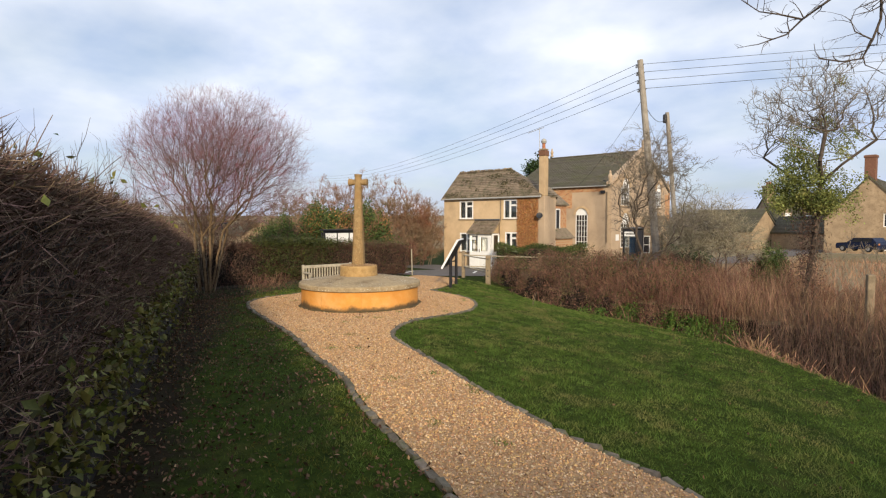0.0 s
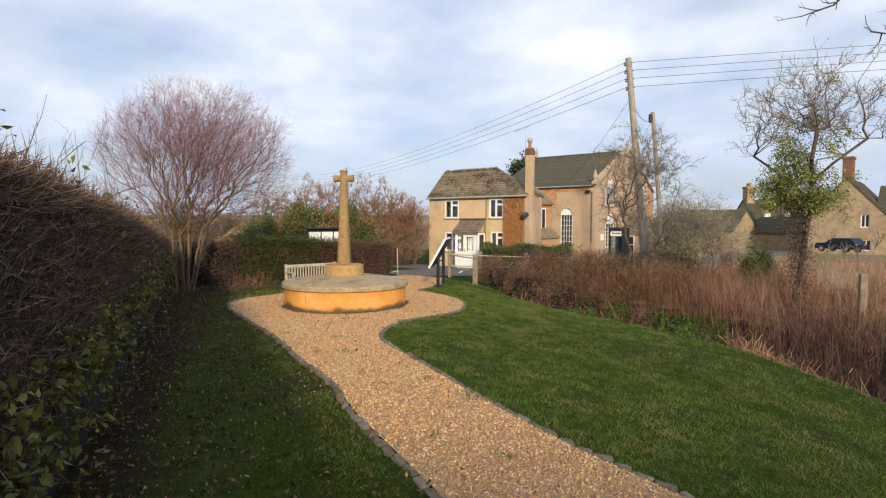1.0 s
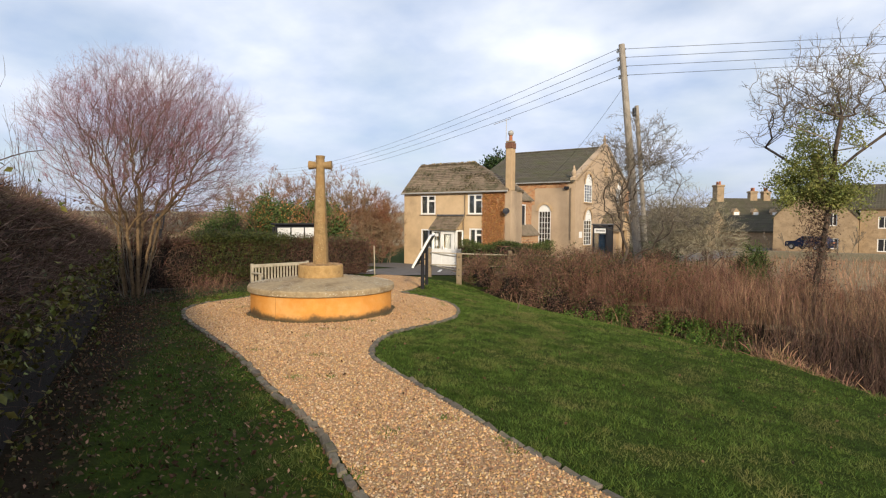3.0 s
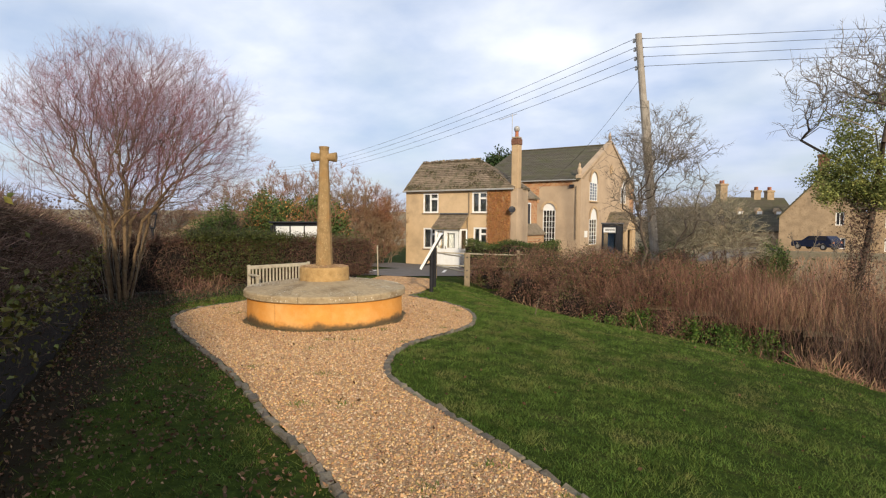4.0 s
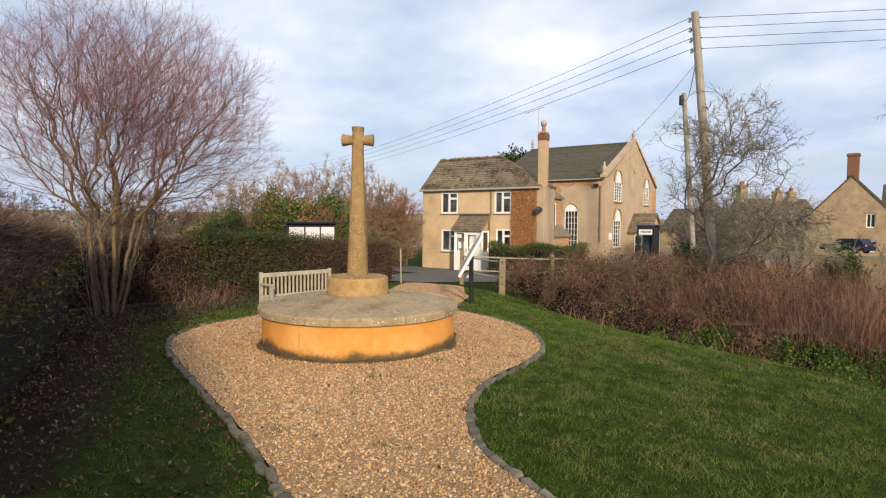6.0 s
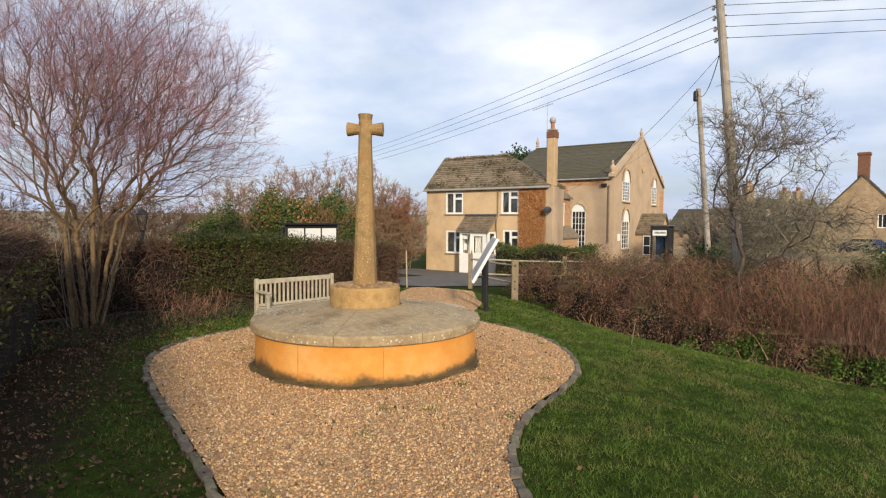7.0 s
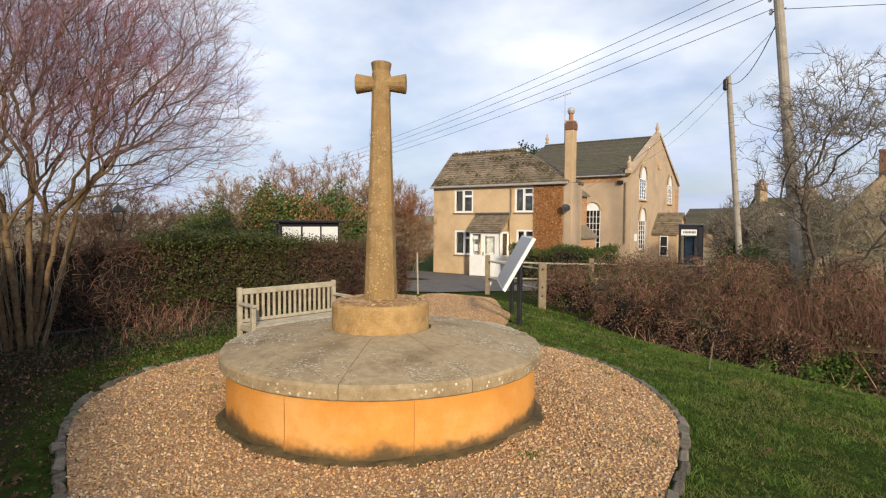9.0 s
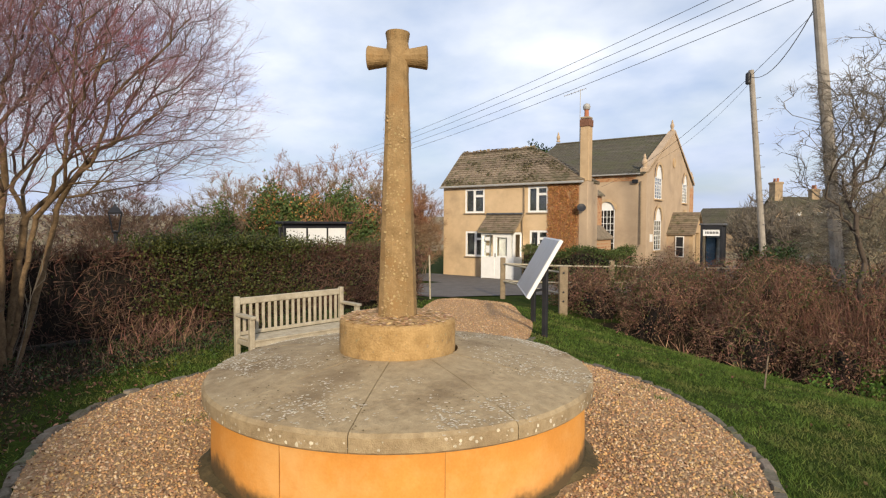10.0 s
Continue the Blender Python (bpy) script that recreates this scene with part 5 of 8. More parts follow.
def stone_house(name, m, w, d, eave, ridge, wins, label, chimneys, dormer=False):
    """A far stone house; its gable faces -y."""
    h = thing(name, None, label, "house")
    h.matrix_basis = m
    holes = [rect(*q) for q in wins]
    part("wall", placed(wall_mesh([(-w / 2, -1), (w / 2, -1), (w / 2, eave), (0, ridge), (-w / 2, eave)], holes, 0.4), IDENT), "far_stone", h)
    part("wall", boxed(-w / 2, -w / 2 + 0.4, 0.4, d, -1, eave), "far_stone", h)
    part("wall", boxed(w / 2 - 0.4, w / 2, 0.4, d, -1, eave), "far_stone", h)
    part("wall", placed(wall_mesh([(-w / 2, -1), (w / 2, -1), (w / 2, eave), (0, ridge), (-w / 2, eave)], [], 0.4), pose(0, d, 0)), "far_stone", h)
    for s in (-1, 1):
        pts = ((s * (w / 2 + 0.15), -0.1, eave - 0.05), (s * (w / 2 + 0.15), d + 0.5, eave - 0.05), (0, d + 0.5, ridge + 0.12), (0, -0.1, ridge + 0.12))
        q = slope(h, "roof", pts, 0.15, "slate")
        courses(q, "tile_course", "slate", *pts, 12, 0.03, 4)
    for x0, x1, z0, z1 in wins:
        f = part("window", framed(x0, x1, z0, z1, [(x0 + 0.08, (x0 + x1) / 2 - 0.03, z0 + 0.08, z1 - 0.08), ((x0 + x1) / 2 + 0.03, x1 - 0.08, z0 + 0.08, z1 - 0.08)], 0.1, 0.18), "white", h)
        part("pane", boxed(x0 + 0.04, x1 - 0.04, 0.14, 0.15, z0 + 0.04, z1 - 0.04), "dark", f)
    for cy, cw, z0, z1, mm in chimneys:
        c = part("chimney", boxed(-cw, cw, cy, cy + 0.9, z0, z1, 0.03), mm, h)
        part("cap", boxed(-cw - 0.07, cw + 0.07, cy - 0.07, cy + 0.97, z1 - 0.25, z1 - 0.03, 0.03), mm, c)
        for i in (-1, 1) if mm == "far_stone" else ():
            part("chimney_pot", placed(lathe([(0.16, 0), (0.13, 0.1), (0.12, 0.4)], 12), pose(i * cw * 0.5, cy + 0.45, z1)), "terracotta", c)
    return h


M["far_stone"] = mat("far_stone", (0.23, 0.165, 0.10), (0.46, 0.345, 0.22), 3.2, 0.9, 0.6, 14, (0.19, 0.14, 0.09), 1.6, (0.5, 0.72))


# far houses
stone_house("gabled_stone_house", pose(7.35, 54.2, -0.9, 0, 0, -6), 6.5, 10, 3.2, 6.9, [(1.1, 1.75, 2.4, 3.6), (1.2, 1.9, 0.3, 1.3)], "honey stone house with a steep gable and brick chimney", [(0.3, 0.42, 6.0, 8.9, "dark_brick")])
right_house = bpy.data.objects["gabled_stone_house"]
part("range_wall", placed(wall_mesh(rect(3.3, 17, -1, 4.1), [rect(4.6, 5.5, 2.2, 3.3), rect(7.6, 8.5, 2.2, 3.3), rect(4.6, 5.6, 0.1, 1.3), rect(7.6, 8.6, 0.1, 1.3)], 0.4), pose(0, 1.8, 0)), "far_stone", right_house)
part("range_wall", boxed(3.3, 17, 7.2, 7.6, -1, 4.1), "far_stone", right_house)
for pts in (((2.0, 1.6, 4.05), (17.2, 1.6, 4.05), (17.2, 4.7, 6.35), (2.0, 4.7, 6.35)), ((2.0, 7.8, 4.05), (17.2, 7.8, 4.05), (17.2, 4.7, 6.35), (2.0, 4.7, 6.35))):
    courses(slope(right_house, "range_roof", pts, 0.15, "slate"), "tile_course", "slate", *pts, 12, 0.03, 14)
for x0, x1, z0, z1 in ((4.6, 5.5, 2.2, 3.3), (7.6, 8.5, 2.2, 3.3), (4.6, 5.6, 0.1, 1.3), (7.6, 8.6, 0.1, 1.3)):
    wf = part("window", framed(x0, x1, z0, z1, [(x0 + 0.08, (x0 + x1) / 2 - 0.03, z0 + 0.08, z1 - 0.08), ((x0 + x1) / 2 + 0.03, x1 - 0.08, z0 + 0.08, z1 - 0.08)], 1.9, 1.98), "white", right_house)
    part("pane", boxed(x0 + 0.04, x1 - 0.04, 1.94, 1.95, z0 + 0.04, z1 - 0.04), "dark", wf)
manor = stone_house("manor_house", pose(-2.9, 66, -0.6, 0, 0, -50), 5.0, 8.2, 2.8, 5.2, [], "long stone house with dormers and three chimneys", [(0.2, 0.5, 4.6, 6.9, "far_stone"), (4.6, 0.32, 4.6, 6.2, "far_stone"), (6.3, 0.32, 4.6, 6.2, "far_stone")])
for k in range(3):
    yk = 1.6 + k * 2.4
    d = part("dormer", placed(prism([(-0.45, 2.9), (0.45, 2.9), (0.45, 3.6), (0, 4.05), (-0.45, 3.6)], 1.2, 2.2, "y"), pose(0, yk, 0, 0, 0, -90)), "far_stone", manor)
    part("dormer_window", placed(boxed(-0.3, 0.3, 2.205, 2.24, 3.0, 3.6), pose(0, yk, 0, 0, 0, -90)), "white", d)
stone_house("low_stone_barn", pose(8.5, 62, -0.9, 0, 0, 80), 5.0, 9, 1.8, 3.4, [], "low stone barn with a dark roof", [])
stone_house("stone_house_beyond_chapel", pose(-1.6, 60, -0.9, 0, 0, 75), 6.0, 7, 2.0, 4.2, [], "buff stone house behind the chapel", [])
stone_house("far_gabled_house", pose(-45, 26, 0.2, 0, 0, 75), 4.5, 6, 0.4, 1.9, [], "pale gabled house in the distance", [])


# ---- growing things ----
def unit(a):
    return a / (np.linalg.norm(a, axis=-1, keepdims=True) + 1e-9)


def grow(rng, pos, way, length, radius, levels):
    """Branches upon branches. Returns for each level the ends and radii of its rods."""
    pos, way = np.asarray(pos, float), unit(np.asarray(way, float))
    length, radius = np.asarray(length, float), np.asarray(radius, float)
    out = []
    for lv in levels:
        k = lv["segs"]
        pts, rad = [pos], [radius]
        d = way
        taper = lv.get("taper", 0.35)
        for s in range(k):
            d = unit(d + rng.normal(0, lv["wander"], d.shape) + np.array([0, 0, lv.get("up", 0.0)]))
            pts.append(pts[-1] + d * (length / k)[:, None])
            rad.append(radius * (1 - (1 - taper) * (s + 1) / k))
        P, R = np.stack(pts, 1), np.stack(rad, 1)
        out.append((P[:, :-1].reshape(-1, 3), P[:, 1:].reshape(-1, 3), R[:, :-1].ravel(), R[:, 1:].ravel()))
        kids = lv.get("kids", 0)
        if not kids:
            break
        n = len(pos)
        b = np.repeat(np.arange(n), kids)
        t = rng.uniform(lv.get("from", 0.3), 1.0, n * kids) * k
        i = np.minimum(t.astype(int), k - 1)
        f = (t - i)[:, None]
        start = P[b, i] * (1 - f) + P[b, i + 1] * f
        axis = unit(P[b, i + 1] - P[b, i])
        side = unit(np.cross(axis, rng.normal(size=axis.shape)))
        ang = rng.normal(lv.get("angle", 0.7), 0.18, n * kids)[:, None]
        way = unit(axis * np.cos(ang) + side * np.sin(ang))
        shrink = (1 - 0.55 * t / k) * rng.uniform(0.6, 1.25, n * kids)
        length = length[b] * lv["ratio"] * shrink
        radius = np.maximum(R[b, i] * lv.get("thin", 0.55), lv.get("least", 0.0025))
        pos = start
    return out


def hedge(name, line, height, width, twigs, leaf_n, rng, label, woods, leaf, twig_len=0.3, twig_r=0.0028, leaf_size=0.035, leaf_where=None, core_in=0.16, lift=0.0, out_bias=0.6, bare_low=0.0, front=0, core_where=None, thin_low=0.0, sparse=None):
    """A clipped hedge: a near-black core that paints its inner shade, a skin of twigs and the leaves left on it."""
    h = thing(name, None, label, "hedge")
    pts = curve_points(line, 0.25)
    d = unit(np.gradient(pts, axis=0))
    nrm = np.stack([-d[:, 1], d[:, 0]], 1)
    zg = land(pts[:, 0], pts[:, 1])
    H = np.array([height(x, y) for x, y in pts])
    prof = [(-0.5, lift), (-0.52, 0.4), (-0.505, 0.93), (-0.42, 0.99), (0, 1.0), (0.42, 0.99), (0.505, 0.93), (0.52, 0.4), (0.5, lift)]

    def section(inset):
        v = []
        for k, (p, q, z, hh) in enumerate(zip(pts, nrm, zg, H)):
            for j, (u, s) in enumerate(prof):
                lump = 0.06 * noise.noise((p[0] * 1.7, p[1] * 1.7, s * 3 + u * 4))
                uu = u * (width - 2 * inset) + (lump if u else 0)
                v.append((p[0] + q[0] * uu, p[1] + q[1] * uu, z - 0.05 + s * (hh - inset) + lump * 0.6))
        return np.array(v).reshape(len(pts), len(prof), 3)

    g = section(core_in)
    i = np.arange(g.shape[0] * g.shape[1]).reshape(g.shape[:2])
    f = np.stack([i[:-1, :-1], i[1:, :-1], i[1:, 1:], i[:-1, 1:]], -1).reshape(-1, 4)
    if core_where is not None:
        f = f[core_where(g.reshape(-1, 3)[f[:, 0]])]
    # shade between the twigs is put into this sheet's colour
    part("core", np_mesh("core", g.reshape(-1, 3), f), "core", h, "near-black sheet painting the shade inside the hedge")
    s = section(0.05)
    a, b = rng.randint(0, s.shape[0] - 1, twigs), rng.uniform(0, s.shape[1] - 1.001, twigs)
    if front:
        away = ((b - 4) * front < -0.3) & (rng.rand(twigs) < 0.6)
        b = np.where(away, s.shape[1] - 1.001 - b, b)
    j = b.astype(int)
    fb, fa = (b - j)[:, None], rng.rand(twigs)[:, None]

    def on(g_):
        return (g_[a, j] * (1 - fb) + g_[a, j + 1] * fb) * (1 - fa) + (g_[a + 1, j] * (1 - fb) + g_[a + 1, j + 1] * fb) * fa

    start, skin = on(g), on(s)
    if thin_low:
        stay = rng.rand(twigs) < np.interp(skin[:, 2], [thin_low - 0.2, thin_low + 0.35], [0.04, 1.0])
        start, skin, twigs = start[stay], skin[stay], int(stay.sum())
    if sparse is not None:
        stay = rng.rand(twigs) < sparse(skin)
        start, skin, twigs = start[stay], skin[stay], int(stay.sum())
    low_part = (skin[:, 2] < 0.95) & (rng.rand(twigs) < bare_low)
    start[low_part] -= (skin - start)[low_part] * 0.6
    skin[low_part] = start[low_part] + (skin - start)[low_part] * 0.35
    out = unit(skin - start + 1e-6)
    way = unit(out * out_bias + rng.normal(0, 0.75, (twigs, 3)) + np.array([0, 0, 0.35]))
    ln = rng.uniform(0.3, 1.2, twigs)[:, None] * twig_len
    mid = start + (skin - start) * rng.uniform(-0.2, 0.9, (twigs, 1))
    e1 = mid + way * ln * 0.55
    e2 = e1 + unit(way + rng.normal(0, 0.45, (twigs, 3))) * ln * 0.45
    for half, wood in enumerate(woods):
        sel = np.arange(twigs) % len(woods) == half
        tagged(part("twig_wood", rods("twig_wood", mid[sel], e1[sel], twig_r, twig_r * 0.75, 2), wood, h), kind="stuff")
        tagged(part("twig_spray", rods("twig_spray", e1[sel], e2[sel], twig_r * 0.75, 0, 1), wood, h), kind="stuff")
    if leaf_n:
        pick = rng.randint(0, twigs, leaf_n * 10)
        q = skin[pick] + rng.normal(0, 0.04, (len(pick), 3)) + out[pick] * rng.uniform(0.05, 0.22, (len(pick), 1))
        if leaf_where is not None:
            q = q[rng.rand(len(q)) < leaf_where(q[:, 0], q[:, 1], q[:, 2])]
        q = q[:leaf_n]
        tagged(part("leaves", leaves("leaves", q, leaf_size, rng, 0.2, 0.55), leaf, h), kind="stuff")
    return h, pts, zg, H


# clipped hedge along the grass strip
rng = np.random.RandomState(11)
HEDGE_A = [(-4.25, -2.33), (-1.2, -3.95), (2.2, -5.8), (5.5, -7.6), (8.2, -9.05), (11.0, -10.5)]
# low twigs thinned so the shade-black core shows at the foot
hedge_a, ha_pts, ha_z, ha_h = hedge(
    "hedge_beside_path", HEDGE_A, lambda x, y: float(np.interp(x, [-5, -3, 0, 2, 5, 7], [1.54, 1.58, 1.74, 1.82, 1.95, 2.0])), 1.05, 78000, 24000, rng,
    "tall clipped twiggy hedge with a few green leaves", ("hedge_twig", "hedge_twig", "twig"), "leaf", 0.25, 0.0024, 0.056,
    lambda x, y, z: np.clip(np.interp(z, [0.35, 0.8, 1.25, 1.6], [0.62, 0.5, 0.008, 0.0008]) * np.interp(x, [-5, 1, 4, 6], [0.5, 0.35, 0.8, 1.0]), 0, 1), 0.14, bare_low=0.6, front=1, thin_low=0.85)
# last year's long shoots, bowed over the hedge's face
n_s = 2200
s_x = rng.uniform(-4.3, 8.5, n_s)
s_y = np.interp(s_x, [p[0] for p in HEDGE_A], [p[1] for p in HEDGE_A])
s_d = rng.uniform(0.25, 0.5, n_s)
s_z = land(s_x, s_y) + rng.uniform(0.4, 0.9, n_s) * np.interp(s_x, [-5, 0, 7], [1.5, 1.7, 1.95])
bowed = grow(rng, np.stack([s_x + 0.475 * s_d, s_y + 0.88 * s_d, s_z], 1), np.array([0.1, 0.15, 0.35]) + rng.normal(0, 0.5, (n_s, 3)), rng.uniform(0.15, 0.42, n_s), np.full(n_s, 0.0022), [dict(segs=4, wander=0.14, up=0.03, taper=0.4)])
tagged(part("bowed_shoots", rods("bowed_shoots", *bowed[0], 2), "hedge_twig", hedge_a), kind="stuff")
k = rng.randint(0, len(ha_pts), 90)
k = k[(ha_pts[k, 0] > -2) & (ha_pts[k, 0] < 6.5)]
base_p = np.stack([ha_pts[k, 0] + rng.normal(0, 0.25, len(k)), ha_pts[k, 1] + rng.normal(0, 0.25, len(k)), ha_z[k] + ha_h[k] - 0.15], 1)
sh = grow(rng, base_p, np.array([0, 0, 1.0]) + rng.normal(0, 0.22, (len(k), 3)), rng.uniform(0.2, 0.62, len(k)), np.full(len(k), 0.0032), [dict(segs=5, wander=0.09, kids=2, ratio=0.3, angle=0.5, least=0.002), dict(segs=2, wander=0.1)])
for a, b, ra, rb in sh:
    tagged(part("long_shoots", rods("long_shoots", a, b, ra, rb), "twig", hedge_a), kind="stuff")
up_x = np.concatenate([rng.uniform(-1.2, 2.0, 26), rng.uniform(0.3, 1.3, 8), [3.2, 3.5]])
up_at = np.stack([up_x, np.interp(up_x, [p[0] for p in HEDGE_A], [p[1] for p in HEDGE_A]) + rng.normal(0, 0.2, len(up_x)), land(up_x, up_x * -0.54 - 4.6) + 1.6], 1)
up_g = grow(rng, up_at, np.array([0, 0, 1.0]) + rng.normal(0, 0.10, (len(up_x), 3)), rng.uniform(0.45, 1.35, len(up_x)), np.full(len(up_x), 0.0036), [dict(segs=6, wander=0.05, up=0.04, kids=3, ratio=0.3, angle=0.4, least=0.0024), dict(segs=2, wander=0.1)])
for g_ in up_g:
    tagged(part("upright_shoots", rods("upright_shoots", *g_), "twig", hedge_a), kind="stuff")
arching = grow(rng, [(4.2, -6.9, 1.75), (3.4, -6.3, 1.7), (5.6, -7.5, 1.8), (5.2, -7.4, 1.8)], [(0.3, 0.2, 0.9), (0.4, 0.4, 0.8), (0.1, 0.3, 1.0), (-0.3, 0.3, 1.0)], [0.8, 0.9, 0.7, 0.8], [0.006] * 4, [dict(segs=8, wander=0.05, up=-0.10, taper=0.4)])
tagged(part("bramble_shoots", rods("bramble_shoots", *arching[0], 4), "twig", hedge_a), kind="stuff")
lf = arching[0][1][-16:] + rng.normal(0, 0.02, (16, 3))
part("bramble_leaves", leaves("bramble_leaves", lf[::2], 0.035, rng, 0, 0.7), "nettle", hedge_a)

# unseen tall hedge, added behind the path's beginning to shade the foreground
hedge("hedge_at_path_start", [(12.0, -13.2), (14.8, -10.4), (18.2, -6.6)], lambda x, y: 3.0, 1.1, 6000, 9000, rng, "unseen tall hedge added to shade the near ground", ("hedge_twig",), "olive_leaf", 0.5, 0.007, 0.09)

# hedge behind the bench
HEDGE_B = [(-5.75, -5.2), (-5.75, -2.2), (-5.75, 0.5), (-5.72, 3.0), (-5.7, 5.5), (-5.75, 7.4)]
# twigs thinned at one end so the shade-black core darkens it
hedge("hedge_behind_bench", HEDGE_B, lambda x, y: float(np.interp(y, [-2, 1, 4, 7, 7.5], [1.4, 1.4, 1.34, 1.3, 1.1])), 0.8, 42000, 19000, rng,
      "clipped roadside hedge, half bare russet twigs, half dark green leaves", ("russet_dark", "twig"), "olive_leaf", 0.28, 0.0034, 0.042,
      lambda x, y, z: np.clip(np.interp(y, [-2, 0.5, 1.1, 3.0, 4.0, 7], [0.03, 0.03, 1.0, 1.0, 0.12, 0.06]) * np.where(z < 0.3, 0.3, 1), 0, 1), 0.2, 0.12, front=-1, core_where=lambda p: (p[:, 1] > 0.75) | (p[:, 2] > 0.9) | (p[:, 2] < 0.55), sparse=lambda p: np.interp(p[:, 1], [0.0, 1.2], [0.42, 1.0]))

def branch_net(rng, seeds, parents, targets, far=0.35, bend=0.5):
    """Joins points of a crown to the wood that reaches them most directly."""
    n0, n = len(seeds), len(seeds) + len(targets)
    P, par = np.zeros((n, 3)), np.full(n, -1)
    P[:n0], par[:n0] = seeds, parents
    cost, way, stem = np.zeros(n), np.tile((0.0, 0.0, 1.0), (n, 1)), np.zeros(n, int)
    for i in range(n0):
        if par[i] >= 0:
            cost[i] = cost[par[i]] + np.linalg.norm(P[i] - P[par[i]])
            way[i] = unit(P[i] - P[par[i]])
            stem[i] = stem[par[i]]
        else:
            stem[i] = stem[:i].max() + 1 if i else 0
    order = np.argsort(np.linalg.norm(targets - seeds[0], axis=1))
    for k, p in enumerate(targets[order]):
        i = n0 + k
        d = p - P[:i]
        ln = np.linalg.norm(d, axis=1) + 1e-6
        turn = 1 - np.einsum("ij,ij->i", d, way[:i]) / ln
        q = int(np.argmin(ln * (1 + bend * turn) + far * cost[:i]))
        P[i], par[i], stem[i] = p, q, stem[q]
        cost[i], way[i] = cost[q] + ln[q], unit(0.5 * way[q] + d[q] / ln[q])
    load = np.zeros(n)
    tips = np.ones(n, bool)
    tips[par[par >= 0]] = False
    load[tips] = 1
    for i in range(n - 1, -1, -1):
        if par[i] >= 0:
            load[par[i]] += load[i]
    return P, par, np.maximum(load, 1), stem, way


def crown_tree(name, rng, seeds, parents, targets, r0, power, woods, label, twigs, twig_len, contort=0.16, rise=0.05, far=0.35, bend=0.5, twig_r=0.004, sub=3, jag=0.0, category="tree", tip=0.75):
    """A bare tree whose boughs reach out to fill the crown that it is given."""
    t = thing(name, None, label, category)
    P, par, load, stem, way = branch_net(rng, seeds, parents, targets, far, bend)
    R = r0 * load ** power
    k = np.where(par >= 0)[0]
    a, b, ra, rb = P[par[k]], P[k], R[k] * 1.04, R[k]
    if jag:
        m = (a + b) / 2 + rng.normal(0, jag, a.shape) * np.linalg.norm(b - a, axis=1, keepdims=True)
        a, b, ra, rb, k = np.concatenate([a, m]), np.concatenate([m, b]), np.concatenate([ra, rb]), np.concatenate([rb, rb]), np.concatenate([k, k])
    first = k < len(seeds)
    thick = (R[k] > r0 * 2.4) & ~first
    limb = np.arange(len(P))
    for i in range(len(seeds), len(P)):
        if par[i] >= len(seeds):
            limb[i] = limb[par[i]]
    for nm, sel, mark in (("trunk" if stem.max() == 0 else "stem", first, stem), ("limb", thick, limb)):
        for st in np.unique(mark[k[sel]]):
            j = sel & (mark[k] == st)
            part(nm, smooth(rods(nm, a[j], b[j], ra[j], rb[j], 7)), woods[0], t)
    j = ~thick & ~first
    tagged(part("small_wood", rods("small_wood", a[j], b[j], ra[j], rb[j], 3), woods[1], t), kind="stuff")
    node = np.repeat(np.where(np.arange(len(P)) >= len(seeds))[0], twigs)
    w = way[node] + rng.normal(0, 0.55, (len(node), 3)) + 0.5 * unit(P[node] - P[:len(seeds)].mean(0))
    got = grow(rng, P[node], w, twig_len * rng.uniform(0.5, 1.2, len(node)), np.full(len(node), twig_r), [
        dict(segs=3, wander=contort, up=rise, kids=sub, ratio=tip, angle=0.55, thin=0.75, least=twig_r * 0.7, **{"from": 0.2}), dict(segs=1, wander=contort, up=rise, taper=0.5)])
    tagged(part("crown", rods("crown", *got[0], 2), woods[2], t), kind="stuff")
    tagged(part("twig_spray", rods("twig_spray", *got[1], 1), woods[2], t), kind="stuff")
    return t, P, R


def stems_of(rng, at, n, ring, tilt, length, wander, step=0.2):
    """Stems that rise together from one stool: their points and the point each grows from."""
    pts, par = [], []
    for i in range(n):
        a = i * 2.39996 + rng.normal(0, 0.2)
        d = np.array([math.cos(a) * tilt * rng.uniform(0.3, 1), math.sin(a) * tilt * rng.uniform(0.3, 1), 1.0])
        p = np.array(at) + ring * np.array([math.cos(a), math.sin(a), 0]) * rng.uniform(0.4, 1)
        m = int(length * rng.uniform(0.75, 1.15) / step)
        for k in range(m):
            par.append(-1 if k == 0 else len(pts) - 1)
            pts.append(p)
            d = unit(d + rng.normal(0, wander, 3))
            p = p + d * step
    return np.array(pts), np.array(par)


def in_crown(rng, n, centre, radii, shell=0.45, low=-1.0, swell=0.12):
    """Points through a rounded crown, more of them near its skin."""
    u = unit(rng.normal(size=(n * 3, 3)))
    u = u[u[:, 2] > low][:n]
    lump = np.array([1 + swell * noise.noise(tuple(q * 2.3)) for q in u])
    return np.array(centre) + u * np.array(radii) * (rng.rand(len(u)) ** shell * lump)[:, None]


# multi-stemmed red-twigged tree by the corner
rng = np.random.RandomState(5)
RT = np.array([-5.0, -1.0, float(land(-5, -1)) - 0.1])
seeds, parents = stems_of(rng, RT, 7, 0.22, 0.24, 2.1, 0.03)
tg = np.concatenate([in_crown(rng, 2300, (-4.8, -0.65, 3.55), (2.2, 2.25, 1.72), 0.40, -0.3), in_crown(rng, 1300, (-4.8, -0.65, 3.2), (2.1, 2.2, 1.65), 0.6, -0.95), in_crown(rng, 800, (-4.7, -0.5, 2.65), (2.15, 2.35, 0.85), 0.45, -0.9)])
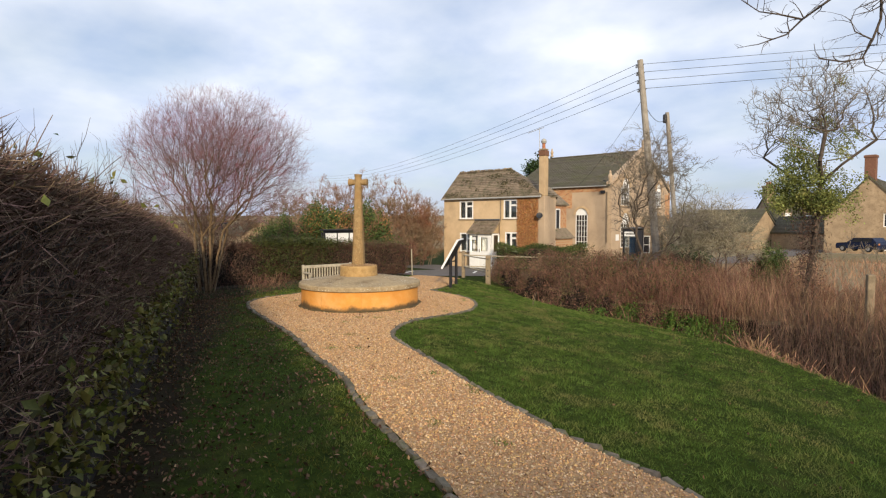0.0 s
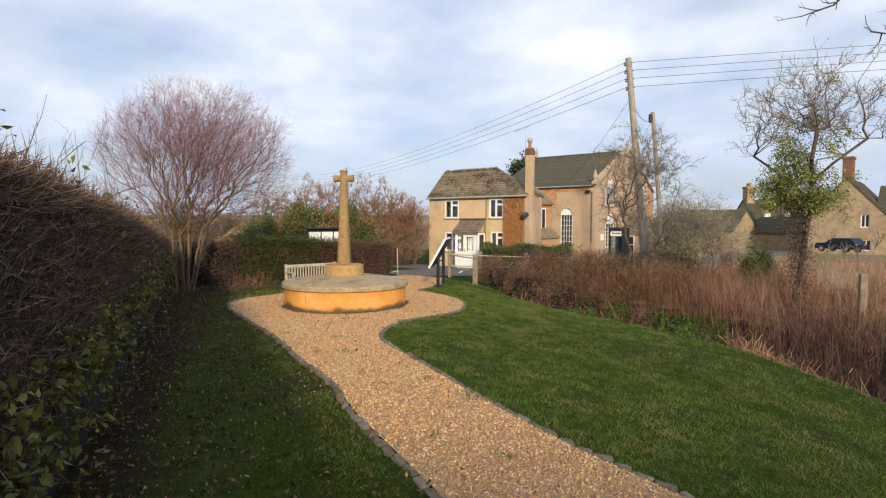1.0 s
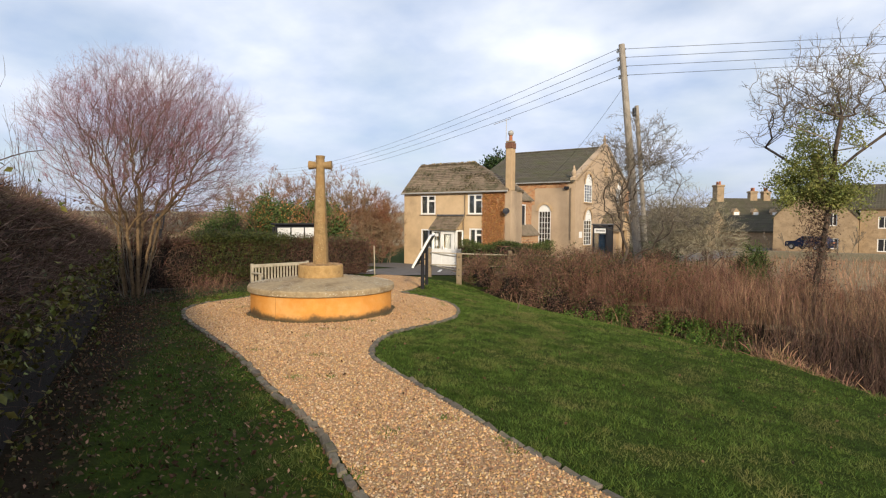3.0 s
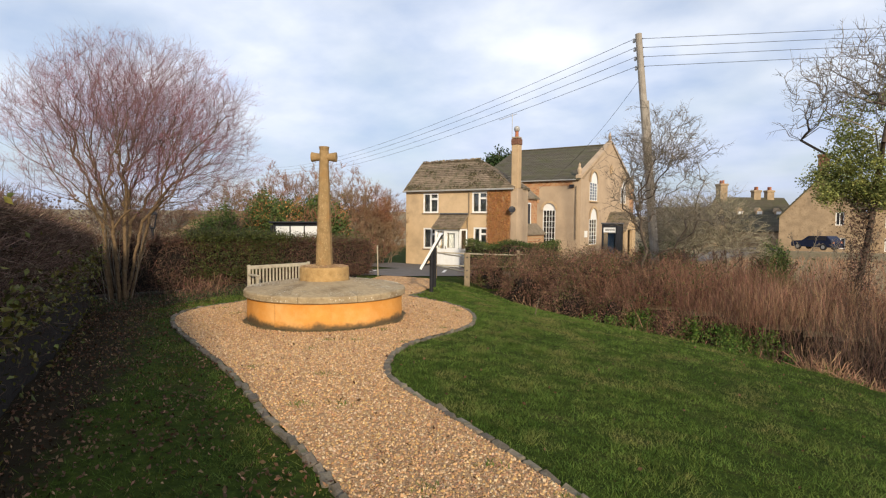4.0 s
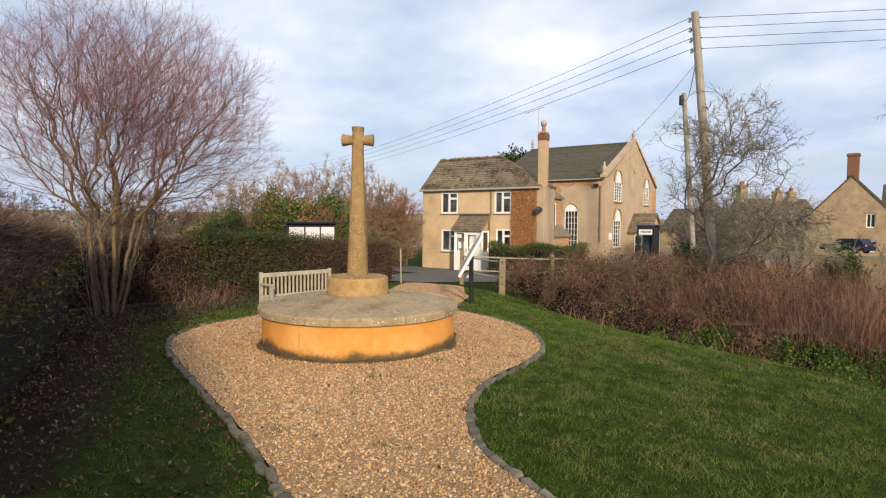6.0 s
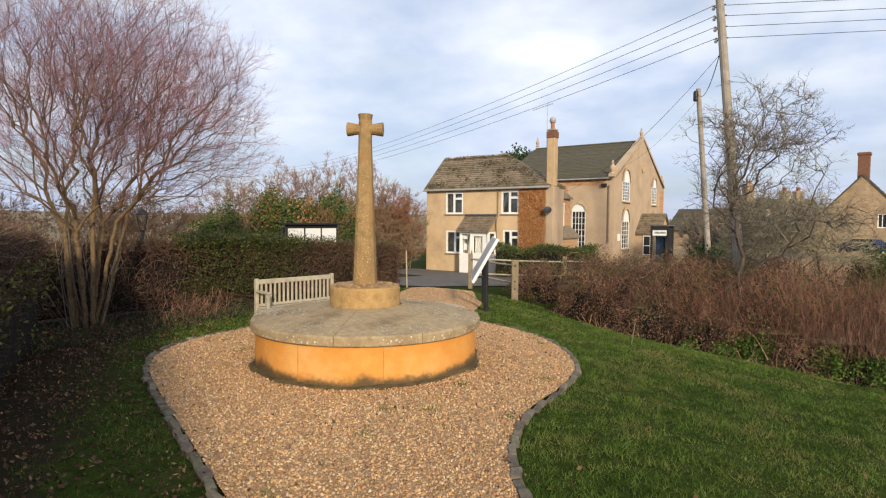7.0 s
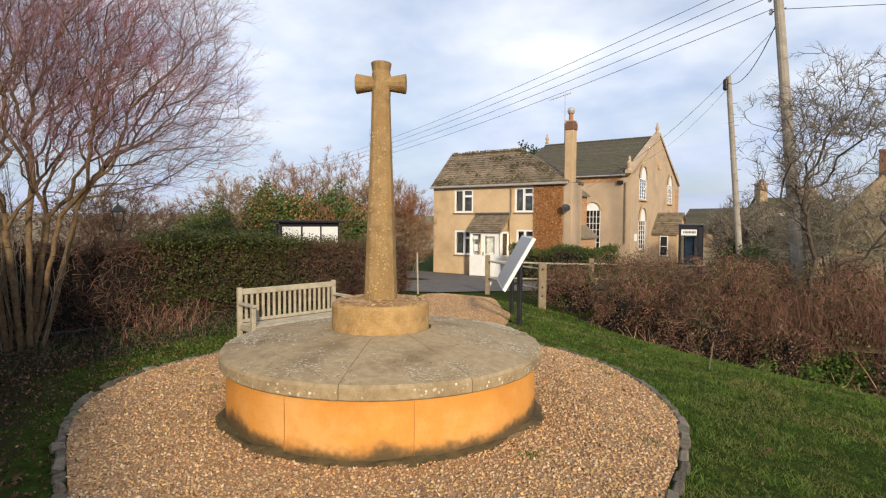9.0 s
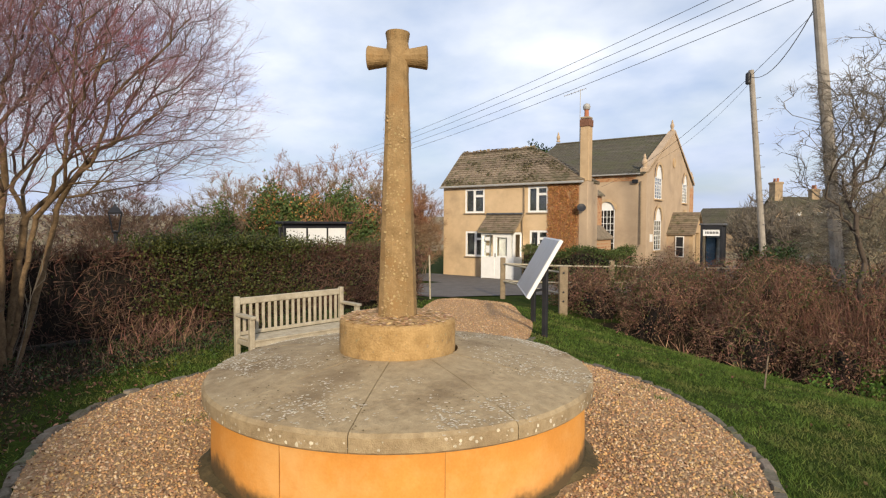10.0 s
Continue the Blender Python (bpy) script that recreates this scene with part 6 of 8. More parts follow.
tg = tg[(tg[:, 2] > 1.8) & (np.hypot(tg[:, 0] + 4.9, tg[:, 1] + 0.8) < 0.35 + (tg[:, 2] - 1.5) * 2.6)]
red_tree, _, _ = crown_tree("multi_stemmed_tree", rng, seeds, parents, tg, 0.0029, 0.45, ("warm_bark", "mauve_twig", "red_twig"), "bare multi-stemmed tree with a rounded crown of fine reddish twigs", 3, 0.31, 0.15, 0.02, twig_r=0.00135, sub=6, far=0.34, bend=0.9, jag=0.035, tip=0.9)
a_ = rng.uniform(0, 2 * np.pi, 14)
shoots = grow(rng, RT + np.stack([0.3 * np.cos(a_) * rng.rand(14), 0.3 * np.sin(a_) * rng.rand(14), np.zeros(14)], 1), np.stack([0.2 * np.cos(a_), 0.2 * np.sin(a_), np.ones(14)], 1) + rng.normal(0, 0.12, (14, 3)), rng.uniform(1.0, 2.9, 14), np.full(14, 0.009), [
    dict(segs=7, wander=0.06, kids=6, ratio=0.35, angle=0.5, thin=0.6, least=0.004, **{"from": 0.35}), dict(segs=3, wander=0.15, kids=3, ratio=0.5, angle=0.5, least=0.0025), dict(segs=2, wander=0.15)])
tagged(part("sucker_wood", rods("sucker_wood", *[np.concatenate([g_[i] for g_ in shoots]) for i in range(4)], 3), "grey_twig", red_tree), kind="stuff")

# ivy-clad tree across the ditch
rng = np.random.RandomState(8)
IV = (7.75, 6.1)
iv_z = float(land(*IV))
seeds, parents = stems_of(rng, (*IV, iv_z - 0.2), 2, 0.12, 0.015, 3.6, 0.025)
seeds = seeds + 0.05 * (seeds[:, 2:3] - iv_z) * np.array([(-0.4, 0, 0)])
tg = in_crown(rng, 330, (7.85, 6.1, 3.95), (1.5, 1.4, 1.35), 0.5, -0.5, 0.6)
tg = tg[tg[:, 2] > 2.75]
ivy_tree, ivP, ivR = crown_tree("ivy_clad_tree", rng, seeds, parents, tg, 0.0068, 0.42, ("bark_dark", "grey_twig", "grey_twig"), "gnarled bare tree with yellow-green ivy round its upper trunk", 3, 0.34, 0.34, 0.0, 0.3, 0.3, 0.0040, 4, jag=0.12)
near_iv = ((ivP - np.array([7.62, 6.1, 2.75])) / np.array([0.85, 0.85, 0.95]))
hold = ivP[(np.linalg.norm(near_iv, axis=1) < 1.0) & (ivP[:, 2] > 1.85)]
cl = np.concatenate([hold, rng.normal((7.3, 6.05, 2.3), (0.22, 0.25, 0.2), (40, 3)), rng.normal((8.1, 6.05, 2.25), (0.22, 0.25, 0.2), (36, 3)), rng.normal((7.65, 6.1, 2.75), (0.32, 0.3, 0.42), (66, 3)), rng.normal((7.95, 6.1, 3.6), (0.3, 0.3, 0.35), (18, 3))])
q = np.repeat(cl, 120, 0) + rng.normal(0, 1, (len(cl) * 120, 3)) * np.array([0.085, 0.085, 0.08])
part("ivy", leaves("ivy", q, 0.04, rng, 0.1, 0.75), "ivy", ivy_tree, "yellow-green ivy clumps")
q = np.stack([rng.normal(IV[0] - 0.02, 0.15, 5200), rng.normal(IV[1], 0.15, 5200), iv_z + rng.uniform(0.1, 2.9, 5200)], 1)
part("ivy_trunk_growth", leaves("ivy_trunk_growth", q, 0.05, rng, 0.6, 0.35), "twig", ivy_tree, "dead ivy on the trunk")
ivy_tree.matrix_basis = Matrix.Translation((7.65, 7.15, float(land(7.65, 7.15)))) @ Matrix.Scale(1.06, 4) @ Matrix.Translation((-IV[0], -IV[1], -iv_z))

# thorn tree beside the pole
rng = np.random.RandomState(21)
TH = (2.92, 9.1)
tz = float(land(*TH))
seeds = np.array([(2.92, 9.1, tz - 0.15), (2.98, 9.08, 0.25), (3.0, 9.1, 0.7), (2.94, 9.1, 1.2), (2.88, 9.1, 1.75), (2.83, 9.1, 2.25), (3.0, 9.1, 2.75), (3.1, 9.12, 3.2), (3.16, 9.1, 3.6), (3.2, 9.08, 0.55), (3.5, 9.05, 0.9), (3.85, 9.0, 1.15), (4.1, 8.95, 1.3), (4.35, 8.9, 1.75)])
parents = np.array([-1, 0, 1, 2, 3, 4, 5, 6, 7, 1, 9, 10, 11, 12])
tg = np.concatenate([in_crown(rng, 330, (3.3, 9.1, 3.4), (1.4, 1.3, 1.35), 0.5, -0.6, 0.5), in_crown(rng, 130, (2.75, 9.3, 2.3), (0.9, 0.9, 0.8), 0.6, -1.0, 0.4), in_crown(rng, 55, (4.4, 9.0, 1.75), (1.0, 0.8, 0.5), 0.5, -0.3, 0.4)])
crown_tree("thorn_tree", rng, seeds, parents, tg, 0.0066, 0.36, ("bark_dark", "grey_twig", "grey_twig"), "tangled bare thorn tree with drooping twigs", 4, 0.34, 0.30, -0.16, 0.3, 0.3, 0.0040, 4, jag=0.16)

# a low tree whose bough overhangs the path's beginning
rng = np.random.RandomState(31)
OV_T = (13.2, -5.6)
over = thing("overhanging_tree", None, "bare dark tree with a bough over the path", "tree")
oz = float(land(*OV_T))
got = grow(rng, [(*OV_T, oz - 0.2)], [(-0.05, 0, 1)], [3.4], [0.14], [dict(segs=8, wander=0.04, taper=0.5)])
part("trunk", rods("trunk", *got[0], 8), "bark_dark", over)
tip = got[0][1][-1]
ends = np.array([(9.15, -4.86, 3.08), (9.3, -4.82, 3.06), (10.4, -3.4, 4.3), (14.2, -3.0, 4.5), (15.0, -7.0, 4.6)])
got = grow(rng, np.repeat(tip[None], 5, 0), ends - tip, np.linalg.norm(ends - tip, axis=1), np.full(5, 0.026), [
    dict(segs=9, wander=0.0, kids=4, ratio=0.12, angle=0.8, thin=0.5, taper=0.45, **{"from": 0.1}), dict(segs=6, wander=0.2)])
BOUGHS = (
    [(9.15, -4.86, 3.08), (8.95, -4.84, 2.99), (8.90, -4.83, 2.95), (8.78, -4.82, 2.88), (8.71, -4.81, 2.82), (8.62, -4.82, 2.80)],
    [(8.78, -4.82, 2.88), (8.68, -4.85, 2.92), (8.59, -4.87, 2.95), (8.51, -4.91, 3.02)],
    [(9.30, -4.82, 3.06), (9.15, -4.82, 2.94), (9.10, -4.81, 2.90), (9.10, -4.78, 2.82), (9.07, -4.76, 2.73), (9.03, -4.74, 2.65), (8.95, -4.74, 2.65), (8.85, -4.76, 2.68)],
    [(9.07, -4.76, 2.73), (9.00, -4.78, 2.78), (8.98, -4.79, 2.84)])
for line_b, r_b in zip(BOUGHS, (0.008, 0.005, 0.008, 0.004)):
    k_b = len(line_b)
    part("bough", tube(line_b, [r_b * (1 - 0.6 * i / (k_b - 1)) for i in range(k_b)], 6), "bark_dark", over)
    p_b = np.array(line_b)
    spur = np.repeat(np.arange(1, k_b), 3)
    w_b = unit(p_b[spur] - p_b[spur - 1]) + rng.normal(0, 0.8, (len(spur), 3))
    g_b = grow(rng, p_b[spur] - (p_b[spur] - p_b[spur - 1]) * rng.uniform(0, 0.9, (len(spur), 1)), w_b, rng.uniform(0.04, 0.16, len(spur)), np.full(len(spur), r_b * 0.4), [dict(segs=3, wander=0.25, kids=2, ratio=0.5, angle=0.7, thin=0.7, least=0.0012), dict(segs=2, wander=0.2)])
    tagged(part("side_twig", rods("side_twig", *[np.concatenate([g_[i] for g_ in g_b]) for i in range(4)], 4), "bark_dark", over), kind="stuff")
for nm, g_ in zip(("limb_wood", "branch_wood"), got):
    tagged(part(nm, rods(nm, *g_, 5), "bark_dark", over), kind="stuff")


def thicket(name, at, spread, height, stems_n, rng, wood, label, levels=None, leaf=None, leaf_n=0, leaf_low=0.0, category="shrub", thick=0.009, leaf_size=0.10, rusty=0):
    """A bush of many stems from a patch of ground, with leaves in clumps where it has them."""
    t = thing(name, None, label, category)
    x = at[0] + rng.uniform(-1, 1, stems_n) * spread[0] * 0.55
    y = at[1] + rng.uniform(-1, 1, stems_n) * spread[1] * 0.55
    pos = np.stack([x, y, land(x, y) - 0.1], 1)
    way = np.stack([(x - at[0]) / spread[0] * 0.7, (y - at[1]) / spread[1] * 0.7, np.ones(stems_n)], 1) + rng.normal(0, 0.16, (stems_n, 3))
    got = grow(rng, pos, way, rng.uniform(0.6, 1.0, stems_n) * height * 0.85, np.full(stems_n, 0.006 * height), levels or [
        dict(segs=6, wander=0.08, kids=10, ratio=0.45, angle=0.5, thin=0.6, least=thick * 1.6, **{"from": 0.25}),
        dict(segs=4, wander=0.12, up=0.05, kids=9, ratio=0.55, angle=0.5, thin=0.7, least=thick),
        dict(segs=2, wander=0.2, up=0.05)])
    for nm, g_ in zip(("stem_wood", "branch_wood", "twig_wood"), got):
        tagged(part(nm, rods(nm, *g_, 2 if nm == "twig_wood" else 3), wood, t), kind="stuff")
    if leaf_n:
        clumps = 130
        u = unit(rng.normal(size=(clumps, 3)))
        u[:, 2] = np.abs(u[:, 2])
        c = np.array([at[0], at[1], float(land(*at))]) + u * np.array([spread[0], spread[1], height * 0.92]) * rng.uniform(0.55, 0.95, (clumps, 1))
        c[:, 2] = np.maximum(c[:, 2], float(land(*at)) + leaf_low)
        q = np.repeat(c, leaf_n // clumps, 0)
        q = q + rng.normal(0, 1, q.shape) * np.array([spread[0], spread[1], height]) * 0.09
        part("leaves", leaves("leaves", q, leaf_size, rng, 0.1, 0.6), leaf, t)
    if rusty:
        up = c[c[:, 2] > np.median(c[:, 2])][::3]
        q = np.repeat(up, rusty // len(up), 0)
        q = q + rng.normal(0, 1, q.shape) * np.array([spread[0], spread[1], height]) * 0.10
        part("rusty_foliage", leaves("rusty_foliage", q, leaf_size * 0.8, rng, 0.1, 0.6), "creeper", t, "rusty dead leaves")
    return t


rng = np.random.RandomState(41)
for x, y, sr, top, wood in ((-16.6, 12.7, 2.3, 4.35, "russet_twig"), (-15.0, 14.4, 2.3, 4.7, "russet_twig"), (-13.6, 16.0, 1.8, 4.0, "russet_twig"), (-18.2, 10.8, 2.2, 3.5, "russet_twig"), (-20.5, 7.0, 2.4, 3.3, "twig"), (-23.5, 2.5, 2.8, 3.0, "twig"), (-13.4, 17.2, 1.3, 3.3, "russet_twig")):
    zg_ = float(land(x, y))
    seeds, parents = stems_of(rng, (x, y, zg_ - 0.1), 6, 0.5, 0.35, 1.2, 0.08)
    crown_tree("roadside_shrub", rng, seeds, parents, in_crown(rng, 520, (x, y, zg_ + (top - zg_) * 0.45), (sr, sr, (top - zg_) * 0.52), 0.5, -0.8, 0.35), 0.008, 0.36, ("bark", wood, wood), "bare reddish-brown roadside shrub with fine twigs" if wood != "twig" else "dark bare twiggy shrub across the road", 7, 0.42, 0.22, 0.03, 0.3, 0.5, 0.0062, 5, category="shrub", tip=0.8)
thicket("bare_shrub", (-13.1, 15.8), (1.0, 1.0), 2.4, 24, rng, "russet_reed", "rusty bare shrub at the cottage corner")
thicket("evergreen_bush", (-11.6, 10.4), (1.75, 1.9), 3.5, 26, rng, "russet_twig", "ivy-green evergreen bush with reddish twigs through it", leaf="bush_leaf", leaf_n=46000, leaf_low=0.8, thick=0.006, leaf_size=0.105, rusty=4200)
thicket("evergreen_bush", (-12.3, 8.5), (1.75, 1.7), 3.35, 22, rng, "russet_twig", "ivy-green evergreen bush with reddish twigs through it", leaf="bush_leaf", leaf_n=46000, leaf_low=0.8, thick=0.006, leaf_size=0.105, rusty=4200)
thicket("evergreen_bush", (-12.9, 6.6), (1.4, 1.3), 2.6, 10, rng, "twig", "low evergreen bush behind the hedge", leaf="bush_leaf", leaf_n=22000, leaf_low=0.6, leaf_size=0.08)
hedge("garden_hedge", [(-7.3, 16.4), (-6.2, 16.6), (-5.15, 17.0), (-4.95, 18.5), (-4.7, 21.5)], lambda x, y: 1.3 + 0.12 * math.sin(x * 3 + y), 0.55, 4000, 14000, rng, "low green garden hedge beside the cottage", ("twig",), "garden_leaf", 0.2, 0.005, 0.07)
for sx_, sy_, sr, sh in ((3.7, 14.0, 1.65, 2.85),):
    seeds, parents = stems_of(rng, (sx_, sy_, float(land(sx_, sy_)) - 0.1), 7, 0.5, 0.5, 1.0, 0.12)
    crown_tree("willow_scrub", rng, seeds, parents, in_crown(rng, 620, (sx_, sy_, sh * 0.36), (sr, sr, sh * 0.62), 0.45, -0.3, 0.3), 0.006, 0.36, ("bark_dark", "grey_twig", "pale_twig"), "domed tangle of bare drooping grey-green willow twigs", 4, 0.5, 0.16, -0.16, 0.3, 0.4, 0.0048, 4, jag=0.10, category="shrub", tip=0.9)
thicket("evergreen_bush", (5.7, 14.9), (0.75, 0.75), 1.9, 8, rng, "twig", "dull green ivy-covered bush beside the willow scrub", leaf="bush_leaf", leaf_n=9000, leaf_low=0.2, leaf_size=0.06)
for x, y, sr, top in ((0.2, 25.5, 1.7, 2.7), (1.6, 24.0, 1.2, 1.9), (-0.4, 28.0, 1.5, 2.5)):
    seeds, parents = stems_of(rng, (x, y, float(land(x, y)) - 0.1), 5, 0.4, 0.35, 0.9, 0.08)
    crown_tree("roadside_shrub", rng, seeds, parents, in_crown(rng, 300, (x, y, top * 0.42), (sr, sr, top * 0.58), 0.5, -0.8, 0.3), 0.009, 0.36, ("bark_dark", "grey_twig", "grey_twig"), "bare shrub beyond the kiosk", 4, 0.5, 0.18, 0.02, 0.3, 0.5, 0.011, 3, category="shrub")
thicket("evergreen_bush", (0.2, 22.2), (1.0, 1.0), 1.7, 8, rng, "twig", "dark evergreen bush beside the kiosk", leaf="dark_leaf", leaf_n=6000, leaf_low=0.1)
thicket("evergreen_bush", (1.2, 20.5), (1.3, 1.3), 1.9, 12, rng, "twig", "dark evergreen bush beside the road", leaf="dark_leaf", leaf_n=6000, leaf_low=0.2)
thicket("bare_shrub", (3.4, 26), (1.6, 1.6), 1.9, 20, rng, "twig", "bare brown shrub beyond the meadow", thick=0.005)
thicket("orchard_tree", (8.4, 30), (2.0, 2.0), 3.0, 3, rng, "grey_twig", "small bare orchard tree in the meadow", category="tree")
thicket("orchard_tree", (5.5, 36), (2.0, 2.0), 3.0, 3, rng, "grey_twig", "small bare orchard tree in the meadow", category="tree")
conifer = thing("conifer", None, "dark rounded conifer behind the roofs", "tree")
part("trunk", tube([(-20.5, 44.1, -1.2), (-20.5, 44.1, 9.0)], [0.22, 0.05], 8), "bark_dark", conifer)
clump = in_crown(rng, 190, (-20.5, 44.1, 6.3), (1.65, 1.65, 2.9), 0.5, -0.9, 0.35)
q = np.repeat(clump, 60, 0) + rng.normal(0, 0.26, (len(clump) * 60, 3))
tagged(part("crown", leaves("crown", q, 0.28, rng, 0.1, 0.5), "dark_leaf", conifer), kind="stuff")

# brambles and dead stems along the ditch
rng = np.random.RandomState(51)


def strip_points(n, v0, v1, o0, o1, r):
    v = r.uniform(v0, v1, n)
    w = np.interp(v, EDGE_V, EDGE_W) + r.uniform(o0, o1, n)
    x, y = 0.82 * w - 0.57 * v, 0.57 * w + 0.82 * v
    s = 0.82 ** 2 + 0.57 ** 2
    return np.stack([x / s, y / s, land(x / s, y / s)], 1)


def stems_stuff(name, pts, height, radius, wander, up, rng, wood, label, kids=0, splay=0.26, angle=0.6, start=0.3):
    n = len(pts)
    clump = np.array([0.78 + 0.55 * noise.noise((p[0] * 0.9, p[1] * 0.9, 7)) for p in pts])
    height = height * clump
    lv = [dict(segs=3, wander=wander, up=up, kids=kids, ratio=0.45, angle=angle, least=radius * 0.7, taper=0.4, **{"from": start}), dict(segs=1, wander=0.1)]
    got = grow(rng, pts - np.array([0, 0, 0.05]), np.array([0, 0, 1.0]) + rng.normal(0, splay, (n, 3)), height * rng.uniform(0.35, 1.2, n), np.full(n, radius), lv)
    a = [np.concatenate([g_[i] for g_ in got]) for i in range(4)]
    return thing(name, rods(name, *a, 2), label, name.replace("_", " "), kind="stuff", material=wood)


stems_stuff("dead_meadowsweet", strip_points(16500, -14, 2.8, 1.5, 6.5, rng), 1.15, 0.0026, 0.07, 0.05, rng, "reed", "tall dead buff stems on the meadow bank", 3, 0.15, 0.4, 0.5)
stems_stuff("dead_willowherb", strip_points(6500, 1.8, 6.4, 1.6, 6.0, rng), 1.2, 0.0026, 0.12, 0.0, rng, "russet_reed", "dead russet stems behind the ditch", 3, 0.24, 0.5, 0.4)
stems_stuff("dead_stems", strip_points(5000, -14, 3.5, 0.4, 2.2, rng), 0.7, 0.0028, 0.2, -0.02, rng, "russet_dark", "dark dead stems in the ditch", 2)
stems_stuff("dead_dock", strip_points(4600, -10, 0.8, 0.5, 2.7, rng), 1.1, 0.0030, 0.12, 0.02, rng, "twig", "dark dead dock stems at the ditch", 2, 0.2)
q = strip_points(420, -8, 2.5, 1.5, 4.0, rng)
q[:, 2] += rng.uniform(0.55, 1.15, len(q))
thing("seed_fluff", leaves("seed_fluff", q, 0.02, rng, 0.0, 0.9), "pale tufts of seed on the dead stems", "seed heads", kind="stuff", material="pale_twig")


def bramble_mounds(name, mounds, rng, label):
    """Low domes of arching canes with a tangle of twigs and withered leaves on them."""
    canes, twigs_a, withered, green, cores = [], [], [], [], []
    for x, y, r, h in mounds:
        z = float(land(x, y))
        k = int(60 * r)
        a, reach = rng.uniform(0, 2 * np.pi, k), rng.uniform(0.3, 1.15, k) * r
        top = h * rng.uniform(0.55, 1.12, k)
        foot = np.stack([x + rng.normal(0, 0.25 * r, k), y + rng.normal(0, 0.25 * r, k), np.full(k, z - 0.1)], 1)
        last = foot
        for t in np.linspace(0, 1, 8)[1:]:
            p = foot + np.stack([np.cos(a) * reach * t ** 1.3, np.sin(a) * reach * t ** 1.3, top * (1 - (1 - min(t / 0.62, 1.45)) ** 2)], 1) + rng.normal(0, 0.03, (k, 3))
            canes.append((last, p))
            last = p
        n = int(3300 * r * r)
        u = unit(rng.normal(size=(n, 3)))
        u[:, 2] = np.abs(u[:, 2])
        lump = np.array([1 + 0.5 * noise.noise((q[0] * 2.4 + x, q[1] * 2.4 + y, q[2] * 2.4)) for q in u])
        p = np.array([x, y, z]) + u * np.array([r, r, h]) * (lump * rng.uniform(0.62, 1.04, n))[:, None]
        w = unit(u * 0.4 + rng.normal(0, 0.8, (n, 3)))
        # near-black lump whose colour stands for shade within the mound
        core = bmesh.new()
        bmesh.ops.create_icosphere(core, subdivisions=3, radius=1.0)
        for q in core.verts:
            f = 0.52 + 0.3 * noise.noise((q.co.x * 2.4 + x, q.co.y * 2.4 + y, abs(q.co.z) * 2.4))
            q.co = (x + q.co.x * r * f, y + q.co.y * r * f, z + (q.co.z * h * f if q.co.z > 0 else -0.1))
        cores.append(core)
        twigs_a.append((p, p + w * rng.uniform(0.06, 0.26, (n, 1))))
        tint = np.array([noise.noise((q[0] * 1.3, q[1] * 1.3, q[2] * 1.3 + 5)) for q in p]) + rng.normal(0, 0.12, n)
        withered.append(p[tint < 0.05] + rng.normal(0, 0.04, ((tint < 0.05).sum(), 3)))
        green.append(p[tint > 0.24] + rng.normal(0, 0.04, ((tint > 0.24).sum(), 3)))
    bank = thing(name, None, label, "brambles")
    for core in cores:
        part("shaded_core", core, "core", bank, "near-black lump painting the shade inside the brambles")
    tagged(part("cane_tangle", rods("cane_tangle", *(np.concatenate([c[i] for c in canes]) for i in range(2)), 0.0032, 0.0026, 2), "bramble", bank), kind="stuff")
    tagged(part("twig_tangle", rods("twig_tangle", *(np.concatenate([c[i] for c in twigs_a]) for i in range(2)), 0.0032, 0.0, 1), "bramble", bank), kind="stuff")
    tagged(part("withered_foliage", leaves("withered_foliage", np.concatenate(withered), 0.042, rng, 0.4, 0.6), "withered", bank, "withered russet leaves"), kind="stuff")
    tagged(part("leaves", leaves("leaves", np.concatenate(green), 0.05, rng, 0.3, 0.6), "olive_leaf", bank, "a few olive leaves"), kind="stuff")


mounds = []
for v, o, r, h in ((9.4, 1.0, 0.8, 1.0), (9.2, 2.6, 1.0, 1.2), (8.6, 4.4, 1.1, 1.3), (8.2, 0.9, 0.75, 1.05), (7.9, 2.4, 1.0, 1.3), (7.2, 3.9, 1.1, 1.35), (6.9, 1.1, 0.85, 1.15), (6.2, 2.5, 1.0, 1.3), (5.7, 4.2, 1.1, 1.25), (5.5, 1.3, 0.85, 1.05), (4.6, 2.7, 0.8, 0.95), (4.4, 1.5, 0.6, 0.8), (3.2, 1.5, 0.5, 0.6), (9.6, 4.0, 1.0, 1.2), (8.9, 6.0, 1.2, 1.2), (7.0, 5.8, 1.2, 1.25)):
    w = float(np.interp(v, EDGE_V, EDGE_W)) + o
    mounds.append(((0.82 * w - 0.57 * v) / 0.9973, (0.57 * w + 0.82 * v) / 0.9973, r, h))
bramble_mounds("bramble_bank", mounds, rng, "dark russet bramble thicket along the ditch")
stems_stuff("bramble_canes", strip_points(420, 1.5, 9.5, 0.4, 4.0, rng), 1.3, 0.0024, 0.2, -0.08, rng, "bramble", "reddish arching bramble canes", 2)
stems_stuff("fallen_reeds", np.concatenate([strip_points(500, -9, 6, 0.05, 0.9, rng), strip_points(520, -1.7, -0.2, 0.0, 0.7, rng)]), 0.6, 0.006, 0.25, -0.12, rng, "straw", "pale fallen reeds at the ditch edge", 0)
pts = strip_points(9000, 2.8, 9.8, 0.4, 6.0, rng)
pts = pts[np.array([noise.noise((p[0] * 0.8, p[1] * 0.8, 21)) for p in pts]) > 0.0]
pts[:, 2] += rng.uniform(0.1, 1.25, len(pts))
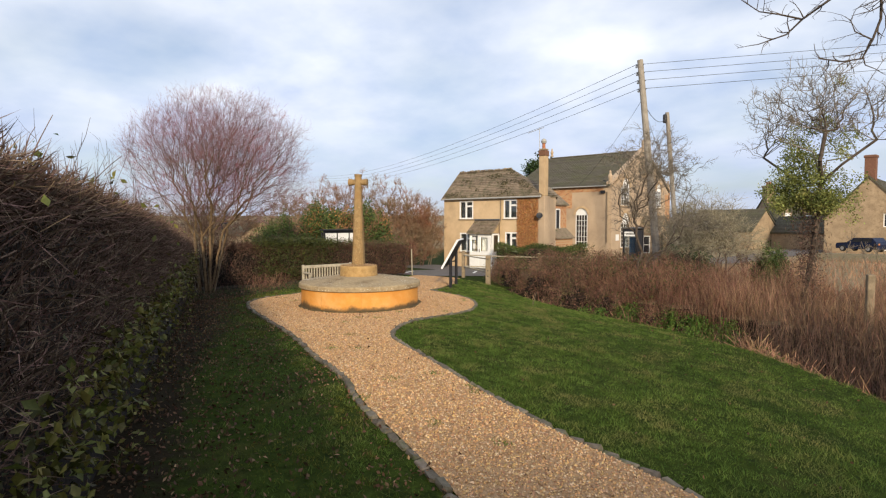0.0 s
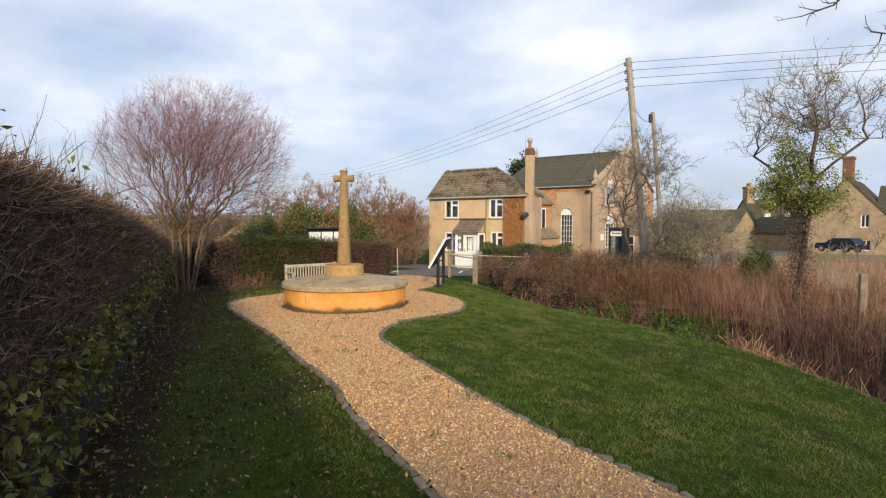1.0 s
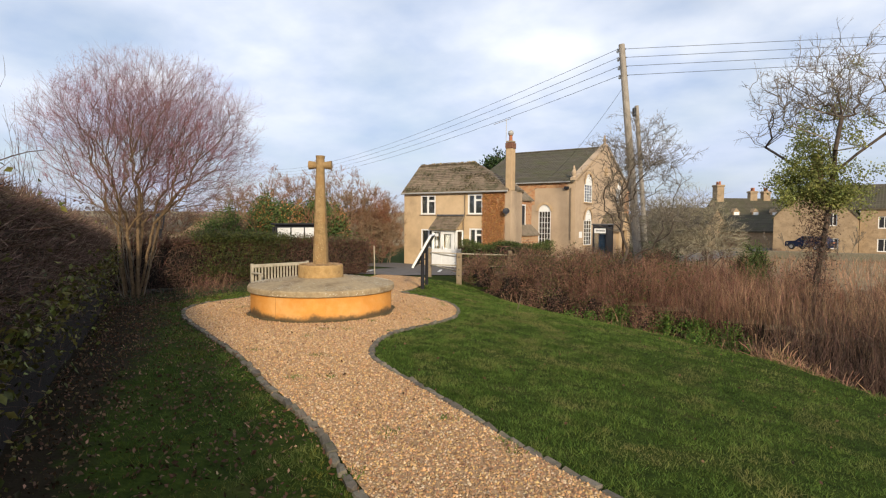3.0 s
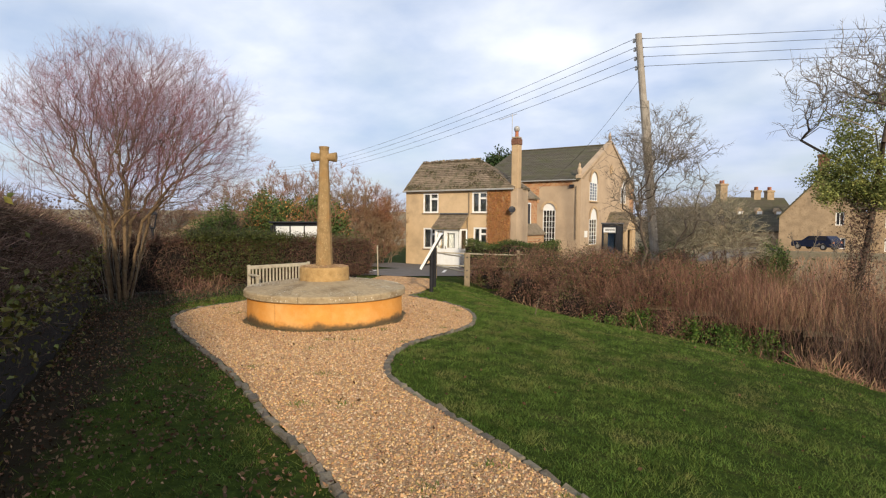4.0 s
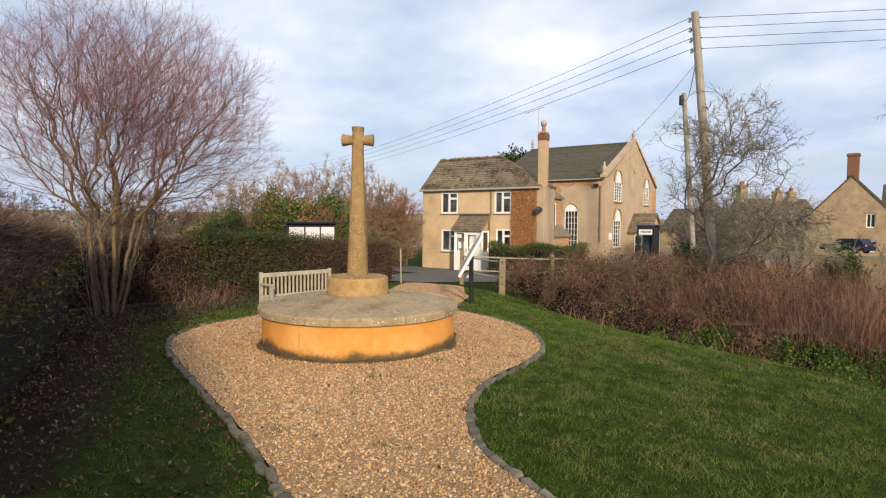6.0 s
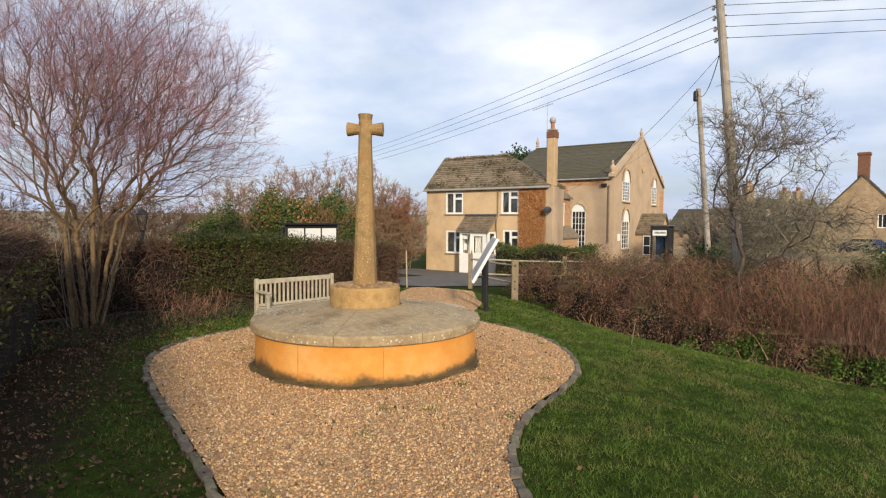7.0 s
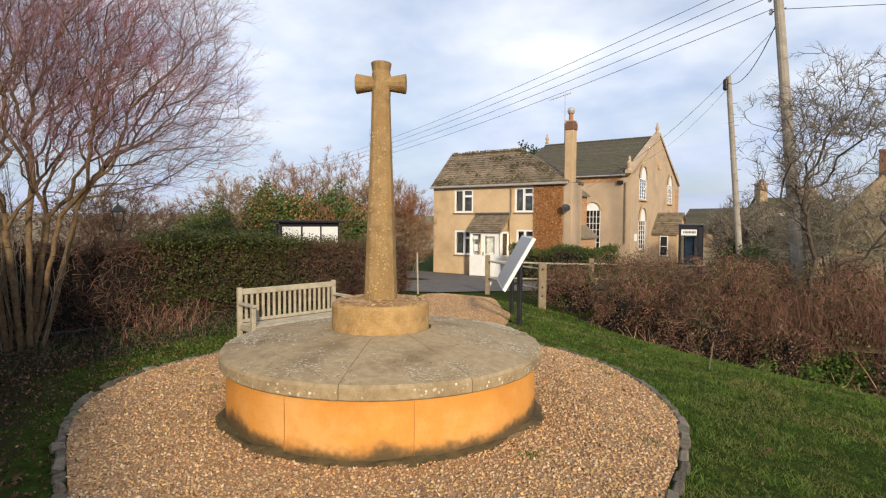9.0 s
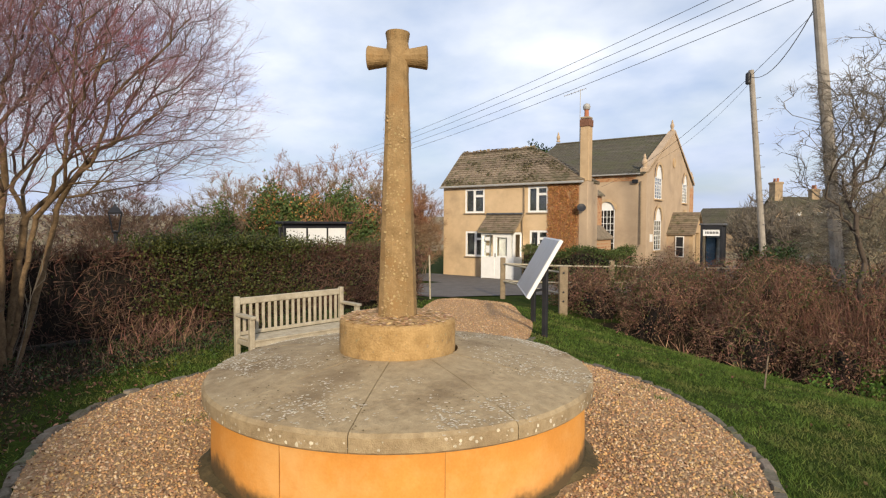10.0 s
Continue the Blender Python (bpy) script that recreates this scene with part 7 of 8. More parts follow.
thing("bramble_leaves", leaves("bramble_leaves", pts, 0.05, rng, 0.2, 0.6), "sparse olive bramble leaves", "bramble leaves", kind="stuff", material="olive_leaf")
heads = np.concatenate([strip_points(210, 1.2, 4.7, 0.7, 1.7, rng), strip_points(34, -0.8, 4.0, 0.0, 0.6, rng)])
heads = heads[np.array([noise.noise((p[0] * 1.1, p[1] * 1.1, 3)) for p in heads]) > -0.12]
pts = np.repeat(heads, 70, 0)
u = unit(rng.normal(size=pts.shape)) * rng.uniform(0.5, 1.0, (len(pts), 1)) * np.repeat(rng.uniform(0.12, 0.26, len(heads)), 70)[:, None]
pts = pts + u + np.array([0, 0, 0.2])
thing("nettles", leaves("nettles", pts, 0.062, rng, 0.2, 0.55), "green nettles on the ditch bank", "nettles", kind="stuff", material="nettle")

# meadow grass
n = 42000
v, o = rng.uniform(-16, 45, n), 2.4 + rng.uniform(0, 1, n) ** 1.6 * 30
w = np.interp(v, EDGE_V, EDGE_W) + o
x, y = (0.82 * w - 0.57 * v) / 0.9973, (0.57 * w + 0.82 * v) / 0.9973
d = np.array([np.interp(yy, [p[1] for p in ROAD], [p[0] for p in ROAD]) for yy in y])
okm = (x > d + 3.2) & (x > 1.5)
pts = np.stack([x, y, land(x, y) - 0.03], 1)[okm]
thing("meadow_grass", blades("meadow_grass", pts, rng.uniform(0.2, 0.6, len(pts)), 0.010, rng, 0.35), "rough straw-coloured meadow grass", "meadow grass", kind="stuff", material="straw")

# tree lines in the distance
rng = np.random.RandomState(77)
c = []
for a, r0, hgt in [(math.radians(a), 190 + 60 * math.sin(a * 0.11), 6 + 3 * math.sin(a * 0.37) + 2 * math.sin(a * 0.9)) for a in np.arange(60, 205, 0.7)]:
    for i in range(4):
        c.append((r0 * math.cos(a) + rng.normal(0, 6), r0 * math.sin(a) + rng.normal(0, 6), -1 + abs(rng.normal(0, 0.36)) * hgt))
q = np.repeat(np.array(c), 14, 0)
q = q + rng.normal(0, 1.0, q.shape)
thing("distant_trees", leaves("distant_trees", q, 0.7, rng, 0, 0.8), "hazy brown tree line on the horizon", "trees", kind="stuff", material="far_wood")


# dead growth under the hedge behind the bench
rng = np.random.RandomState(88)
x, y = rng.normal(-4.85, 0.22, 170), rng.normal(0.75, 0.32, 170)
stems_stuff("dead_bracken", np.stack([x, y, land(x, y)], 1), 0.5, 0.004, 0.25, -0.06, rng, "bramble", "brown dead bracken clump at the hedge foot", 2)
x, y = rng.uniform(-5.4, -3.6, 1300), rng.uniform(-2.2, 3.5, 1300)
stems_stuff("hedge_foot_stems", np.stack([x, y, land(x, y)], 1), 0.3, 0.003, 0.3, -0.05, rng, "twig", "tangled dead stems at the hedge foot", 1)
q = np.stack([rng.uniform(-5.4, -3.4, 4000), rng.uniform(-2.2, 4.5, 4000), np.zeros(4000)], 1)
q[:, 2] = land(q[:, 0], q[:, 1]) + rng.uniform(0.01, 0.1, 4000)
thing("ground_ivy", leaves("ground_ivy", q, 0.034, rng, 0.1, 0.7), "dark ground ivy and weeds under the hedge", "ivy", kind="stuff", material="dark_leaf")


# ---- poles, wires, fences, bench, boards ----
def pole_thing(name, foot, top, r0, r1, label):
    p = thing(name, None, label, "utility pole")
    part("shaft", tube([foot, [(a + b) / 2 for a, b in zip(foot, top)], top], [r0, (r0 + r1) / 2, r1], 12), "pole", p)
    return p


P1F, P1T = (2.80, 11.74, float(land(2.80, 11.74)) - 0.3), (2.04, 11.46, 7.62)
pole_a = pole_thing("utility_pole", P1F, P1T, 0.14, 0.10, "leaning weathered wooden electricity pole")
WIRE_Z = [7.45, 7.17, 6.88, 6.58]
for z in WIRE_Z:
    t = (z - P1F[2]) / (P1T[2] - P1F[2])
    cxp, cyp = P1F[0] + (P1T[0] - P1F[0]) * t, P1F[1] + (P1T[1] - P1F[1]) * t
    br = part("bracket", tube([(cxp - 0.17, cyp + 0.08, z), (cxp + 0.14, cyp - 0.02, z)], 0.018, 6), "metal", pole_a)
    part("insulator", placed(lathe([(0.03, -0.06), (0.05, -0.02), (0.03, 0.02), (0.05, 0.05), (0.02, 0.08)], 10), pose(cxp - 0.17, cyp + 0.08, z)), "white", br)
rng = np.random.RandomState(26)
k = 2600
z_ = -0.6 + 5.0 * rng.uniform(0, 1, k) ** 1.3
t_ = ((z_ - P1F[2]) / (P1T[2] - P1F[2]))[:, None]
q = np.array(P1F) * (1 - t_) + np.array(P1T) * t_
w = unit(rng.normal(0, 1, (k, 3)) * np.array([1, 1, 0.8]) + np.array([0, 0, 0.5]))
a = q + np.stack([w[:, 0], w[:, 1], 0 * w[:, 0]], 1) * 0.12
tagged(part("dead_creeper", rods("dead_creeper", a, a + w * rng.uniform(0.08, 0.34, (k, 1)), 0.004, 0.0, 1), "grey_twig", pole_a, "dead creeper stems round the pole"), kind="stuff")
P2F, P2T = (0.50, 21.9, float(land(0.5, 21.9)) - 0.3), (-0.2, 21.7, 7.65)
pole_b = pole_thing("utility_pole", P2F, P2T, 0.13, 0.10, "grey wooden pole with climbing steps")
part("transformer_box", placed(lathe([(0.08, -0.25), (0.1, -0.2), (0.1, 0.15), (0.06, 0.2)], 14), pose(-0.28, 21.6, 7.35)), "dark", pole_b, "dark terminal box")
for i in range(12):
    z = 1.6 + i * 0.45
    part("climbing_step", tube([(0.26 - 0.075 * z + 0.1 * (i % 2), 21.78, z), (0.56 - 0.075 * z + 0.1 * (i % 2), 21.7, z)], 0.01, 5), "metal", pole_b)


def wire(a, b, sag, r=0.008, label="thin dark overhead wire"):
    pts = [tuple(a[i] + (b[i] - a[i]) * s - (4 * sag * s * (1 - s) if i == 2 else 0) for i in range(3)) for s in np.linspace(0, 1, 25)]
    me = bpy.data.meshes.new("overhead_wire")
    bm = tube(pts, r, 5)
    bm.to_mesh(me)
    bm.free()
    return thing("overhead_wire", me, label, "wire", "overhead wires", material="dark")


for k, z in enumerate(WIRE_Z):
    t = (z - P1F[2]) / (P1T[2] - P1F[2])
    c = (P1F[0] + (P1T[0] - P1F[0]) * t - 0.17, P1F[1] + (P1T[1] - P1F[1]) * t + 0.08, z + 0.06)
    wire(c, (c[0] - 52.0, c[1] + 27.0, 8.15 - 0.3 * k), 1.1)
    wire(c, (c[0] + 27.1, c[1] + 20.5, z + 2.4), 0.0)
wire((2.1, 11.5, 6.3), (-0.2, 21.7, 7.4), 0.5, 0.012)
wire((2.1, 11.5, 6.2), (-5.5, 20.0, 3.2), 0.5, 0.006)
wire((-0.2, 21.7, 7.2), (-6.0, 30.0, 5.2), 0.4, 0.006)
wire((2.06, 11.48, 6.4), (2.9, 16.5, -0.6), 0.0, 0.006, "steel stay wire bracing the pole")


def post_thing(x, y, h, s, label, category="fence post", lean=0.0):
    t = thing("fence_post", None, label, category, "fence posts")
    z = float(land(x, y))
    b = boxed(-s, s, -s, s, -0.3, h, 0.012)
    part("post", placed(b, pose(x, y, z, lean, lean * 0.5, 20)), "post", t)
    return t


fence = thing("post_and_rail_fence", None, "weathered wooden post and rail fence beside the road", "fence")
FP = [(-4.69, 9.95, 1.12, 0.07), (-2.22, 8.2, 1.06, 0.09), (-2.6, 12.6, 1.1, 0.07), (-0.9, 15.0, 1.1, 0.07), (0.2, 17.4, 1.1, 0.07)]
for x, y, h, s in FP:
    part("post", placed(boxed(-s, s, -s, s, -0.3, h, 0.015), pose(x, y, float(land(x, y)), 0, 0, 30)), "post", fence)
for a, b in ((0, 1), (0, 2), (2, 3), (3, 4)):
    for hz in (0.45, 0.92):
        p, q = FP[a], FP[b]
        part("rail", tube([(p[0], p[1], float(land(p[0], p[1])) + hz + 0.03), ((p[0] + q[0]) / 2 + 0.02, (p[1] + q[1]) / 2, (float(land(p[0], p[1])) + float(land(q[0], q[1]))) / 2 + hz), (q[0], q[1], float(land(q[0], q[1])) + hz)], [0.024, 0.026, 0.022], 7), "oak", fence)
bolt_p = FP[1]
for hz in (0.3, 0.5, 0.92):
    part("bolt", placed(lathe([(0.022, 0), (0.022, 0.012), (0.012, 0.018)], 10), pose(bolt_p[0] + 0.045, bolt_p[1] - 0.085, float(land(bolt_p[0], bolt_p[1])) + hz, 90, 0, 30)), "dark", fence)
for x, y, h, ln in ((8.85, 5.7, 1.25, 0), (11.0, 4.2, 1.2, 2)):
    post_thing(x, y, h, 0.065, "weathered round-topped meadow fence post", lean=ln)
stake = thing("marker_stake", None, "thin pale marker stake at the hedge end", "stake")
part("stake", tube([(-5.2, 7.35, float(land(-5.2, 7.35)) - 0.2), (-5.22, 7.33, 0.83)], 0.022, 7), "oak", stake)
peg = thing("mooring_peg", None, "leaning wooden peg at the lawn's edge", "peg")
pegz = float(land(1.93, 4.2))
part("peg", tube([(1.93, 4.2, pegz - 0.1), (1.95, 4.42, pegz + 0.34)], [0.011, 0.007], 6), "bark", peg)

# bench
bench = thing("garden_bench", None, "weathered grey oak garden bench with a slatted back", "bench")
bench.matrix_basis = pose(-2.74, 1.54, float(land(-2.8, 1.5)) - 0.02, 0, 0, 81)
BW, BH = 1.56, 0.76
for s in (-1, 1):
    x = s * (BW / 2 - 0.03)
    part("back_leg", boxed(x - 0.03, x + 0.03, 0.40, 0.46, -0.06, BH, 0.006), "oak", bench)
    part("front_leg", boxed(x - 0.03, x + 0.03, 0.03, 0.09, -0.06, 0.53, 0.006), "oak", bench)
    part("armrest", boxed(x - 0.04, x + 0.04, 0.0, 0.40, 0.53, 0.565, 0.008), "oak", bench)
    part("side_rail", boxed(x - 0.02, x + 0.02, 0.09, 0.40, 0.20, 0.26, 0.005), "oak", bench)
part("top_rail", boxed(-BW / 2 + 0.06, BW / 2 - 0.06, 0.41, 0.45, BH - 0.10, BH - 0.02, 0.008), "oak", bench)
part("lower_rail", boxed(-BW / 2 + 0.06, BW / 2 - 0.06, 0.41, 0.45, 0.285, 0.33, 0.006), "oak", bench)
part("seat_rail", boxed(-BW / 2 + 0.06, BW / 2 - 0.06, 0.04, 0.08, 0.195, 0.260, 0.006), "oak", bench)
for i in range(17):
    x = -BW / 2 + 0.12 + i * (BW - 0.24) / 16
    part("back_slat", boxed(x - 0.019, x + 0.019, 0.42, 0.437, 0.33, BH - 0.10, 0.003), "oak", bench)
for i in range(6):
    y = 0.03 + i * 0.063
    part("seat_slat", boxed(-BW / 2 + 0.04, BW / 2 - 0.04, y, y + 0.050, 0.261, 0.285, 0.004), "oak", bench)

# lectern board
lectern = thing("lectern_board", None, "white-edged information panel tilted on two dark steel posts", "information board")
LA, LS, LP = Vector((-0.53, 0.848, 0)), Vector((0.40, 0.25, 0.84)).normalized(), Vector((-1.03, 4.09, 0.49))
LN = LA.cross(LS).normalized()
lm = Matrix.Translation(LP) @ Matrix((LA, LS, LN)).transposed().to_4x4()
part("panel", placed(boxed(0, 1.75, 0, 0.97, -0.028, 0.028, 0.005), lm), "white", lectern, "white panel edge")
part("panel_face", placed(boxed(0.03, 1.72, 0.03, 0.94, -0.034, -0.029), lm), "panel_grey", lectern, "faded pale grey printed face")
part("panel_back", placed(boxed(0.02, 1.73, 0.02, 0.95, 0.029, 0.034), lm), "dark", lectern, "dark underside")
for u in (0.1, 1.65):
    b = LP + LA * u + Vector((0.22, 0.137, 0))
    part("post", boxed(b.x - 0.035, b.x + 0.035, b.y - 0.035, b.y + 0.035, float(land(b.x, b.y)) - 0.3, 0.93, 0.006), "dark", lectern, "dark steel post")
    part("brace", tube([(b.x, b.y, 0.62), tuple(LP + LA * u + LS * 0.14 + LN * 0.04)], 0.02, 6), "dark", lectern)

# notice board over the hedge
nb = thing("notice_board", None, "black framed notice board with three white panels", "notice board")
NX = -6.35
part("board_frame", boxed(NX - 0.05, NX, 4.0, 5.75, 0.75, 1.56, 0.01), "dark", nb)
for i in range(3):
    y = 4.07 + i * 0.56
    part("white_panel", boxed(NX + 0.001, NX + 0.012, y, y + 0.5, 0.82, 1.47), "white", nb)
part("board_roof", boxed(NX - 0.12, NX + 0.1, 3.9, 5.85, 1.56, 1.61, 0.01), "dark", nb)
for y in (4.0, 5.75):
    part("post", boxed(NX - 0.1, NX - 0.052, y - 0.05, y + 0.05, -0.5, 1.5, 0.01), "dark", nb)

# lantern on a post behind the hedge
ll = thing("lantern_post", None, "old black street lantern on a post", "street lamp")
LX, LY = -11.6, 3.2
lz = float(land(LX, LY))
part("post", tube([(LX, LY, lz - 0.2), (LX, LY, 1.35)], 0.05, 8), "dark", ll)
lamp_m = pose(LX, LY, 1.35, 0, 0, 20)
for a in range(4):
    ca, sa = math.cos(a * math.pi / 2), math.sin(a * math.pi / 2)
    part("frame_bar", placed(tube([(0.09 * ca, 0.09 * sa, 0), (0.19 * ca, 0.19 * sa, 0.45)], 0.016, 6), lamp_m), "dark", ll)
part("lantern_foot", placed(lathe([(0.05, -0.05), (0.11, 0.0), (0.11, 0.025), (0.08, 0.03)], 4), lamp_m), "dark", ll)
part("lantern_roof", placed(lathe([(0.21, 0.44), (0.22, 0.47), (0.11, 0.58), (0.05, 0.62), (0.02, 0.68)], 4), lamp_m), "dark", ll)


# parked car by the stone house
def car_thing(m):
    c = thing("parked_car", None, "dark blue parked estate car", "car")
    c.matrix_basis = m
    part("body", prism([(-2.1, 0.3), (2.1, 0.3), (2.15, 0.62), (2.05, 0.86), (1.0, 0.95), (-1.95, 0.98), (-2.15, 0.8)], -0.85, 0.85, "y"), "blue", c)
    cab = part("cabin", prism([(1.05, 0.95), (0.35, 1.42), (-1.55, 1.45), (-2.0, 0.98)], -0.74, 0.74, "y"), "blue", c)
    for s in (-1, 1):
        for a, b in ((0.15, -0.55), (-0.62, -1.5)):
            q = prism([(a + 0.35 if a > 0 else a, 1.0), (a, 1.36), (b, 1.38), (b, 1.0)], s * 0.745, s * 0.752, "y")
            part("side_window", q, "dark", cab)
        for x in (-1.3, 1.35):
            w = part("wheel", placed(lathe([(0.3, -0.1), (0.32, -0.08), (0.32, 0.08), (0.3, 0.1)], 20), pose(x, s * 0.82, 0.32, 90)), "rubber", c)
            part("rim", placed(lathe([(0.19, -0.112), (0.19, 0.112)], 14), pose(x, s * 0.82, 0.32, 90)), "galv", w)
        part("tail_light", boxed(-2.16, -2.12, s * 0.6 - 0.12, s * 0.6 + 0.12, 0.72, 0.9, 0.01), "terracotta", c)
    return c


car_thing(pose(7.1, 51.2, float(land(7.1, 51.2)) + 0.35, 0, 0, 145) @ Matrix.Scale(0.84, 4))
wall_far = thing("meadow_wall", None, "low dark field wall beyond the meadow", "wall", kind="structure")
part("wall_run", boxed(4.5, 16, 40.5, 40.9, -1.2, -0.35, 0.03), "setts", wall_far)


# ---- edging stones ----
def sett_mesh(k):
    r = np.random.RandomState(60 + k)
    bm = boxed(-0.082, 0.082, -0.045, 0.045, -0.06, 0.012, 0.014)
    for v in bm.verts:
        v.co += Vector(r.normal(0, 0.006, 3))
    me = bpy.data.meshes.new("edging_stone")
    bm.to_mesh(me)
    bm.free()
    me.materials.append(M["setts"])
    return me


setts = [sett_mesh(k) for k in range(5)]
rng = np.random.RandomState(9)
for nm, line, side in (("edging_hedge_side", LEFT, 1), ("edging_lawn_side", RIGHT, -1)):
    ed = thing(nm, None, "row of grey stone setts edging the gravel", "edging", kind="structure")
    pts = curve_points(line, 0.172)
    d = unit(np.gradient(pts, axis=0))
    for p, t in zip(pts, d):
        if p[1] > 4.0 or p[0] > 10.5 or (side == 1 and p[1] > 0.9):
            continue
        q = p + np.array([t[1], -t[0]]) * (-0.035 * side) + rng.normal(0, 0.006, 2)
        o = new("edging_stone", setts[rng.randint(5)])
        o.parent = ed
        o.matrix_basis = pose(q[0], q[1], float(land(q[0], q[1])) + 0.016 + rng.normal(0, 0.007), rng.normal(0, 4), rng.normal(0, 4), math.degrees(math.atan2(t[1], t[0])) + rng.normal(0, 4)) @ Matrix.Diagonal((rng.uniform(0.8, 1.05), rng.uniform(0.68, 0.95), 1, 1))

# ---- lawn ----
rng = np.random.RandomState(71)
n = 1500000
v, w = rng.uniform(-14, 8.5, n), rng.uniform(-6.5, 10.6, n)
x, y = (0.82 * w - 0.57 * v) / 0.9973, (0.57 * w + 0.82 * v) / 0.9973
edge = np.interp(v, EDGE_V, EDGE_W)
dist = np.hypot(x - np.clip(x, 2.5, 9.2), y - np.interp(np.clip(x, 2.5, 9.2), [2.5, 9.2], [-3.0, -8.2]))
keep = rng.rand(n) < np.clip(1.15 - dist / 11, 0.22, 1)
ha = curve_points(HEDGE_A, 0.25)
hedge_y = np.interp(x, ha[:, 0], ha[:, 1]) + 0.5
keep &= (w < edge + 0.15) & (y > hedge_y) & (x > -5.3) & (y < 9.0)
keep &= (x > np.interp(y, [-2.5, 0, 2, 3, 6], [-3.2, -3.9, -4.3, -4.8, -4.9])) | (rng.rand(n) < 0.3)
thin = np.clip((y - hedge_y) / np.interp(x, [-4, 0, 3], [2.1, 1.9, 1.7]), 0.10, 1) ** 1.8
keep &= rng.rand(n) < thin
x, y = x[keep], y[keep]
keep = ~inside(x, y, outline[::4])
x, y = x[keep], y[keep]
keep = ~((x < -3.9) & (y > 7.6))
x, y = x[keep], y[keep]
edge_tree = kdtree.KDTree(len(left_line) + len(right_line))
for i, p in enumerate(np.concatenate([left_line, right_line])):
    edge_tree.insert((p[0], p[1], 0), i)
edge_tree.balance()
gap = np.array([edge_tree.find((a, b, 0))[2] for a, b in zip(x, y)])
keep = (gap > 0.085) | ((rng.rand(len(x)) < 0.12) & (gap > 0.03)) | (y > 1.5)
x, y = x[keep], y[keep]
# worn, leaf-strewn patches in the strip under the hedge
worn = np.array([noise.noise((a * 1.5, b * 1.5, 9)) + 0.6 * noise.noise((a * 4.5, b * 4.5, 2)) for a, b in zip(x, y)])
hedge_gap = y - np.interp(x, ha[:, 0], ha[:, 1]) - 0.5
keep = (worn < 0.02) | (hedge_gap > 2.4) | (rng.rand(len(x)) < 0.22)
x, y = x[keep], y[keep]
far_k = np.clip(np.hypot(x - 6, y + 5) / 7, 0.85, 1.9)
tuft = np.clip(np.array([0.8 + 0.6 * noise.noise((a * 1.6, b * 1.6, 0)) + 0.95 * noise.noise((a * 7.5, b * 7.5, 4)) for a, b in zip(x, y)]), 0.25, 1.5)
pts = np.stack([x, y, land(x, y) - 0.004], 1)
hedge_gap = y - np.interp(x, ha[:, 0], ha[:, 1]) - 0.5
mossy = (hedge_gap < 2.5) & (np.array([noise.noise((a * 1.9, b * 1.9, 15)) + 0.7 * noise.noise((a * 6.0, b * 6.0, 3)) for a, b in zip(x, y)]) + rng.normal(0, 0.22, len(x)) > 0.02)
for nm, label, sel, tall in (("lawn_grass", "short damp green lawn grass", ~mossy, 0.042), ("mossy_turf", "olive mossy turf in the hedge's shade", mossy, 0.026)):
    thing(nm, short_blades(nm, pts[sel], tall * tuft[sel], 0.0036 * far_k[sel][:, None], rng, 0.75), label, "grass", kind="stuff", material="grass" if nm == "lawn_grass" else "mossy_turf")

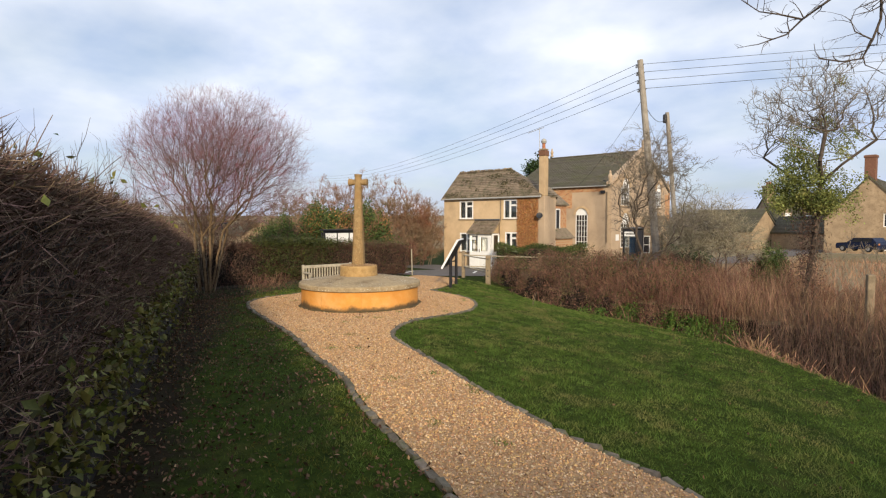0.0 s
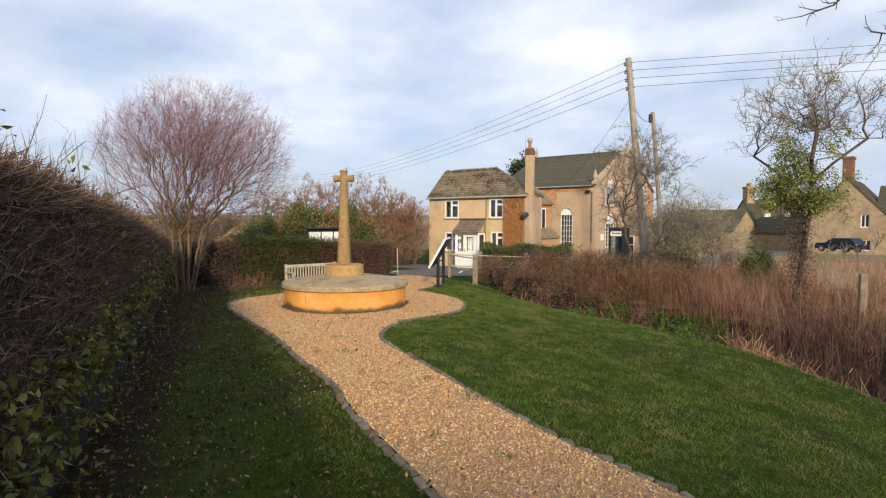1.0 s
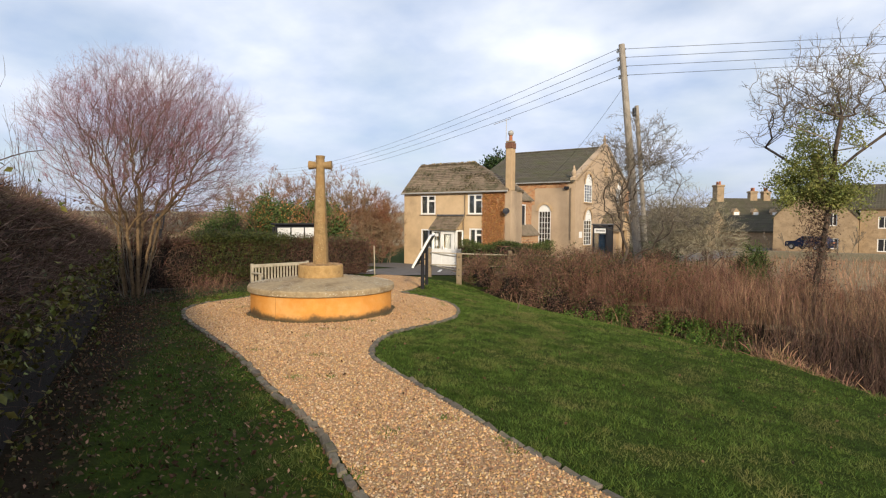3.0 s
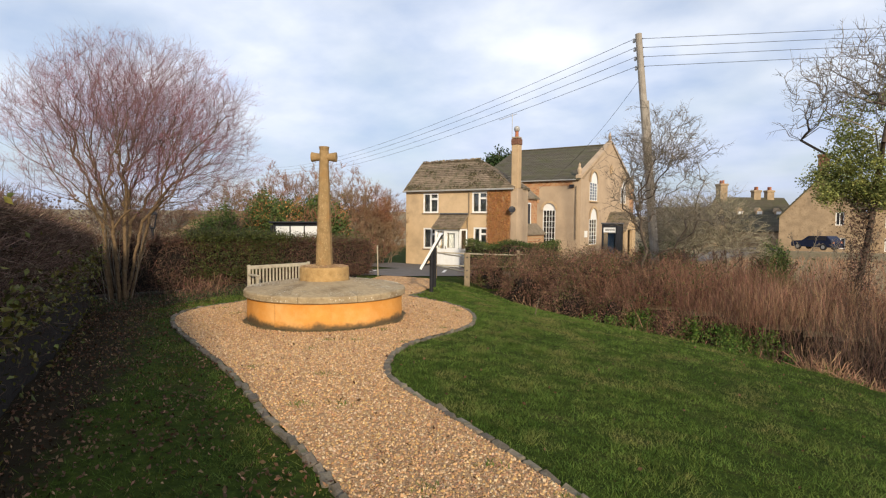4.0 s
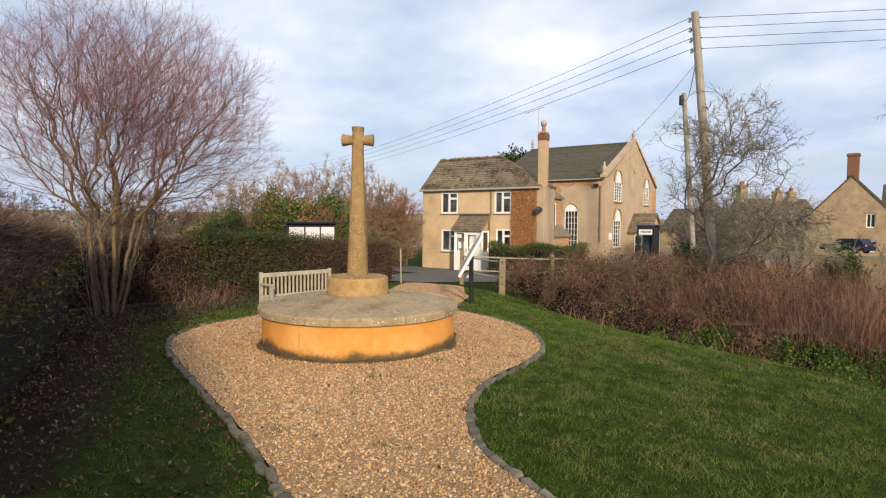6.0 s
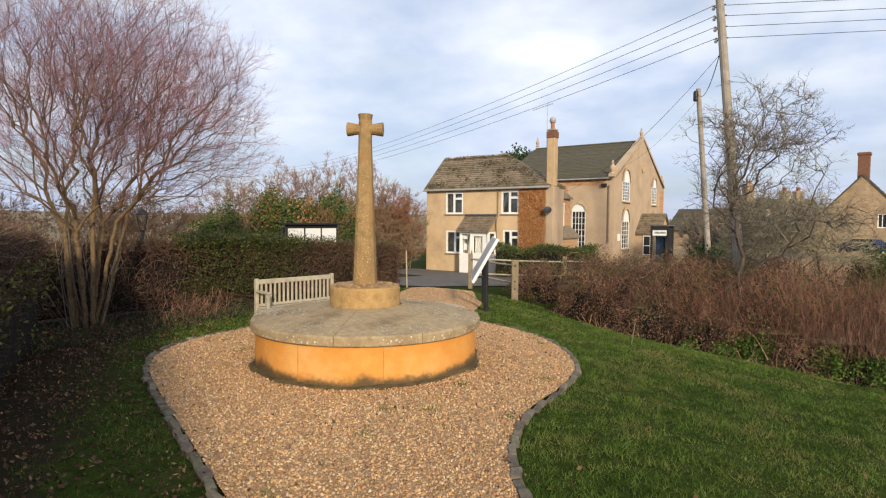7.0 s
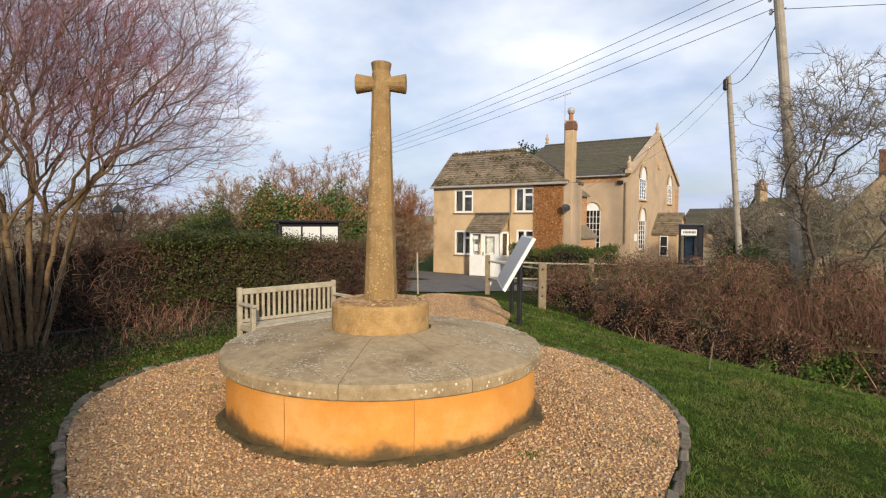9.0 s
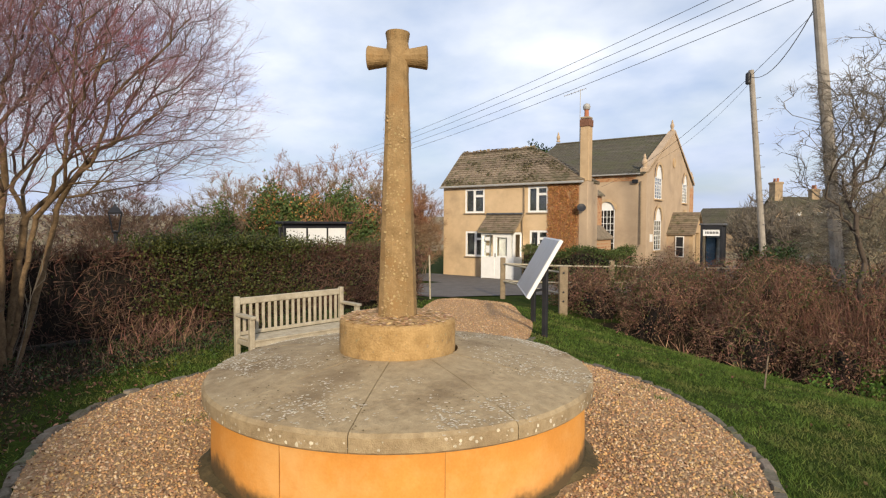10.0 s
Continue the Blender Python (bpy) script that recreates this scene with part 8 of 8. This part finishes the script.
# weeds in the gravel
q = []
while len(q) < 1100:
    a, b = rng.uniform(-2.5, 7), rng.uniform(-5, 3)
    if inside(np.array([a]), np.array([b]), outline[::4])[0] and math.hypot(a, b) > 1.45:
        q += [(a + c_, b + d_, float(land(a, b)) + 0.02) for c_, d_ in rng.normal(0, 0.05, (40, 2))]
thing("gravel_weeds", blades("gravel_weeds", np.array(q), 0.03, 0.0035, rng, 0.7), "small green weeds in the gravel", "weeds", kind="stuff", material="grass")

# fallen leaves
q = []
while len(q) < 6800:
    a, b = rng.uniform(-5, 8), rng.uniform(-9, 3)
    hy = float(np.interp(a, ha[:, 0], ha[:, 1])) + 0.5
    bare = noise.noise((a * 1.5, b * 1.5, 9)) + 0.6 * noise.noise((a * 4.5, b * 4.5, 2)) > 0.02
    if hy < b < hy + 2.4 and rng.rand() < math.exp(-(b - hy) / 0.95) * 0.6 + 0.35 * bare and not inside(np.array([a]), np.array([b]), outline[::6])[0]:
        q.append((a, b, float(land(a, b)) + rng.uniform(0.01, 0.035)))
thing("fallen_leaves", leaves("fallen_leaves", q, 0.036, rng, 0.4, 0.6), "brown fallen leaves under the hedge", "leaves", kind="stuff", material="dead_leaf")
q = []
while len(q) < 1300:
    a, b = rng.uniform(-4.5, 8), rng.uniform(-9, 1)
    hy = float(np.interp(a, ha[:, 0], ha[:, 1])) + 0.5
    if hy < b < hy + 2.4 and not inside(np.array([a]), np.array([b]), outline[::6])[0]:
        q.append((a, b, float(land(a, b)) + 0.03))
thing("pale_fallen_leaves", leaves("pale_fallen_leaves", q, 0.032, rng, 0.4, 0.45), "small pale dead leaves on the hedge-side grass", "leaves", kind="stuff", material="straw")
q = []
while len(q) < 460:
    a, b = rng.uniform(-1, 10), rng.uniform(-6, 5)
    q.append((a, b, float(land(a, b)) + 0.035))
thing("scattered_leaves", leaves("scattered_leaves", q, 0.034, rng, 0.4, 0.7), "a few brown leaves scattered on grass and gravel", "leaves", kind="stuff", material="dead_leaf")
q = []
while len(q) < 900:
    a, b = rng.uniform(-3.2, 9.5), rng.uniform(-7.5, 3)
    if inside(np.array([a]), np.array([b]), outline[::6])[0] and math.hypot(a, b) > 1.4:
        q.append((a, b, float(land(a, b)) + rng.uniform(0.025, 0.04)))
thing("gravel_litter", leaves("gravel_litter", q, rng.uniform(0.012, 0.034, len(q)), rng, 0.3, 0.6), "dark scraps of dead leaf lying in the gravel", "leaves", kind="stuff", material="dead_leaf")
